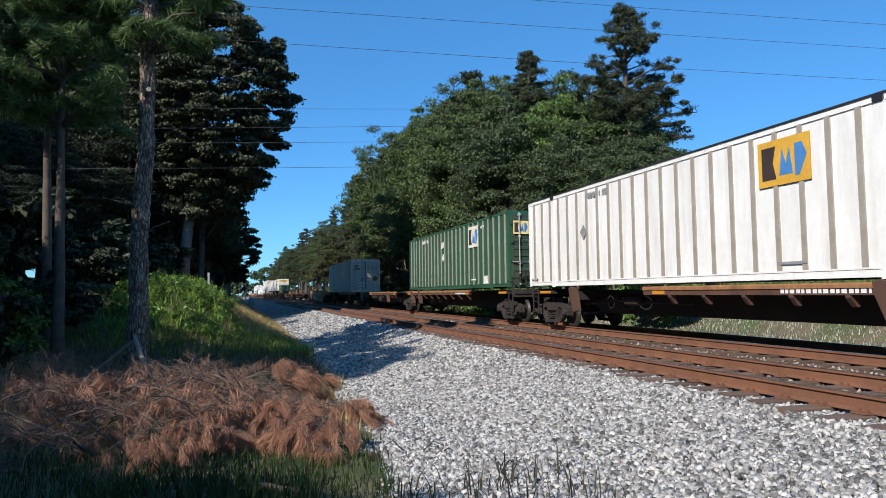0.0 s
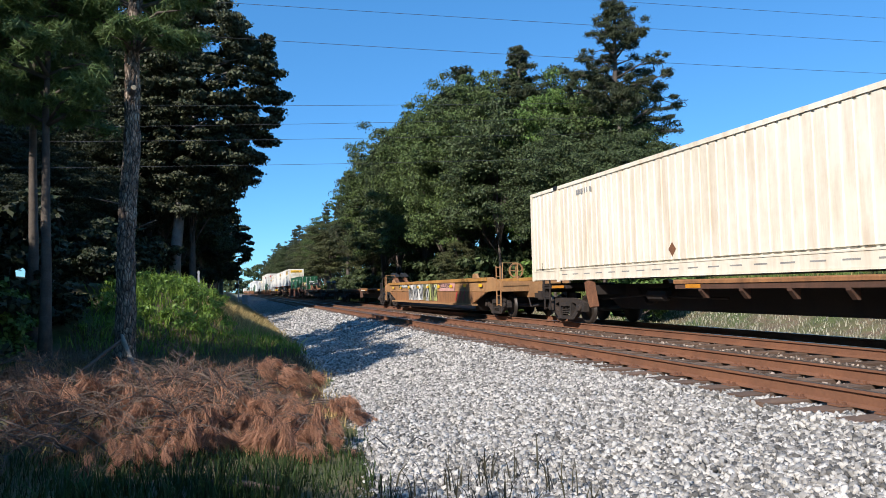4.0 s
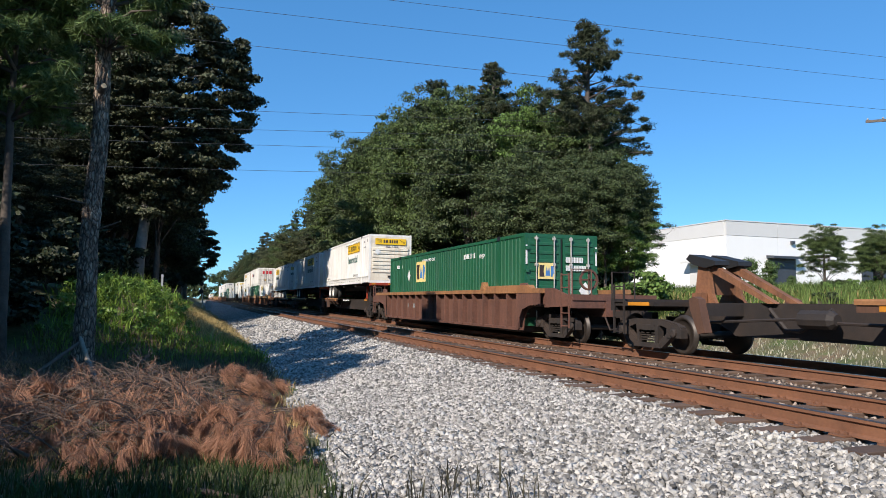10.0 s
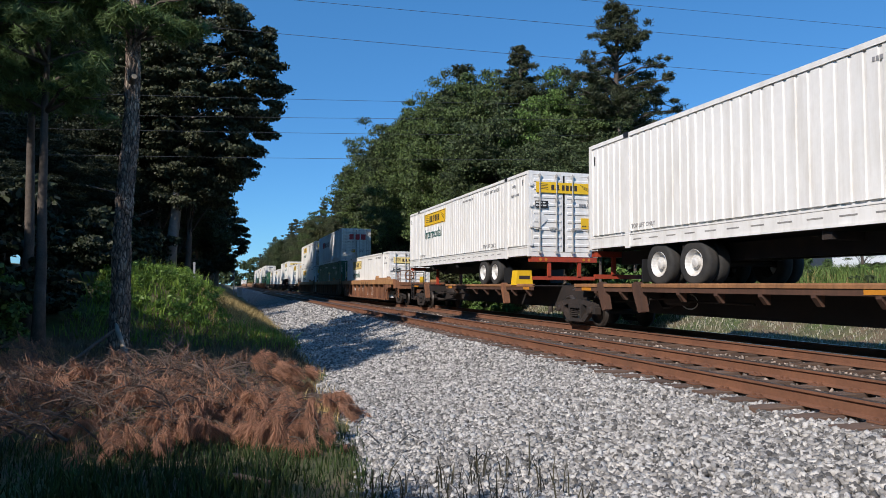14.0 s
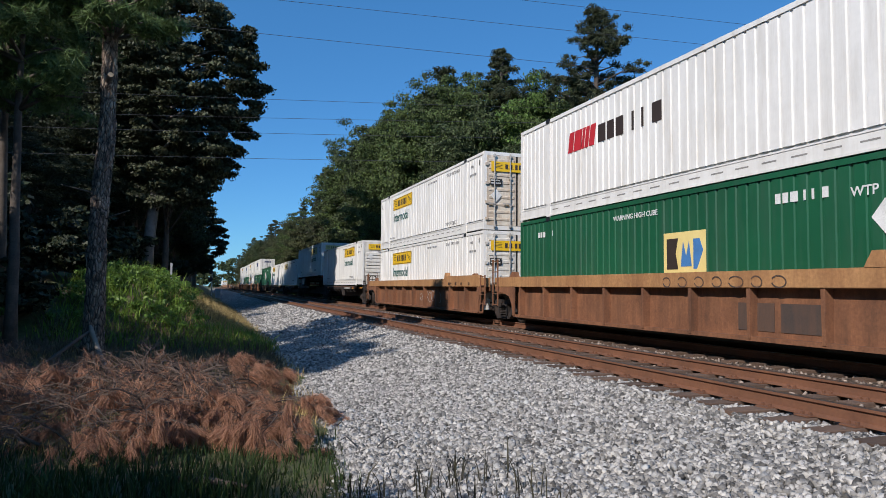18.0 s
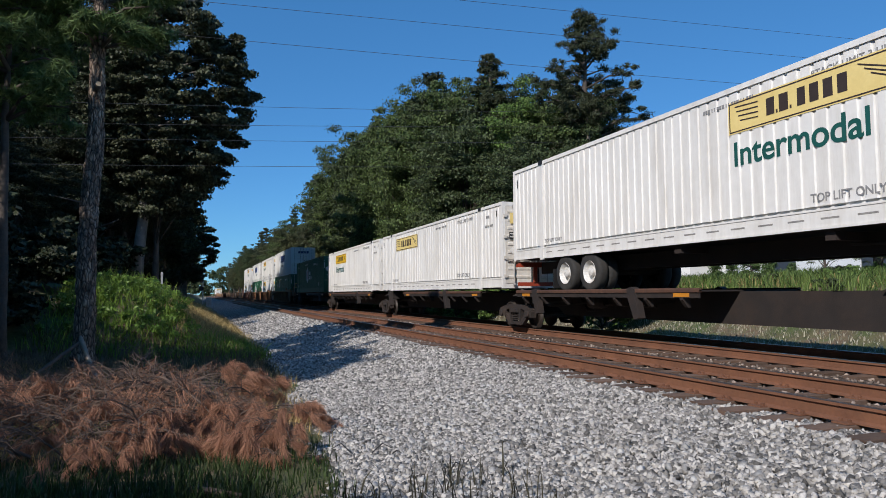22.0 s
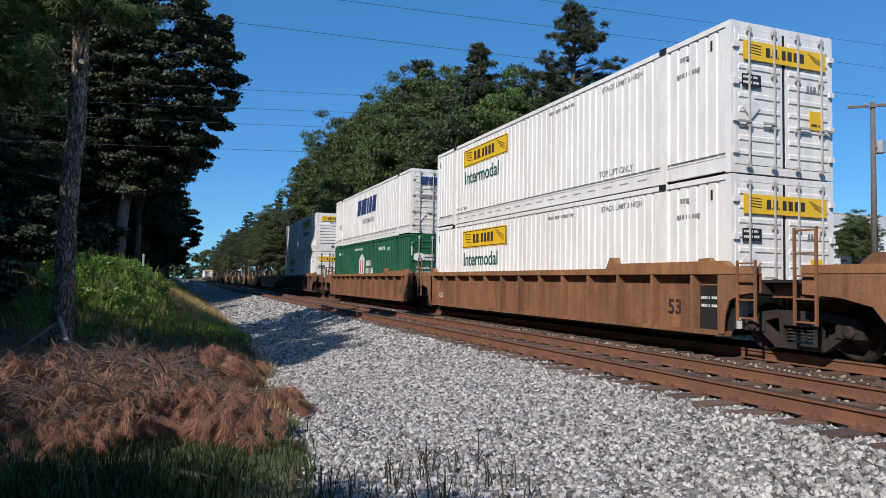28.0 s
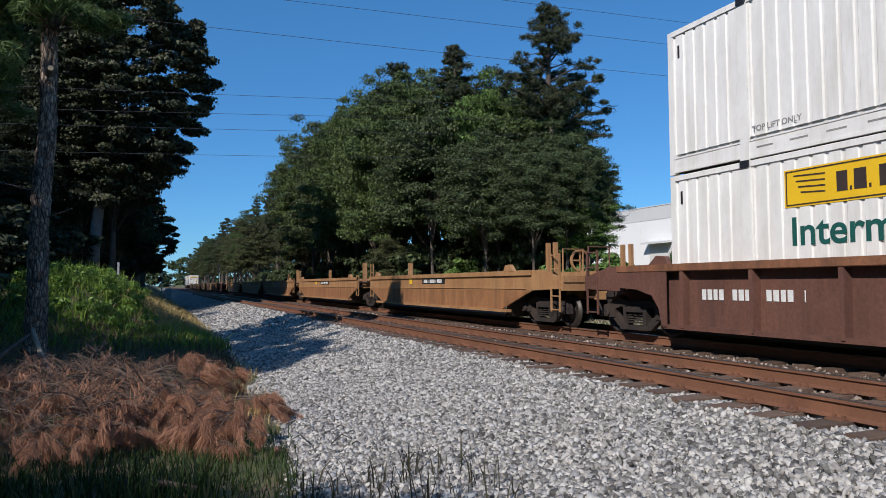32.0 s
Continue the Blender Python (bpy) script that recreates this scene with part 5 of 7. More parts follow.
bars(c, 0.62, -L / 2 - 0.06, 1.96, 0.52, 0.17, LETTER_WHITE, (.1, .05, .12, .04), "end")
bars(c, -1.306, L / 2 - 3.0, 2.45, 1.2, 0.16, LETTER_WHITE)
c = container(60.75, ZS, CREAM, "cream ribbed container with rust-stained doors", end_mat=GRIMY)
bars(c, -1.02, -L / 2 - 0.06, 2.2, 0.32, 0.17, INK, (.1, .05, .12, .04), "end")
bars(c, -1.02, -L / 2 - 0.06, 1.96, 0.50, 0.17, INK, (.1, .05, .12, .04), "end")
flat("placard", c, [(0.86, .9), (1.10, 1.16), (0.86, 1.42), (0.62, 1.16)], RUST, y=-L / 2 - 0.06, label="rust-brown diamond placard")
flat("notice_plate", c, rect(-.42, -.20, .95, 1.25), GREYTXT, y=-L / 2 - 0.06)
placard(c, 0.2, 0.62, 0.16, -1.279, RUST)
bars(c, -1.279, 4.6, 2.45, .9, 0.14, GREYTXT)

# mustard well car with spray-paint, and the empty spine car behind it
w = well_car(88.6, ((80.2, 97.3),), "mustard and tan well car covered in spray-paint shapes", TAN, MUSTARD, plain=True, low=.42)
flat("name_plate", w, rect(3.9, 6.1, 1.16, 1.36), DARK, x=-1.392, label="black plate with white bars")
bars(w, -1.399, 5.9, 1.20, 1.8, 0.12, LETTER_WHITE, (.14, .06, .14, .06, .14, .3))
gr = random.Random(8)
# a pale sprayed band cut by black slanting strokes, then a reddish tag with words
for k in range(11):
    y = 3.75 - k * .50
    col = GRAF[(0, 1, 0, 0, 1, 0, 5, 0, 3, 5, 3)[k]]
    flat("spray_shape", w, [(y, .50 + gr.uniform(0, .05)), (y - .49, .49 + gr.uniform(0, .05)), (y - .49 + gr.uniform(-.03, .03), 1.33), (y + gr.uniform(-.02, .02), 1.33)], col, x=-1.412, thick=0.003, label="patch of spray-paint")
    if k % 3 == 1:
        flat("spray_shape", w, [(y - .05, 1.06), (y - .40, 1.08), (y - .42, 1.30), (y - .02, 1.28)], GRAF[1], x=-1.416, thick=0.003, label="patch of white spray-paint")
    for q in range(2):
        d = y - gr.uniform(0, .3) - .12 * q
        z, t = gr.uniform(.5, .75), gr.uniform(1.05, 1.34)
        flat("spray_stroke", w, [(d - .28, z), (d - .20, z - .02), (d - .02 * q + gr.uniform(0, .1), t), (d - .08, t + .01)], GRAF[4], x=-1.419 - .001 * q, thick=0.002, label="black slanting spray stroke")
flat("spray_shape", w, [(-2.1, .98), (-4.4, .98), (-4.5, 1.36), (-2.0, 1.36)], GRAF[2], x=-1.412, thick=0.003, label="faded pink spray-paint")
lettering("TROLL SLAYERS", .26, GRAF[4], w, -1.417, -2.1, 1.14, stretch=.95)
for k in range(3):
    flat("spray_stroke", w, [(-4.6 - .5 * k, .56), (-4.5 - .5 * k, .56), (-4.75 - .5 * k, 1.0), (-4.85 - .5 * k, 1.0)], RED, x=-1.412, thick=0.002, label="thin red spray stroke")
for k in range(9):
    flat("reflector", w, rect(7.2 - k * 1.9, 7.55 - k * 1.9, 1.14, 1.26), YELLOW, x=-1.458)
spine_car((101.1, 117.8, 135.1, 151.9), "rust-brown empty articulated spine car with hitches", decks=(((105.1, 107.5), (107.6, 113.5), (113.9, 116.9)), ((119.3, 121.7), (122.1, 128.6)), ((135.6, 139.6), (139.9, 146.4))), hitches=((100.4, True, -1), (133.6, True, -1), (150.8, True, -1)))

# brown well car with one green container
w = well_car(165.5, ((156.2, 175.0),), "rust-brown ribbed well car with an orange top chord", RED_BROWN, ORANGE_RUST, rib=.95, held=(157.65,))
bars(w, -1.362, 4.9, 0.78, 2.0, 0.18, GREYTXT, (.24, .09, .26, .09, .22, .09, .25, .5))
green_box(157.65, ZW1)

# spine car with containers on chassis
spine_car((178.6, 195.2, 212.2, 229.0), "rust-brown spine car carrying containers on chassis", decks=(((187.2, 190.7), (191.1, 193.9)), ((201.6, 208.4), (208.8, 211.7)), ((214.5, 216.8), (217.2, 223.8))), hitches=((180.5, True, 1), (197.6, True, 1)), hitch_mat=GRIME)
ZC = 2.12
for u, rev, end, sg in ((177.9, False, "ribs", 9.4), (195.45, False, "ribs", 9.3), (214.9, True, "doors", 2.8)):
    chassis(u, "container chassis with tandem wheels chained on a spine car", rev)
    white_box(u, ZC, end, sg, "white ribbed container with yellow sign riding a chassis", end_mat=CREAM if end == "ribs" else WHITE)
y = thing("wheel_chock", "yellow wheel chock box with dark bars on the deck", "chock", (T2 - 1.05, 216.0, 1.17))
rolling(y)
part("chock_body", Shape().prism([(-.32, 0), (.32, 0), (.26, .5), (-.26, .5)], "y", -.22, .22), YELLOW, y)
part("writing", Shape().box(-.2, .2, -.228, -.222, .2, .32), INK, y)

# three-unit well car: low container, double stacks
w = well_car(260, ((233.9, 252.0), (252.9, 270.9), (271.8, 289.6)), "orange-brown three-unit articulated well car", RUST, CHORD_TAN, rib=1.65, deep=.30, held=(235.3, 254.0, 272.5))
lettering("125T", .24, LETTER_WHITE, w, -1.366, 250.3 - 260, .62)
for y in (288.6, 254.6, 235.6):
    for t, dy in (("40/20", 3.0), ("45", 2.2), ("48", 1.6), ("53", .8)):
        lettering(t, .17, INK, w, -1.564, y - 260 - 14.5 + dy if y < 280 else 272.6 - 260 + dy, 1.24)
bars(w, -1.362, 247.6 - 260, .74, 2.3, .19, LETTER_WHITE, (.24, .09, .26, .09, .22, .09, .25, .5))
sr = random.Random(4)
for k in range(7):
    spray_loop(w, -14.9 - k * .34, .82 + .16 * (k % 2), sr.uniform(.10, .17), sr.uniform(.08, .15), -1.363, GRAF[1], .022)
    spray_loop(w, 19.8 - k * .42, .72 + .06 * (k % 3), sr.uniform(.14, .26), sr.uniform(.14, .24), -1.363, GRAF[0], .022)
    spray_loop(w, 1.8 - k * .5, 1.30, sr.uniform(.12, .20), .10, -1.564, PANEL_BROWN, .024)
for k in range(3):
    spray_loop(w, -18.3 - k * .75, .74, .30, .28, -1.363, GRAF[1], .022)
for y in (258.1, 259.1):
    flat("data_panel", w, rect(y - 260, y - 260 + .86, .42, .92), PANEL_BROWN, x=-1.364, label="faded black data panel")
white_box(235.3, ZW1, "doors", 2.65, "white ribbed container with a pale yellow sign, sunk in a well", sign_mat=PALE_YELLOW)
green_box(254.0, ZW1, logo=7.2, lz=1.08)
c = container(254.0, ZW2, WHITE, "white ribbed container with red and black logo shapes", end_mat=DIRTYW)
slant_logo(c, L / 2 - 3.0, 1.65, 1.35, .55, RED)
bars(c, -1.279, L / 2 - 4.55, 1.66, 2.65, .46, INK, (.34, .08, .3, .08, .32), label="dark bars for a company name")
for f in (-.62, -.08, .42):
    flat("mark", c, rect(f, f + .40, 1.88, 2.36), RED, y=-L / 2 - .06, label="red block mark")
bars(c, -.95, -L / 2 - .06, 1.62, .7, .10, GREYTXT, face="end")
lettering("53'", .34, GREYTXT, c, .25, -L / 2 - .064, .78, "end")
flat("warning_label", c, rect(-.42, -.08, .76, 1.02), OCHRE, y=-L / 2 - .06, label="orange warning label")
for z in (ZW1, ZW2):
    white_box(272.5, z, "doors", 2.65, "white container in a double stack with soot-stained doors", end_mat=GRIMY if z > 1 else DIRTYW)

# five-platform spine car
spine_car((293.1, 308.6, 325.3, 341.5, 357.7, 374.4), "black-grimed five-platform articulated spine car", mat=GRIME, edge=WELL_BROWN, decks=(((295.0, 299.0), (299.4, 306.0)), ((316.3, 324.6),), ((327.5, 331.0), (331.4, 337.0)), ((343.6, 346.9), (347.6, 357.0)), ((359.3, 360.9), (361.3, 368.2))), hitches=((311.2, True, 1),))
white_box(292.65, ZS, "ribs", 9.24, "white ribbed container with a bright yellow sign", end_mat=DIRTYW)
chassis(309.35, "container chassis with tandem wheels on a spine car")
white_box(309.35, ZC, "ribs", 9.4, "white container with a faded yellow sign riding a chassis", sign_mat=PALE_YELLOW)
white_box(325.65, ZS, "doors", 2.65, "plain white ribbed container with a faded yellow sign", sign_mat=PALE_YELLOW, word=False, end_mat=DIRTYW)
white_box(341.65, ZS, "doors", 2.75, "clean white ribbed container with yellow sign panels")
green_box(359.3, ZS, "bright green container with a white hexagon emblem", 6.9, "hexagon")

# second three-unit well car
w = well_car(405, ((377.6, 396.4), (397.4, 414.8), (415.8, 433.6)), "rusty orange three-unit articulated well car", RUST_ORANGE, ORANGE_RUST, held=(379.4, 398.15, 416.85))
for y in (396.9, 415.2):
    lettering("125T", .24, LETTER_WHITE, w, -1.366, y - 405 - 2.2, .56)
    flat("notice_plate", w, rect(y - 405 + 1.1, y - 405 + 2.2, .34, 1.16), DARK, x=-1.363, label="black notice plate with small bars")
    bars(w, -1.369, y - 405 + 2.2, .90, .8, .05, LETTER_WHITE)
    bars(w, -1.369, y - 405 + 2.2, .75, .7, .05, LETTER_WHITE)
    lettering("53", .42, INK, w, -1.366, y - 405 + 2.9, .58)
green_box(379.4, ZW1, logo=4.3)
c = container(379.4, ZW2, WHITE, "white ribbed container with slanted navy marks")
slant_logo(c, L / 2 - 5.9, 1.58, 3.7, .78, NAVY)
bars(c, -1.279, L / 2 - 6.2, 1.05, 2.2, .22, GREYTXT)
slant_logo(c, -.55, 2.22, 1.1, .24, NAVY, "end")
lettering("53ft", .34, GREYTXT, c, 0.1, -L / 2 - .064, 1.3, "end")
for z in (ZW1, ZW2):
    white_box(398.15, z, "doors", 2.65, "clean white container in a double stack with yellow signs")
green_box(416.85, ZW1, "bright green container with a white hexagon emblem", 6.9, "hexagon")
c = container(416.85, ZW2, WHITE, "white ribbed container with large slanted navy marks", end_mat=DIRTYW)
slant_logo(c, L / 2 - 5.6, 1.52, 3.9, .85, NAVY)
lettering("INTERMODAL", .38, GREYTXT, c, -1.279, L / 2 - 6.9, 1.0)
lettering("53ft", .40, GREYTXT, c, -1.279, L / 2 - 1.1, 1.05)
slant_logo(c, -.95, 2.18, 1.9, .34, NAVY, "end")
lettering("INTERMODAL", .20, GREYTXT, c, -.45, -L / 2 - .064, 1.95, "end")
bars(c, -.95, -L / 2 - .06, 1.55, 1.8, .17, GREYTXT, (.12, .06, .12, .05), "end")
flat("placard", c, [(-.85, .55), (-.6, .82), (-.85, 1.09), (-1.1, .82)], LETTER_WHITE, y=-L / 2 - .06, label="white diamond placard")
flat("warning_label", c, rect(.35, .72, .6, .95), YELLOW, y=-L / 2 - .06, label="yellow warning label")

# brown well car with a double stack
w = well_car(446.7, ((437.3, 456.0),), "dull brown ribbed well car under a double stack", RED_BROWN, RUST, rib=1.6, held=(439.1,))
bars(w, -1.362, -1.0 - 1.5, .74, 1.3, .24, GREYTXT, (.36, .10, .30, .10, .34, .12))
bars(w, -1.362, 7.0, .82, 2.2, .19, LETTER_WHITE, (.24, .09, .26, .09, .22, .09, .25, .5))
bars(w, -1.362, -5.6, .78, .7, .045, GREYTXT)
bars(w, -1.362, -5.6, .64, .8, .045, GREYTXT)
flat("data_panel", w, rect(-7.45, -6.65, .42, .80), DARK, x=-1.362, label="black stencilled data panel")
bars(w, -1.369, -6.70, .70, .66, .04, LETTER_WHITE)
bars(w, -1.369, -6.70, .60, .6, .04, LETTER_WHITE)
white_box(439.1, ZW1, "doors", 2.65, "white container at the bottom of a double stack")
white_box(439.1, ZW2, "ribs", 9.4, "white container stacked on another, ribbed end wall")

# empty tan well cars trailing
un = [(459.9 + 17.3 * i, 474.9 + 17.3 * i) for i in range(5)]
w = well_car(494, tuple(un), "weathered tan five-unit empty well car with end posts", TAN, TAN, plain=True, low=.36)
for a, b in un:
    for y in (a - 494 - .9, a - 494 - .55):
        for x in (-1.2, 1.2):
            part("end_post", Shape().box(x - .05, x + .05, y - .05, y + .05, 1.1, 2.2), TAN, w, "upright guide post")
    flat("name_plate", w, rect(a - 494 + 6.0, a - 494 + 8.2, 1.14, 1.34), DARK, x=-1.392, label="black plate with white bars")
    bars(w, -1.4, a - 494 + 8.0, 1.18, 1.8, .12, LETTER_WHITE)
    flat("reflector", w, rect(a - 494 + 9.3, a - 494 + 9.6, 1.14, 1.34), YELLOW, x=-1.392)
well_car(560, ((550.5, 567.5),), "dull brown empty well car", WELL_BROWN, RUST)
un = [(572.5 + 17.3 * i, 587.5 + 17.3 * i) for i in range(5)]
well_car(606, tuple(un), "weathered tan five-unit empty well car", TAN, TAN, plain=True, low=.36)
spine_car((662, 679, 696), "grimy brown spine car carrying containers")
white_box(663, ZS, "doors", 2.65)
white_box(680, ZS, "doors", 2.65)


def motions():
    """The train rolls towards the camera at a steady pace; every wheelset turns with it."""
    for ob in ROLLING:
        x, y, z = ob.location
        walk(ob, [(t, pose(x, y - SPEED * t, z)) for t in (0.0, 8.0, 16.0, 24.0, 32.0)])
    turn = math.degrees(SPEED / 0.42) / FPS
    first = {}
    for w, k in WHEELS:
        if k not in first:
            walk(w, [(i / FPS, pose(0, k * 0.88, 0.42, turn * i)) for i in range(32 * FPS + 1)])
            first[k] = w.animation_data
        else:
            w.rotation_mode = "QUATERNION"
            d = w.animation_data_create()
            d.action = first[k].action
            d.action_slot = first[k].action_slot

# ---- plants and stones ----
def quads(verts, mat, name):
    """A mesh of loose quads from an (n, 4, 3) array."""
    n = len(verts)
    me = bpy.data.meshes.new(name)
    me.vertices.add(n * 4)
    me.vertices.foreach_set("co", verts.astype(np.float32).ravel())
    me.loops.add(n * 4)
    me.loops.foreach_set("vertex_index", np.arange(n * 4, dtype=np.int32))
    me.polygons.add(n)
    me.polygons.foreach_set("loop_start", np.arange(0, n * 4, 4, dtype=np.int32))
    me.update(calc_edges=True)
    me.materials.append(mat)
    return me


def unit(v):
    return v / np.maximum(np.linalg.norm(v, axis=-1, keepdims=True), 1e-9)


def leaves(rng, centres, radius, count, size, slim=1.0, droop=0.3, hollow=0.55, squash=0.72):
    """Leaf sprays: quads set on and in small clumps round the centres."""
    idx = rng.integers(0, len(centres), count)
    d = unit(rng.normal(size=(count, 3)))
    d[:, 2] = np.where(rng.random(count) < 0.7, np.abs(d[:, 2]), d[:, 2])
    r = radius[idx] * (hollow + (1 - hollow) * rng.random(count)) * rng.uniform(0.7, 1.15, count)
    c = centres[idx] + d * r[:, None] * np.array([1, 1, squash])
    nrm = unit(d + 0.9 * rng.normal(size=(count, 3)) + np.array([0, 0, 0.4]))
    a = unit(np.cross(nrm, rng.normal(size=(count, 3))))
    a[:, 2] -= droop * rng.random(count)
    a = unit(a)
    b = unit(np.cross(nrm, a))
    s = size * rng.uniform(0.6, 1.4, count)
    a, b = a * s[:, None], b * (s * 0.55 * slim)[:, None]
    return np.stack([c - a * 0.9, c + b - a * 0.1, c + a, c - b - a * 0.1], 1)


def trunk_shape(rng, h, r, lean=(0, 0), limbs=(), wob=0.1, n=10, flare=1.35):
    s = Shape()
    pts, rad = [], []
    for i in range(9):
        k = i / 8
        pts.append((lean[0] * k + wob * math.sin(2.3 * k * 3 + rng.random()) * k, lean[1] * k + wob * math.cos(2.9 * k * 3) * k, h * k))
        rad.append(r * (1 - 0.78 * k) * (flare if i == 0 else 1))
    s.tube(pts, rad, n)
    for p, q, rr in limbs:
        p, q = Vector(p), Vector(q)
        m = p.lerp(q, 0.5) + Vector((0, 0, 0.12 * (q - p).length))
        s.tube([p, m, q], [rr, rr * 0.65, rr * 0.2], 6)
    return s


def broadleaf(seed, h, r, base, leaf, count=66000, size=0.095, bark=BARK, lumps=260, off=(0, 0), name="broadleaf_tree", label="dark green broadleaf tree in full summer leaf", at=(0, 0, 0), group="trackside trees", hollow=0.4, rough=0.22, limb_from=0.0, squash=0.55, trunk_r=0.022):
    rng = np.random.default_rng(seed)
    pr = random.Random(seed)
    cz, hz = (base + h) / 2, (h - base) / 2
    d = unit(rng.normal(size=(lumps, 3)))
    d[:, 2] = np.where(d[:, 2] < -0.55, -d[:, 2], d[:, 2])
    k = rng.uniform(0.35, 1.0, lumps) ** 0.5
    wob = 1 + rough * rng.normal(size=lumps).clip(-1.5, 1.5)
    taper = np.where(d[:, 2] > 0, 1.0, 0.92)
    cen = d * (k * wob * taper)[:, None] * np.array([r * 0.86, r * 0.86, hz * 0.88]) + np.array([off[0], off[1], cz])
    rad = rng.uniform(0.09, 0.20, lumps) * r + 0.25
    low = max(base, 0.12 * h)
    limbs = [((off[0] * .25, off[1] * .25, low * 0.7 + (c[2] - low * 0.7) * 0.35), tuple(c), 0.03 * h ** 0.35 * pr.uniform(0.6, 1)) for c in cen[:14] if c[2] > limb_from * h]
    t = thing(name, label, "tree", at, group)
    part("trunk", smooth(trunk_shape(pr, h * 0.8, trunk_r * h, (off[0] * .6 + pr.uniform(-.4, .4), off[1] * .6 + pr.uniform(-.4, .4)), limbs).mesh("trunk", bark)), None, t, "rough grey trunk with limbs")
    part("crown", quads(leaves(rng, cen, rad, count, size, hollow=hollow, squash=squash), leaf, "crown"), None, t)
    return t


def crown_radius(profile, z):
    for (za, ra), (zb, rb) in zip(profile, profile[1:]):
        if za <= z <= zb:
            return ra + (rb - ra) * (z - za) / (zb - za)
    return 0.1


def spreading_oak(seed, profile, leaf, count, size, lumps, off, label, at, trunk=0.42):
    """A great tree whose crown follows (height, reach) pairs: flat sprays of leaves on many limbs."""
    rng, pr = np.random.default_rng(seed), random.Random(seed)
    z0, z1 = profile[0][0], profile[-1][0]
    cen, rad = [], []
    while len(cen) < lumps:
        z = pr.uniform(z0, z1)
        reach = crown_radius(profile, z)
        if pr.random() > reach / 6.2:
            continue
        a = pr.uniform(0, math.tau)
        q = (reach - 0.35) * math.sqrt(pr.uniform(0.18, 1.0)) * pr.uniform(0.9, 1.04)
        cen.append((off[0] + q * math.cos(a), off[1] + q * math.sin(a), z - 0.10 * q))
        rad.append(pr.uniform(0.45, 1.0))
    limbs = []
    for c in cen[:46]:
        k = min(0.95, max(0.25, (c[2] - 3.0) / z1))
        limbs.append(((off[0] * k * .8, off[1] * k * .8, c[2] - 1.4), c, pr.uniform(.06, .12)))
    t = thing("oak_tree", label, "tree", at, "trackside trees")
    part("trunk", smooth(trunk_shape(pr, z1 * 0.9, trunk, (off[0] * .8, off[1] * .8), limbs).mesh("trunk", BARK_PALE)), None, t, "pale grey trunk with long limbs")
    part("crown", quads(leaves(rng, np.array(cen), np.array(rad), count, size, hollow=0.3, squash=0.45), leaf, "crown"), None, t)
    return t


def pine(seed, h, r, base, count=20000, size=0.22, name="pine_tree", label="tall pine with open tiers of dark needles", at=(0, 0, 0), mat=None, lean=(0, 0), tr=0.02, tiers=17, group="pines", slim=0.28):
    rng = np.random.default_rng(seed)
    pr = random.Random(seed)
    cen, rad, limbs = [], [], []
    for i in range(tiers):
        k = i / (tiers - 1)
        z = base + (h - base) * (k ** 0.92)
        reach = r * (1 - k ** 1.7) * (0.55 + 0.45 * min(1, k * 3 + 0.3)) + 0.35
        for j in range(pr.choice((3, 4, 4, 5))):
            a = pr.uniform(0, math.tau)
            q = reach * pr.uniform(0.55, 1.02)
            lx, ly = lean[0] * z / h, lean[1] * z / h
            tip = (lx + q * math.cos(a), ly + q * math.sin(a), z + q * pr.uniform(-0.12, 0.22))
            limbs.append(((lx, ly, z - 0.1 * q), tip, 0.035 + 0.012 * q))
            m = max(3, int(q / 0.42))
            for e in range(m):
                f = 0.24 + 0.76 * (e + 1) / m
                cen.append((lx + (tip[0] - lx) * f + pr.gauss(0, .26), ly + (tip[1] - ly) * f + pr.gauss(0, .26), z + (tip[2] - z) * f + pr.uniform(0, .3)))
                rad.append(pr.uniform(0.26, 0.52))
    t = thing(name, label, "tree", at, group)
    part("trunk", smooth(trunk_shape(pr, h, tr * h, lean, limbs, 0.08).mesh("trunk", BARK)), None, t, "straight grey pine trunk")
    part("crown", quads(leaves(rng, np.array(cen), np.array(rad), count, size, slim, 0.1, 0.2), mat or NEEDLE, "crown"), None, t)
    return t


def put(t, x, y, s=1.0, turn=0.0, sz=None, dz=-0.15):
    c = copy_thing(t, Matrix.LocRotScale((x, y, ground_z(x, y) + dz), Euler((0, 0, turn)), None))
    c.scale = (s, s, sz or s)
    return c


kinds = [broadleaf(11, 15.5, 5.2, 0.6, LEAF[0], at=(18.5, 62, 0)), broadleaf(12, 17, 4.6, 1.0, LEAF[1], at=(20, 74, 0)), broadleaf(13, 14, 5.0, 0.3, LEAF[3], at=(18.5, 86, 0)), broadleaf(14, 13, 4.6, 0.3, LEAF[2], label="lighter green broadleaf tree in full leaf", at=(23.5, 44.5, 0))]
canopy = broadleaf(19, 14, 5.0, 3.4, LEAF[1], trunk_r=.012, label="dark broadleaf tree with a high, shaded canopy", at=(26.0, 44.0, 0))
pines = [pine(21, 17.5, 3.6, 5.0, at=(22, 58, 0)), pine(22, 18.5, 3.2, 7.0, at=(23, 96, 0))]
bush = broadleaf(15, 2.6, 1.9, -0.3, LEAF[2], 5200, 0.13, lumps=36, name="bush", label="dense green bush beside the railway", at=(16.9, 26.2, 0), group="trackside bushes")
dark_bush = broadleaf(16, 2.9, 2.0, -0.3, LEAF[1], 5200, 0.14, lumps=36, name="bush", label="dense dark green bush under the trees", at=(16.4, 52, 0), group="trackside bushes")
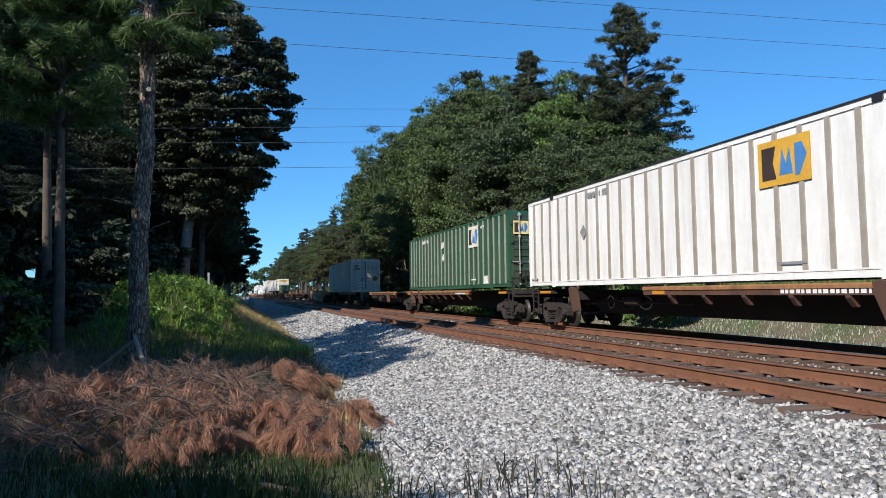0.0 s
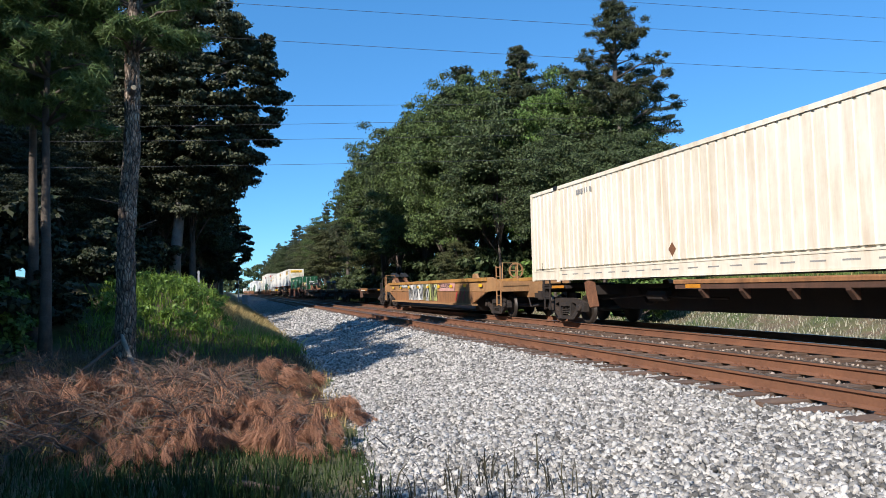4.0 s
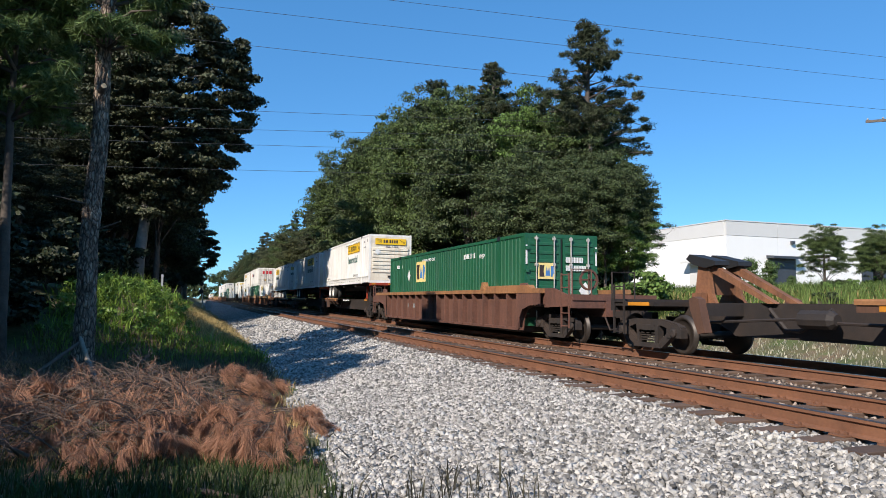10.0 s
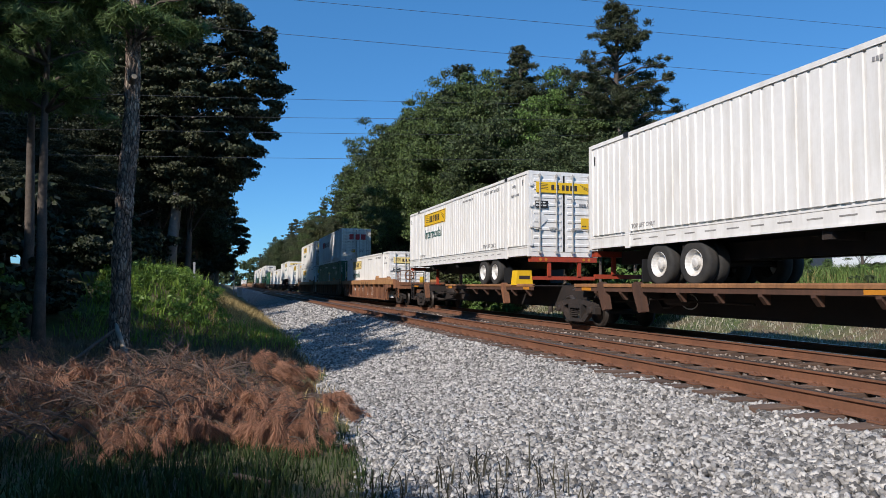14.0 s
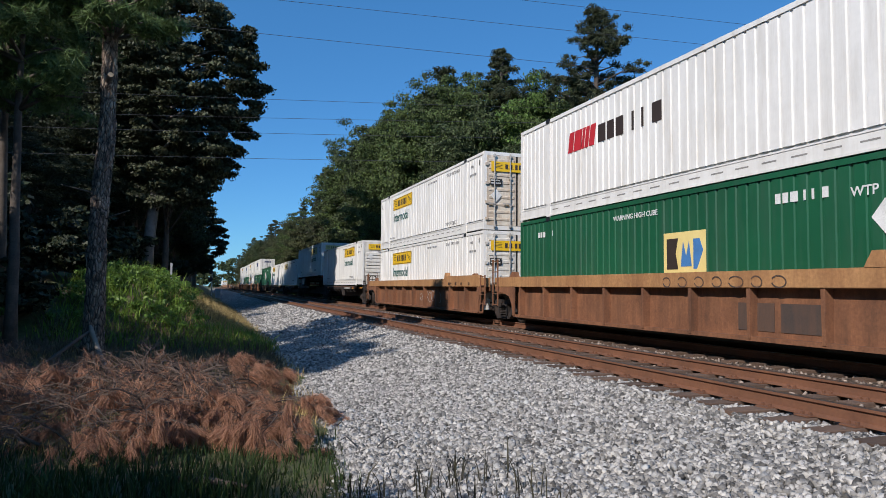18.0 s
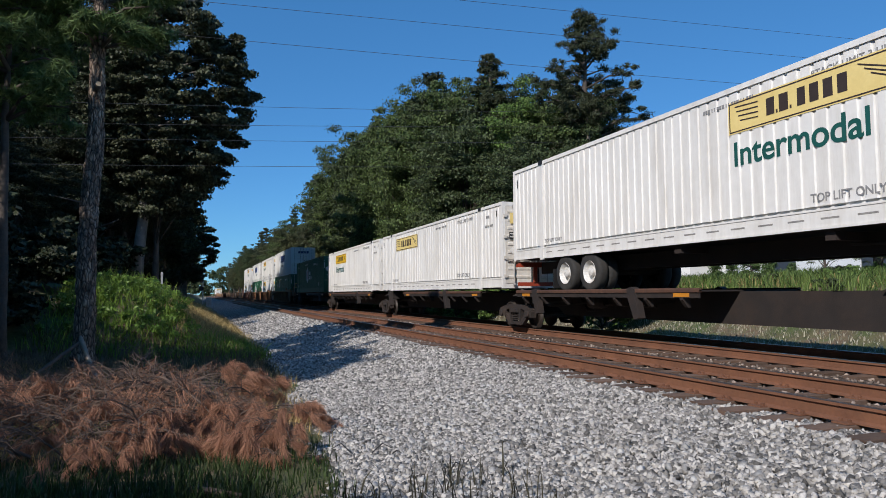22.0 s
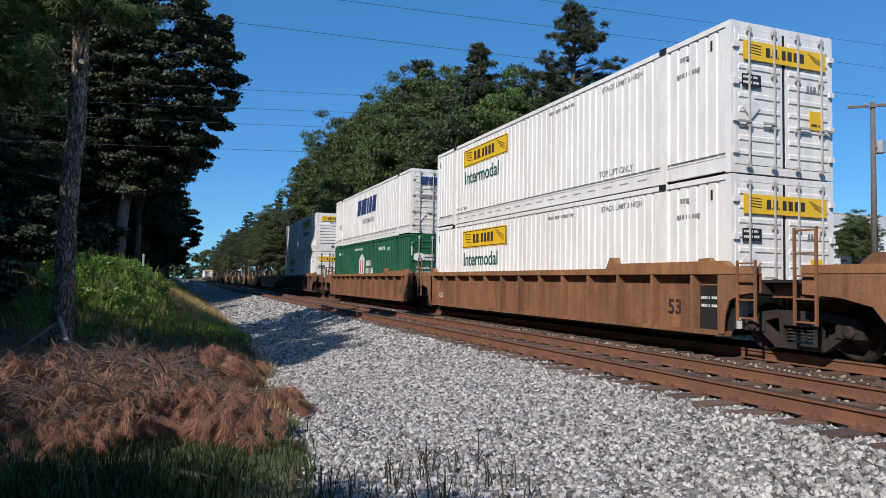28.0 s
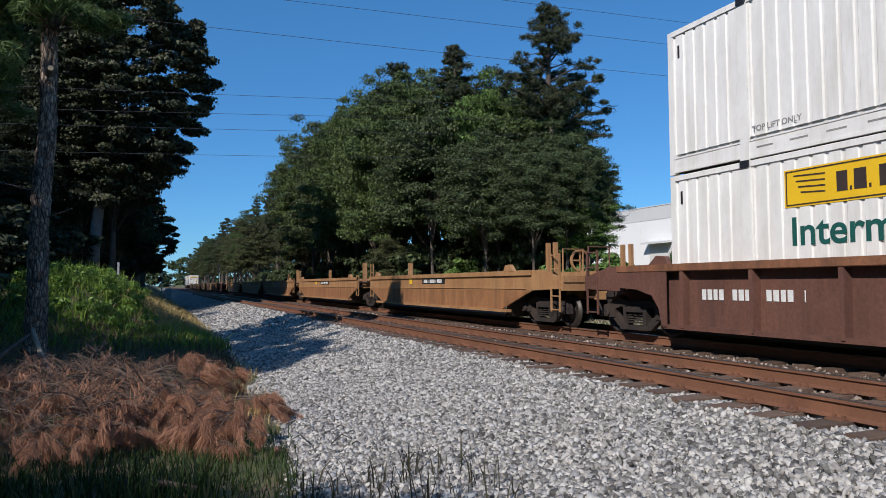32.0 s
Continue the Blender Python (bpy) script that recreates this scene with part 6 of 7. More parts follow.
for t in kinds + pines + [canopy, bush, dark_bush]:
    t.location.z = ground_z(t.location.x, t.location.y) - 0.15
rng = random.Random(5)
# the wood along the far side of the line
for i in range(58):
    y = 54 + i * 3.0 + i * i * 0.055 + rng.uniform(-1, 1)
    x = 18.2 + rng.uniform(-0.8, 1.2) + (i % 3) * 3.2
    k = rng.choice(kinds[:3] + pines[:1]) if i % 5 else pines[i % 2]
    put(k, x, y, rng.uniform(0.92, 1.1), rng.uniform(0, 6.3), rng.uniform(1.02, 1.16))
# the near clump that ends towards the field: x, y, kind, size, height factor
for x, y, k, s, sz in ((17.0, 60.0, 0, 1.0, 1.20), (16.4, 68.0, 1, 1.05, 1.18), (16.6, 76.0, 0, 1.05, 1.26), (17.0, 84.0, 1, 1.0, 1.12), (16.9, 51.0, 0, .95, 1.06), (19.3, 50.0, 1, 1.0, .98),
                       (17.6, 43.5, 4, .85, .98), (21.5, 46.0, 1, .95, .98), (18.4, 37.0, 4, .72, .74), (20.4, 39.0, 4, .86, .74), (20.9, 41.8, 3, .8, 1.10), (22.5, 36.5, 4, .74, .68),
                       (20.0, 34.0, 4, .62, .62), (21.6, 33.0, 4, .58, .58), (23.2, 33.6, 4, .52, .54), (22.9, 32.8, 3, .42, .40), (22.6, 40.0, 0, .9, .88), (24.6, 40.5, 0, .75, .72), (24.5, 49.0, 0, 1.0, .95), (26, 52, 2, .9, .9),
                       (18.7, 47.6, 0, .98, 1.12), (19.0, 54.5, 1, .98, 1.17), (17.6, 55.5, 0, .95, 1.22), (18.4, 63.5, 0, .95, 1.18), (16.0, 47, 2, .42, .40)):
    put((kinds + [canopy])[k], x, y, s, rng.uniform(0, 6.3), sz)
for i in range(44):
    y = 44 + i * 2.6
    put(dark_bush if i % 3 else bush, 15.6 + rng.uniform(0, 1.4) , y, rng.uniform(.6, 1.15), rng.uniform(0, 6.3))
tall = pine(31, 18.0, 4.8, 7.8, 58000, .15, at=(23.8, 38.2, ground_z(23.8, 38.2) - .1), label="tall pine rising above the broadleaf trees", tiers=27)
second = pine(32, 18.1, 3.2, 11.0, 30000, .15, at=(20.3, 45.7, ground_z(20.3, 45.7) - .1), label="slim pine with a rounded top above the wood", tiers=15)
pine(33, 16.8, 3.6, 9.0, 4200, at=(18.9, 50.5, ground_z(18.9, 50.5) - .1), label="sparse pine top with half-bare branches", tiers=10)
# field shrubs, saplings and small trees before the warehouse
for x, y, s in ((18.7, 28.3, .95), (20.5, 27.8, 1.0), (20.5, 25.0, .40), (24.5, 24.5, .36), (27, 23, .42), (30, 26, .45), (25, 20, .34), (33, 27, .5), (29, 30, .4), (36, 30.5, .45), (39, 30, .5), (22, 19, .3), (34, 23, .4), (38, 26, .7)):
    put(bush if s > .6 or int(x) % 2 else dark_bush, x, y, s * .8, rng.uniform(0, 6.3))
for x, y, s, sz in ((35.6, 30.9, .30, .28), (38.6, 29.6, .27, .27), (42.5, 33.0, .3, .24)):
    put(kinds[0], x, y, s, rng.uniform(0, 6.3), sz)
sapling = pine(61, 2.6, .75, .3, 2600, .2, "young_pine", "young bushy pine in the field", (30.5, 31.5, ground_z(30.5, 31.5)), NEEDLE_NEAR, tr=.012, tiers=9, group="young pines")
for x, y, s in ((31.9, 31.6, 1.0), (27.4, 31.0, .75), (29.0, 31.4, .7), (24.5, 28.5, .4), (33.4, 31.2, .6)):
    put(sapling, x, y, s * .62, rng.uniform(0, 6.3), s * .75)
sapling.scale = (.6, .6, .75)

# the wood on the near side, its shade put into the leaf colour
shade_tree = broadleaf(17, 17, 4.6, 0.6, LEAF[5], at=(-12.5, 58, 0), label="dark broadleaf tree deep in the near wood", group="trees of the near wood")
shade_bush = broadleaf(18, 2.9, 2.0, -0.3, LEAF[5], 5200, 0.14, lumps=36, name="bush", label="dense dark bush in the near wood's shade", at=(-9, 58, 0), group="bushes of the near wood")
for t in (shade_tree, shade_bush):
    t.location.z = ground_z(t.location.x, t.location.y) - 0.15
gz = ground_z(-3.9, 50.0) - .2
spreading_oak(41, ((7.2 - gz, 1.6), (8.5 - gz, 2.9), (9.6 - gz, 3.9), (11.5 - gz, 4.9), (13.5 - gz, 5.5), (15.7 - gz, 6.2), (18.0 - gz, 5.7), (19.4 - gz, 4.9), (20.8 - gz, 3.2), (22.4 - gz, 1.0)), LEAF[4], 210000, 0.125, 520, (2.1, 0), "huge dark oak leaning over the railway cutting", (-3.9, 50.0, gz))
spreading_oak(43, ((2.0, 1.6), (4.0, 2.9), (6.5, 3.6), (8.5, 3.0), (10.4, .8)), LEAF[4], 52000, 0.15, 150, (.4, 0), "rounded dark oak overhanging the line beyond the huge one", (-1.3, 84.0, ground_z(-1.3, 84.0) - .2), .3)
broadleaf(42, 11.5, 3.5, 2.6, LEAF[4], 42000, 0.135, BARK, 90, name="oak_tree", label="younger dark oak under the huge one", at=(-2.7, 51.5, ground_z(-2.7, 51.5) - .2), rough=.2)
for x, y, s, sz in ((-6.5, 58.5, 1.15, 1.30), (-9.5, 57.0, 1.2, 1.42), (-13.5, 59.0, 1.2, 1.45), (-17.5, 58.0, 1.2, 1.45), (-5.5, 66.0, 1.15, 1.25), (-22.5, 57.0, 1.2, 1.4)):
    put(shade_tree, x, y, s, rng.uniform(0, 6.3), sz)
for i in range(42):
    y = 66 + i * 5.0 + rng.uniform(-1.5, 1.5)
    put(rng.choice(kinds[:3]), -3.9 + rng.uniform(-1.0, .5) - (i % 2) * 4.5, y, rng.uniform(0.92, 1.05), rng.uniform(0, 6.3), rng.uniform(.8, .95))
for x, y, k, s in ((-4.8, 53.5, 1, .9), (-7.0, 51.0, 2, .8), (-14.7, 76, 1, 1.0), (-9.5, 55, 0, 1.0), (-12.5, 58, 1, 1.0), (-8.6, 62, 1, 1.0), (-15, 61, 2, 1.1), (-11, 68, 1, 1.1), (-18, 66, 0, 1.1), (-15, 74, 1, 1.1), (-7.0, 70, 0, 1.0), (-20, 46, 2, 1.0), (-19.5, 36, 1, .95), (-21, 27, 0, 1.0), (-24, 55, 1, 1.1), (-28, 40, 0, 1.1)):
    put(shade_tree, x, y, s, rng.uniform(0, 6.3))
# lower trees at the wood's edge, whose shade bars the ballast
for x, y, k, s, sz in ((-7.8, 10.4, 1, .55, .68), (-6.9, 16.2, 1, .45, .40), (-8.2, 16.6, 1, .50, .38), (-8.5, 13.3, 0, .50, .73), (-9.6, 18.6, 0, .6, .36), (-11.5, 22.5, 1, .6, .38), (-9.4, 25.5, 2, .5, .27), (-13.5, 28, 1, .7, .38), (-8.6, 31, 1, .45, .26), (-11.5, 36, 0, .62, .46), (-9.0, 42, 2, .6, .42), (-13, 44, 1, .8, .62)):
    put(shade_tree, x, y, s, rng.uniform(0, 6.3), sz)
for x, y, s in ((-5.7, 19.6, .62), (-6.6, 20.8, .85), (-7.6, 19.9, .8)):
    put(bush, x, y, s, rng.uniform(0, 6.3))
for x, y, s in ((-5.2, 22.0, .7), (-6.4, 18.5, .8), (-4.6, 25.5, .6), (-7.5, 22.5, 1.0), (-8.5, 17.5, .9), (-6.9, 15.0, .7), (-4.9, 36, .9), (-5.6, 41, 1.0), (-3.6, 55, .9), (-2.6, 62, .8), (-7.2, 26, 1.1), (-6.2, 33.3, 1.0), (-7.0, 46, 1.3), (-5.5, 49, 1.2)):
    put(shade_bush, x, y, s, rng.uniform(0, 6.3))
for i in range(30):        # thicket behind the high canopy near the field
    put(dark_bush, rng.uniform(22.0, 25.5), 37.5 + (i % 15) * .95 + rng.uniform(-.4, .4), rng.uniform(1.1, 1.6), rng.uniform(0, 6.3), rng.uniform(1.3, 2.0))
for x, y, s in ((15.9, 41.5, .7), (16.8, 42.6, .8), (17.3, 40.6, .6), (18.6, 41.8, .9), (16.0, 43.4, .8), (19.6, 42.6, 1.0)):
    put(bush, x, y, s, rng.uniform(0, 6.3))
for i in range(34):        # undergrowth that closes both woods to the ground
    put(dark_bush, rng.uniform(17.4, 20.5), 45 + i * 2.5, rng.uniform(1.1, 1.75), rng.uniform(0, 6.3))
for x, y, s in ((-11, 60, 1.5), (-13, 62, 1.6), (-16, 66, 1.7), (-19, 70, 1.7), (-22, 62, 1.8), (-9, 58, 1.4), (-17, 60, 1.6), (-6, 57, 1.4), (-20, 55, 1.7), (-15, 52, 1.5), (-12, 48, 1.3)):
    put(shade_bush, x, y, s, rng.uniform(0, 6.3))
near_pine = pine(51, 11.8, 2.3, 8.4, 36000, 0.19, slim=.12, at=(-2.60, 18.8, ground_z(-2.60, 18.8) - .15), label="mature pine with a flaking grey trunk at the wood's edge", mat=NEEDLE_NEAR, lean=(0.28, 0.16), tr=0.0140, tiers=7)


def platy_trunk(h, r, lean):
    """A trunk of broken bark plates with a flared, rooted foot."""
    s, n, m = Shape(), 40, 150
    for i in range(m + 1):
        k = i / m
        z = h * k
        rr = r * (1 - 0.42 * k) + 0.16 * math.exp(-z / 0.28)
        for j in range(n):
            a = j * math.tau / n
            c, d = math.cos(a), math.sin(a)
            root = 0.10 * math.exp(-z / 0.30) * max(0.0, math.cos(2.5 * a + 0.8)) ** 2
            plate = noise.cell(Vector((c * 2.6 + 7, d * 2.6, z * 3.4 + 0.4 * noise.noise(Vector((c * 3, d * 3, z * 2)))))) * 0.022 + 0.02 * noise.noise(Vector((c * 5, d * 5, z * 5)))
            q = rr + root + plate
            s.v.append((lean[0] * k + 0.03 * math.sin(z * 1.3) + q * c, lean[1] * k + q * d, z))
    s.f = [(i * n + j, i * n + (j + 1) % n, (i + 1) * n + (j + 1) % n, (i + 1) * n + j) for i in range(m) for j in range(n)]
    return s.mesh("trunk", PINE_BARK, False)


def stub(parent, p, q, r):
    b = part("stub", smooth(Shape().tube([p, Vector(p).lerp(Vector(q), .6), q], [r, r * .8, r * .62], 8).mesh("stub", BARK)), None, parent, "broken branch stub")
    part("cut_end", Shape().tube([q, Vector(q) + (Vector(q) - Vector(p)) * .04], r * .6, 10), CUTWOOD, b, "pale cut end")


for ob in near_pine.children:
    if ob.name.startswith("trunk"):
        ob.name = "branch_tier"
        part("trunk", platy_trunk(11.0, 0.245, (0.27, 0.15)), None, near_pine, "grey-brown trunk of flaking bark plates with a flared foot")
stub(near_pine, (.16, .05, 7.15), (.27, -.36, 7.24), .105)
stub(near_pine, (.02, 0, 3.6), (.75, -.2, 3.9), .022)
stub(near_pine, (.05, 0, 4.3), (-.7, -.3, 4.45), .02)
for x, y, s, sd in ((-6.9, 18.2, .85, 52), (-4.45, 19.3, .80, 54), (-5.3, 21.6, .84, 55)):
    pine(sd, 13.0 * s, 2.2, 6.4, 26000, 0.19, slim=.12, at=(x, y, ground_z(x, y) - .15), label="slender pine in the shade of the wood", mat=NEEDLE_NEAR, tr=0.0145, tiers=8)
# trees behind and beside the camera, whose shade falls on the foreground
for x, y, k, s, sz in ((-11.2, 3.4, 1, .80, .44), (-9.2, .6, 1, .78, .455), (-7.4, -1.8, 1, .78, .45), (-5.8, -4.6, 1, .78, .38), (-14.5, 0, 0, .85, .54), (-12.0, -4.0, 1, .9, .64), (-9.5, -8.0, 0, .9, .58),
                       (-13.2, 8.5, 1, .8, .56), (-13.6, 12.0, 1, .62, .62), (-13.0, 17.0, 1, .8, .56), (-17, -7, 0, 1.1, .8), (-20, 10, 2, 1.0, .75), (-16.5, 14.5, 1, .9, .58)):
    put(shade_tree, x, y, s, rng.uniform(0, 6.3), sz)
# woods that close the line far away
frng = np.random.default_rng(77)
far = np.stack([frng.uniform(-140, 220, 620), frng.uniform(760, 860, 620), frng.uniform(0, 29, 620)], 1)
thing("far_woods", "distant dark woods closing the end of the line", "woods", kind="stuff", me=quads(leaves(frng, far, frng.uniform(3, 7, 620), 30000, 1.6), LEAF[1], "far_woods"))
# ---- ballast stones, brush, grass ----
def stones(rng, xs, ys, zs, size):
    """Loose angular stones as one array of faces; eight corners each."""
    n = len(xs)
    cube = np.array([[-1, -1, -1], [1, -1, -1], [1, 1, -1], [-1, 1, -1], [-1, -1, 1], [1, -1, 1], [1, 1, 1], [-1, 1, 1]], float)
    v = cube[None] * rng.uniform(0.45, 1.05, (n, 8, 3))
    v *= (size * np.array([1.0, 0.8, 0.62]) * rng.uniform(0.75, 1.2, (n, 3)))[:, None, :] if np.ndim(size) == 0 else (size[:, None] * np.array([1.0, 0.8, 0.62]) * rng.uniform(0.75, 1.2, (n, 3)))[:, None, :]
    q = unit(rng.normal(size=(n, 4)))
    w, x, y, z = q.T
    m = np.stack([1 - 2 * (y * y + z * z), 2 * (x * y - z * w), 2 * (x * z + y * w), 2 * (x * y + z * w), 1 - 2 * (x * x + z * z), 2 * (y * z - x * w), 2 * (x * z - y * w), 2 * (y * z + x * w), 1 - 2 * (x * x + y * y)], 1).reshape(n, 3, 3)
    v = np.einsum("nij,nkj->nki", m, v) + np.stack([xs, ys, zs], 1)[:, None]
    return v


FACES = np.array([[0, 3, 2, 1], [4, 5, 6, 7], [0, 1, 5, 4], [1, 2, 6, 5], [2, 3, 7, 6], [3, 0, 4, 7]])


def stone_mesh(v, mat, name):
    n = len(v)
    me = bpy.data.meshes.new(name)
    me.vertices.add(n * 8)
    me.vertices.foreach_set("co", v.astype(np.float32).ravel())
    idx = (FACES[None] + (np.arange(n) * 8)[:, None, None]).astype(np.int32).ravel()
    me.loops.add(n * 24)
    me.loops.foreach_set("vertex_index", idx)
    me.polygons.add(n * 6)
    me.polygons.foreach_set("loop_start", np.arange(0, n * 24, 4, dtype=np.int32))
    me.update(calc_edges=True)
    me.materials.append(mat)
    return me


def scatter_bed(rng, n, y0, y1, x1, size):
    ys = rng.uniform(y0, y1, n)
    tx = np.array([toe(float(y)) for y in np.round(ys, 1)])
    xs = tx - 0.25 + rng.random(n) * (x1 - tx + 0.25)
    thin = rng.random(n) < np.clip((xs - tx + 0.25) / 0.5, 0.1, 1)
    xs, ys = xs[thin], ys[thin]
    zs = np.array([bed_z(float(x), float(y)) for x, y in zip(xs, ys)])
    return stones(rng, xs, ys, zs + size * rng.uniform(0.1, 0.75, len(xs)), size * rng.uniform(0.65, 1.35, len(xs)))


nrng = np.random.default_rng(71)
part("ballast_stones", stone_mesh(np.concatenate([scatter_bed(nrng, 42000, 3.2, 13, T1 - 1.36, 0.034), scatter_bed(nrng, 24000, 13, 27, T1 - 1.36, 0.039), scatter_bed(nrng, 10000, 27, 60, T1 - 1.36, 0.07)]), STONE, "ballast_stones"), None, bed, "loose angular granite stones")["kind"] = "stuff"
n = 6500
xs, ys = nrng.uniform(T1 - 1.45, T1 - .84, n), 3.5 + 38 * nrng.random(n) ** 1.5
part("ballast_stones", stone_mesh(stones(nrng, xs, ys, np.full(n, -0.237), 0.034 * nrng.uniform(.7, 1.3, n)), STONE, "ballast_stones"), None, bed, "pale stones packed between the tie ends")["kind"] = "stuff"
n = 7000
xs, ys = nrng.uniform(T1 - .7, T2 + 1.2, n), 2 + 40 * nrng.random(n) ** 1.3
part("ballast_stones", stone_mesh(stones(nrng, xs, ys, np.full(n, -0.235), 0.036 * nrng.uniform(.7, 1.3, n)), STONE_FOUL, "ballast_stones"), None, bed, "stones lying between the ties")["kind"] = "stuff"
pieces = [stone_mesh(stones(nrng, np.zeros(1), np.zeros(1), np.zeros(1), 0.048), STONE_PART, "stone") for k in range(6)]
for i in range(280):
    y = nrng.uniform(4.5, 11)
    x = toe(y) + 0.1 + nrng.random() * (4.6 - toe(y))
    o = part("stone", pieces[i % 6], None, bed, at=(x, y, bed_z(x, y) + 0.035))
    o.rotation_euler = tuple(nrng.uniform(0, 6, 3))
    o.scale = (nrng.uniform(.7, 1.15),) * 3


def blades(rng, n, area, h, w, bend=0.35, zf=ground_z, keep=None):
    """Grass blades: narrow bent strips of two quads."""
    x0, x1, y0, y1 = area
    xs, ys = rng.uniform(x0, x1, n), rng.uniform(y0, y1, n)
    if keep is not None:
        k = np.array([keep(float(a), float(b), float(c)) for a, b, c in zip(xs, ys, rng.random(n))])
        xs, ys = xs[k], ys[k]
    n = len(xs)
    zs = np.array([zf(float(a), float(b)) for a, b in zip(xs, ys)]) - 0.02
    p = np.stack([xs, ys, zs], 1)
    a = rng.uniform(0, math.tau, n)
    d = np.stack([np.cos(a), np.sin(a), np.zeros(n)], 1)
    s = np.stack([-np.sin(a + rng.normal(0, .6, n)), np.cos(a), np.zeros(n)], 1)
    hh = h * rng.uniform(0.45, 1.2, n)
    bb = (bend * hh * rng.uniform(0.2, 1.5, n))[:, None]
    up = np.array([0, 0, 1.0])
    w = w * rng.uniform(.6, 1.3, n)[:, None]
    m = p + d * bb * 0.35 + up * (hh * 0.6)[:, None]
    t = p + d * bb + up * (hh * (1 - 0.12 * bend))[:, None]
    q1 = np.stack([p - s * w, p + s * w, m + s * w * 0.8, m - s * w * 0.8], 1)
    q2 = np.stack([m - s * w * 0.8, m + s * w * 0.8, t + s * w * 0.12, t - s * w * 0.12], 1)
    return np.concatenate([q1, q2])


def growth(name, label, category, quadsarr, mat):
    return thing(name, label, category, kind="stuff", me=quads(quadsarr, mat, name))


off_bed = lambda x, y, r: x < toe(y) - 0.05 + 0.25 * r
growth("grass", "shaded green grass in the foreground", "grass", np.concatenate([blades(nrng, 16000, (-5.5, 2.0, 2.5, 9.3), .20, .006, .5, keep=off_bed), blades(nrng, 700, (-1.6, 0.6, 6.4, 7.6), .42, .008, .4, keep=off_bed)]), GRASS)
growth("grass", "sparse grass among the dead brush", "grass", blades(nrng, 5200, (-6.0, 2.2, 9.0, 20), .28, .007, .5, keep=off_bed), STRAW)
def patch(x, y):
    return noise.noise(Vector((x * 0.9, y * 0.6, 4.0)))


def green_bank(x, y, r):
    """Weeds hold the near foot and the crest, straw the slope above the stones."""
    return off_bed(x, y, r) and x > -4.6 + r and (x < toe(y) - 3.0 + 1.2 * patch(x, y) + .4 * r or y < 23.5 + 1.6 * patch(x, y) + r)


growth("weeds", "tall bright green weeds on the cutting's bank", "weeds", np.concatenate([
    blades(nrng, 12000, (-4.6, 2.2, 21.0, 40), .42, .016, .7, keep=green_bank),
    blades(nrng, 1500, (-4.2, .4, 22.5, 36), .85, .014, .3, keep=lambda x, y, r: green_bank(x, y, r) and patch(x * 2, y * 2) > .12)]), WEED)
spots = np.array([(x, y, ground_z(x, y) + h) for x, y, h in ((float(nrng.uniform(-4.2, .2)), float(nrng.uniform(22.3, 34)), float(nrng.uniform(.05, .55))) for i in range(300)) if green_bank(x, y, .3)])
growth("weeds", "leafy green weeds in clumps on the bank", "weeds", leaves(nrng, spots, nrng.uniform(.12, .32, len(spots)), 15000, .065, .7), WEED_LEAF)
growth("dry_grass", "dry straw-coloured grass on the bank's slope", "grass", blades(nrng, 22000, (-2.4, 2.2, 22, 62), .34, .012, .8, keep=lambda x, y, r: off_bed(x, y, r) and x > toe(y) - 3.6 and (not green_bank(x, y, r) or r < .18)), STRAW)
growth("grass", "brown withered grass at the bank's shaded foot", "grass", blades(nrng, 5000, (-4.5, 1.9, 16.5, 22.5), .34, .009, .6, keep=off_bed), DEADGRASS)
growth("reeds", "dark dry grass stalks at the ballast's edge", "grass", blades(nrng, 150, (1.1, 2.9, 4.9, 6.6), .40, .008, .45, zf=lambda x, y: bed_z(x, y)), REED)
field = lambda x, y, r: x > 19.2 + 1.2 * r
growth("field_grass", "tall mixed grass on the bank behind the tracks", "grass", blades(nrng, 46000, (17, 42, 5, 48), .75, .018, .5, keep=lambda x, y, r: field(x, y, r) and patch(x * .35, y * .35) + .7 * r > -.05), FIELD_GREEN)
growth("field_grass", "dry seed-headed grass on the bank behind the tracks", "grass", blades(nrng, 5500, (16.9, 30, 5, 60), .6, .016, .5, keep=lambda x, y, r: x > 18.9 + r), STRAW)


growth("dry_grass", "low dry grass at the far edge of the ballast", "grass", blades(nrng, 17000, (15.0, 19.6, 6, 60), .20, .015, .7, keep=lambda x, y, r: x > 15.6 + .8 * r), DRYLOW)


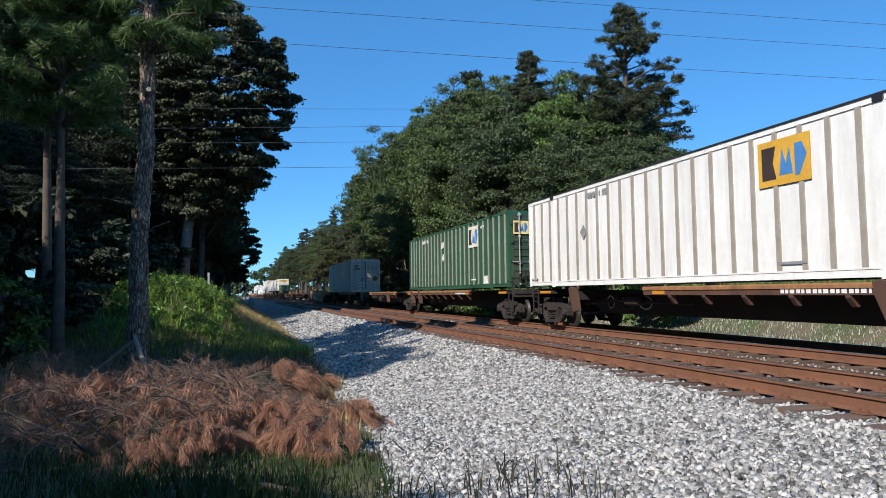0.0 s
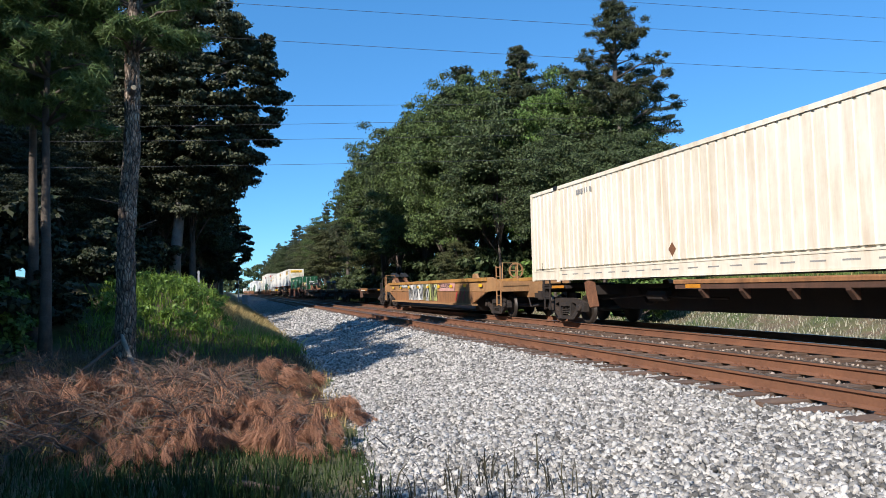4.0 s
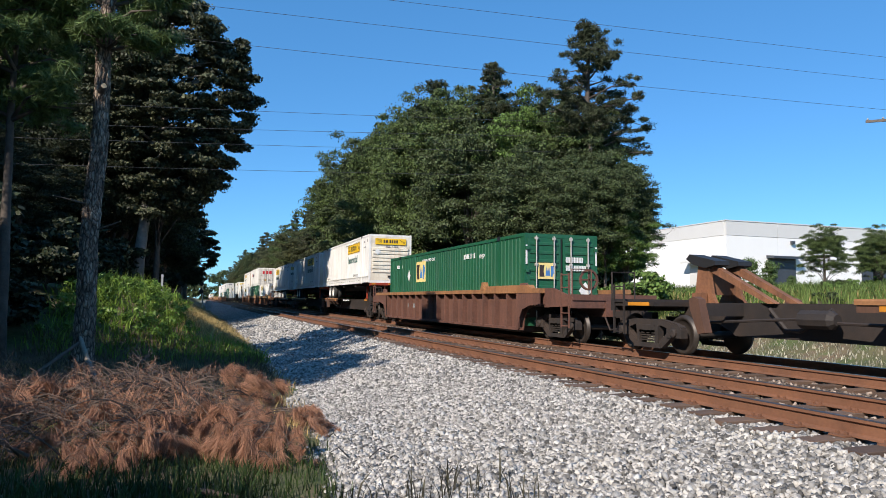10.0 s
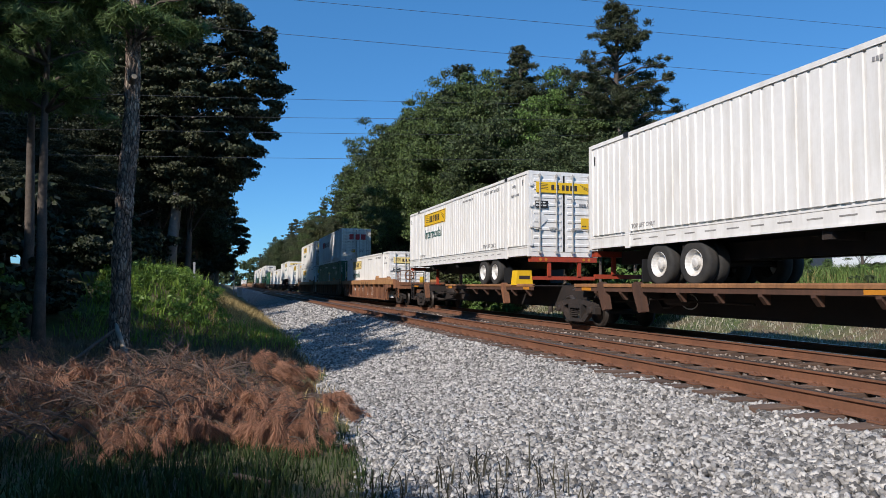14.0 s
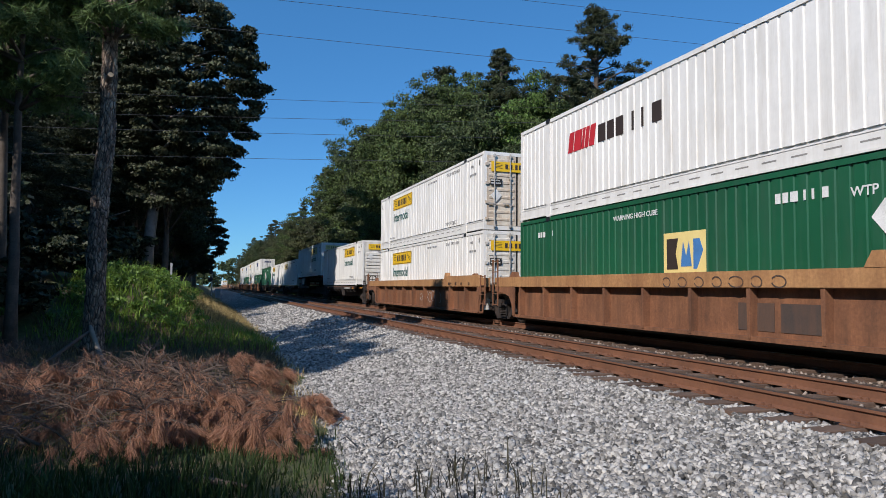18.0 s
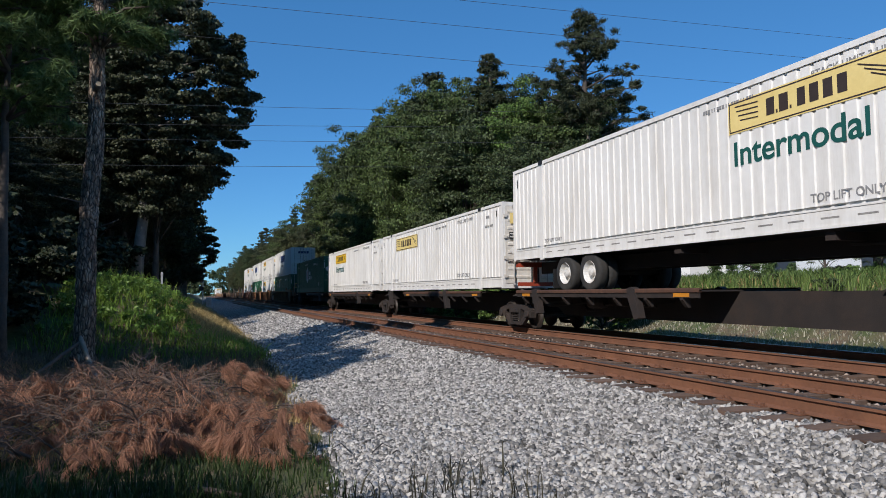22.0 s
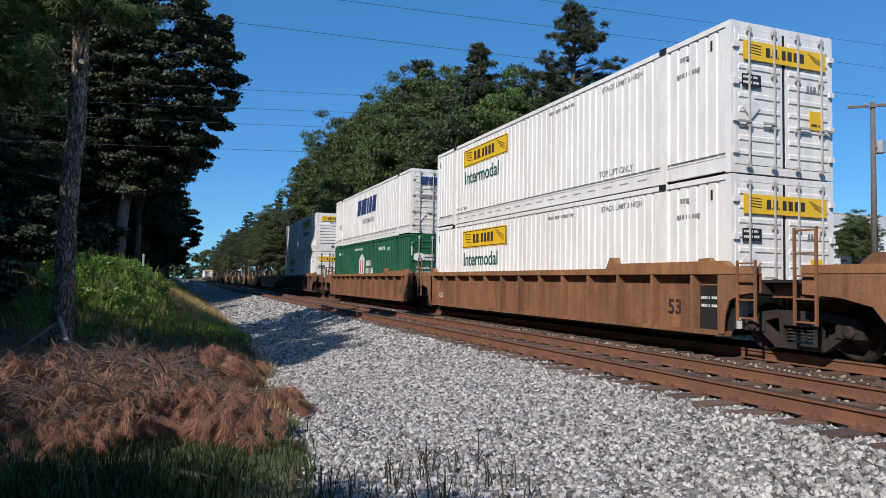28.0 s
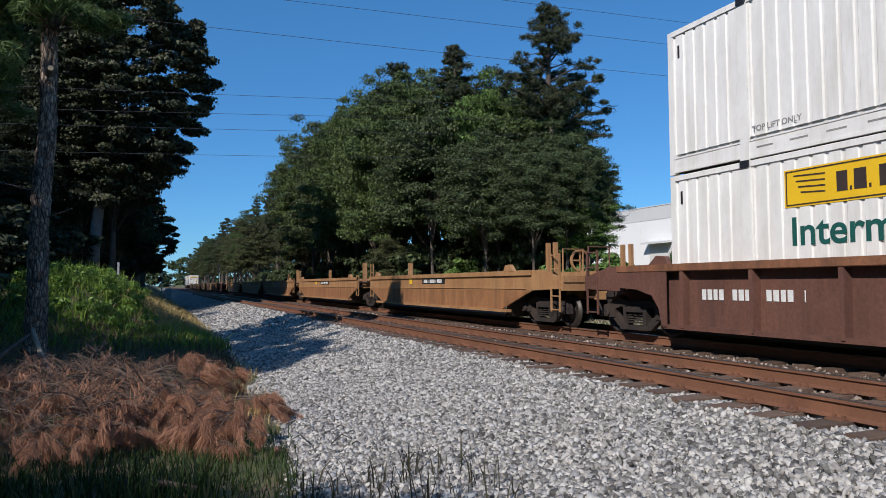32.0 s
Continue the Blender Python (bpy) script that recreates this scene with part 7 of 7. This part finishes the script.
# ---- dead pine brush ----
def dead_branch(seed, length, needles, arch, label):
    pr = random.Random(seed)
    rng = np.random.default_rng(seed)
    s, tufts = Shape(), []
    pts = [Vector((length * k / 6, pr.gauss(0, .05) + .12 * math.sin(k), arch * math.sin(math.pi * (k / 6) * .9) + .04)) for k in range(7)]
    s.tube(pts, [.022 * (1 - k / 8) for k in range(7)], 5)
    for i in range(16):
        k = pr.uniform(.15, 1.0)
        p = pts[min(5, int(k * 6))].lerp(pts[min(6, int(k * 6) + 1)], (k * 6) % 1)
        a = pr.choice((-1, 1)) * pr.uniform(.4, 1.2)
        ln = pr.uniform(.25, .75) * (1.2 - .5 * k)
        q = p + Vector((math.cos(a) * ln, math.sin(a) * ln, pr.uniform(-.05, .28)))
        m = p.lerp(q, .5) + Vector((0, 0, .06))
        s.tube([p, m, q], [.008, .006, .003], 4)
        for j in range(2):
            e = p.lerp(q, pr.uniform(.4, .9))
            s.tube([e, e + Vector((pr.gauss(0, .12), pr.gauss(0, .12), pr.uniform(-.02, .14)))], [.0045, .002], 4)
        tufts += [q, p.lerp(q, .7)]
    b = thing("dead_branch", label, "branch", (0, 0, 0), "pile of dead pine brush")
    part("stem", s, DEADTWIG, b)
    if needles:
        c = np.array([tuple(t) for t in tufts])[rng.permutation(len(tufts))[:15]]
        n = needles
        i = rng.integers(0, len(c), n)
        hang = unit(np.stack([rng.normal(.3, .5, len(c)), rng.normal(0, .5, len(c)), rng.uniform(-1.3, -.5, len(c))], 1))
        p = c[i] + rng.normal(0, .035, (n, 3)) + hang[i] * rng.uniform(0, .16, n)[:, None]
        d = unit(hang[i] + rng.normal(0, .20, (n, 3)))
        ln = rng.uniform(.10, .26, n)[:, None]
        sd = unit(np.cross(d, rng.normal(size=(n, 3)))) * .0034
        e = p + d * ln
        part("needles", quads(np.stack([p - sd, p + sd, e + sd * .6, e - sd * .6], 1), DEAD, "needles"), None, b, "drooping orange-brown dead needles")
    return b


brush = [dead_branch(81 + k, l, nd, ar, lb) for k, (l, nd, ar, lb) in enumerate(((1.9, 2600, .45, "dead pine branch with orange-brown needles"), (1.5, 2400, .30, "dead pine branch with orange-brown needles"), (2.2, 2900, .55, "dead pine branch with orange-brown needles"),
         (1.9, 0, .5, "bare grey dead branch in the brush pile"), (2.5, 200, .6, "bare grey dead branch in the brush pile"), (1.6, 3000, .25, "dead pine bough thick with brown needles")))]
br = random.Random(9)


def lay(b, x, y, turn, s=1.0, up=0.0, tilt=0.0):
    c = copy_thing(b, pose(x, y, ground_z(x, y) + up, 0, tilt, turn))
    c.scale = (s, s, s)
    return c


for i, b in enumerate(brush):
    b.location = (-3.2 + i * .6, 11.0 + .7 * (i % 3), ground_z(-3.2 + i * .6, 11.0 + .7 * (i % 3)) + .05)
    b.rotation_euler = (0, 0, 1.3 * i)
for i in range(84):
    y = br.uniform(8.9, 13.6)
    x = br.uniform(-4.6, .55 + .05 * (y - 9))
    a = br.uniform(0, 360)
    if x + 1.7 * math.cos(radians(a)) > 1.5:
        a = 180 - a
    lay(brush[br.choice((3, 4)) if br.random() < (.84 if x < -1.0 else .60) or y > 12.5 else br.choice((0, 1, 2, 5))], x, y, a, br.uniform(.5, .95), br.uniform(0, .14), br.uniform(-10, 6))
for i in range(25):        # the thick heap whose boughs droop towards the stones
    x, y = br.uniform(-.5, 1.05), br.uniform(9.3, 11.3)
    lay(brush[br.choice((0, 1, 2, 5))], x, y, br.uniform(-125, -15), br.uniform(.5, .72), br.uniform(.02, .28), br.uniform(0, 18))
for i in range(34):        # grey bare tangle behind it
    lay(brush[3], br.uniform(-1.6, .9), br.uniform(9.8, 13.6), br.uniform(60, 300), br.uniform(.5, .9), br.uniform(.02, .24), br.uniform(-16, 10))

thing("broken_limb", "pale broken limb leaning against a pine's foot", "branch", (0, 0, 0), me=smooth(Shape().tube([(-2.54, 18.2, .16), (-2.46, 17.9, .04), (-2.25, 17.3, -.30), (-1.98, 16.5, -.62), (-1.65, 15.0, -.70), (-1.25, 13.4, -.72)], [.035, .058, .055, .05, .038, .025], 8).mesh("broken_limb", LIMB_PALE)))
thing("broken_limb", "bent dead limb propped at a pine's foot", "branch", (0, 0, 0), me=smooth(Shape().tube([(-2.5, 17.95, .06), (-2.8, 17.5, -.2), (-3.2, 17.0, -.55), (-3.6, 16.6, -.78)], [.035, .05, .04, .03], 6).mesh("broken_limb", DEADTWIG)))
thing("fallen_branch", "dark fallen branch lying on the shaded grass", "branch", (0, 0, 0), me=smooth(Shape().tube([(-.2, 7.5, -.80), (.15, 7.15, -.76), (.5, 6.95, -.80)], [.03, .035, .02], 6).mesh("fallen_branch", DEADTWIG)))
for i in range(9):         # dark curled twigs on the stones
    y = br.uniform(6.3, 11.5)
    x = toe(y) + br.uniform(.1, 1.1)
    a, l = br.uniform(0, 6.3), br.uniform(.12, .3)
    z = bed_z(x, y) + .05
    thing("twig", "dark curled twig lying on pale ballast", "twig", (0, 0, 0), "twigs on the ballast", me=Shape().tube([(x, y, z), (x + l * .5 * math.cos(a), y + l * .5 * math.sin(a), z + l * .35), (x + l * math.cos(a), y + l * math.sin(a), z + .02)], [.009, .008, .004], 5).mesh("twig", DARK))


# railway signals far along the line
def signal(x, y, top, label, lit=False):
    g = thing("railway_signal", label, "railway signal", (x, y, -0.8))
    part("mast", Shape().lathe([(0, .09), (top + .8, .07)], "z", 10), GREYBOX, g)
    for z in (top - .1, top - 1.3):
        h = part("signal_head", Shape().lathe([(-.06, .36), (0, .38), (.05, .36)], "y", 16), DARK, g, "black round signal head", (-.25, -.2, z + .8))
        if lit and z > top - 1:
            part("lens", Shape().lathe([(-.075, .10), (-.062, .11)], "y", 12), SIGNAL_RED, h, "glowing red signal lens")
        part("hood", Shape().lathe([(-.28, .13), (-.06, .13)], "y", 10), DARK, h)
    part("case", Shape().box(-.4, .4, -.3, .3, 0, 1.5), GREYBOX, g, at=(.9, .3, 0))


thing("marker_post", "thin pale marker post on the weedy bank", "post", (-1.35, 31.0, ground_z(-1.35, 31.0) - .1), me=Shape().box(-.04, .04, -.02, .02, 0, 1.25).box(-.045, .045, -.024, .024, 1.12, 1.2).mesh("marker_post", GREYBOX))
signal(1.0, 112, 3.4, "dark trackside signal at the edge of the wood showing red", True)
signal(14.6, 176, 5.8, "trackside signal mast beyond the train")

motions()
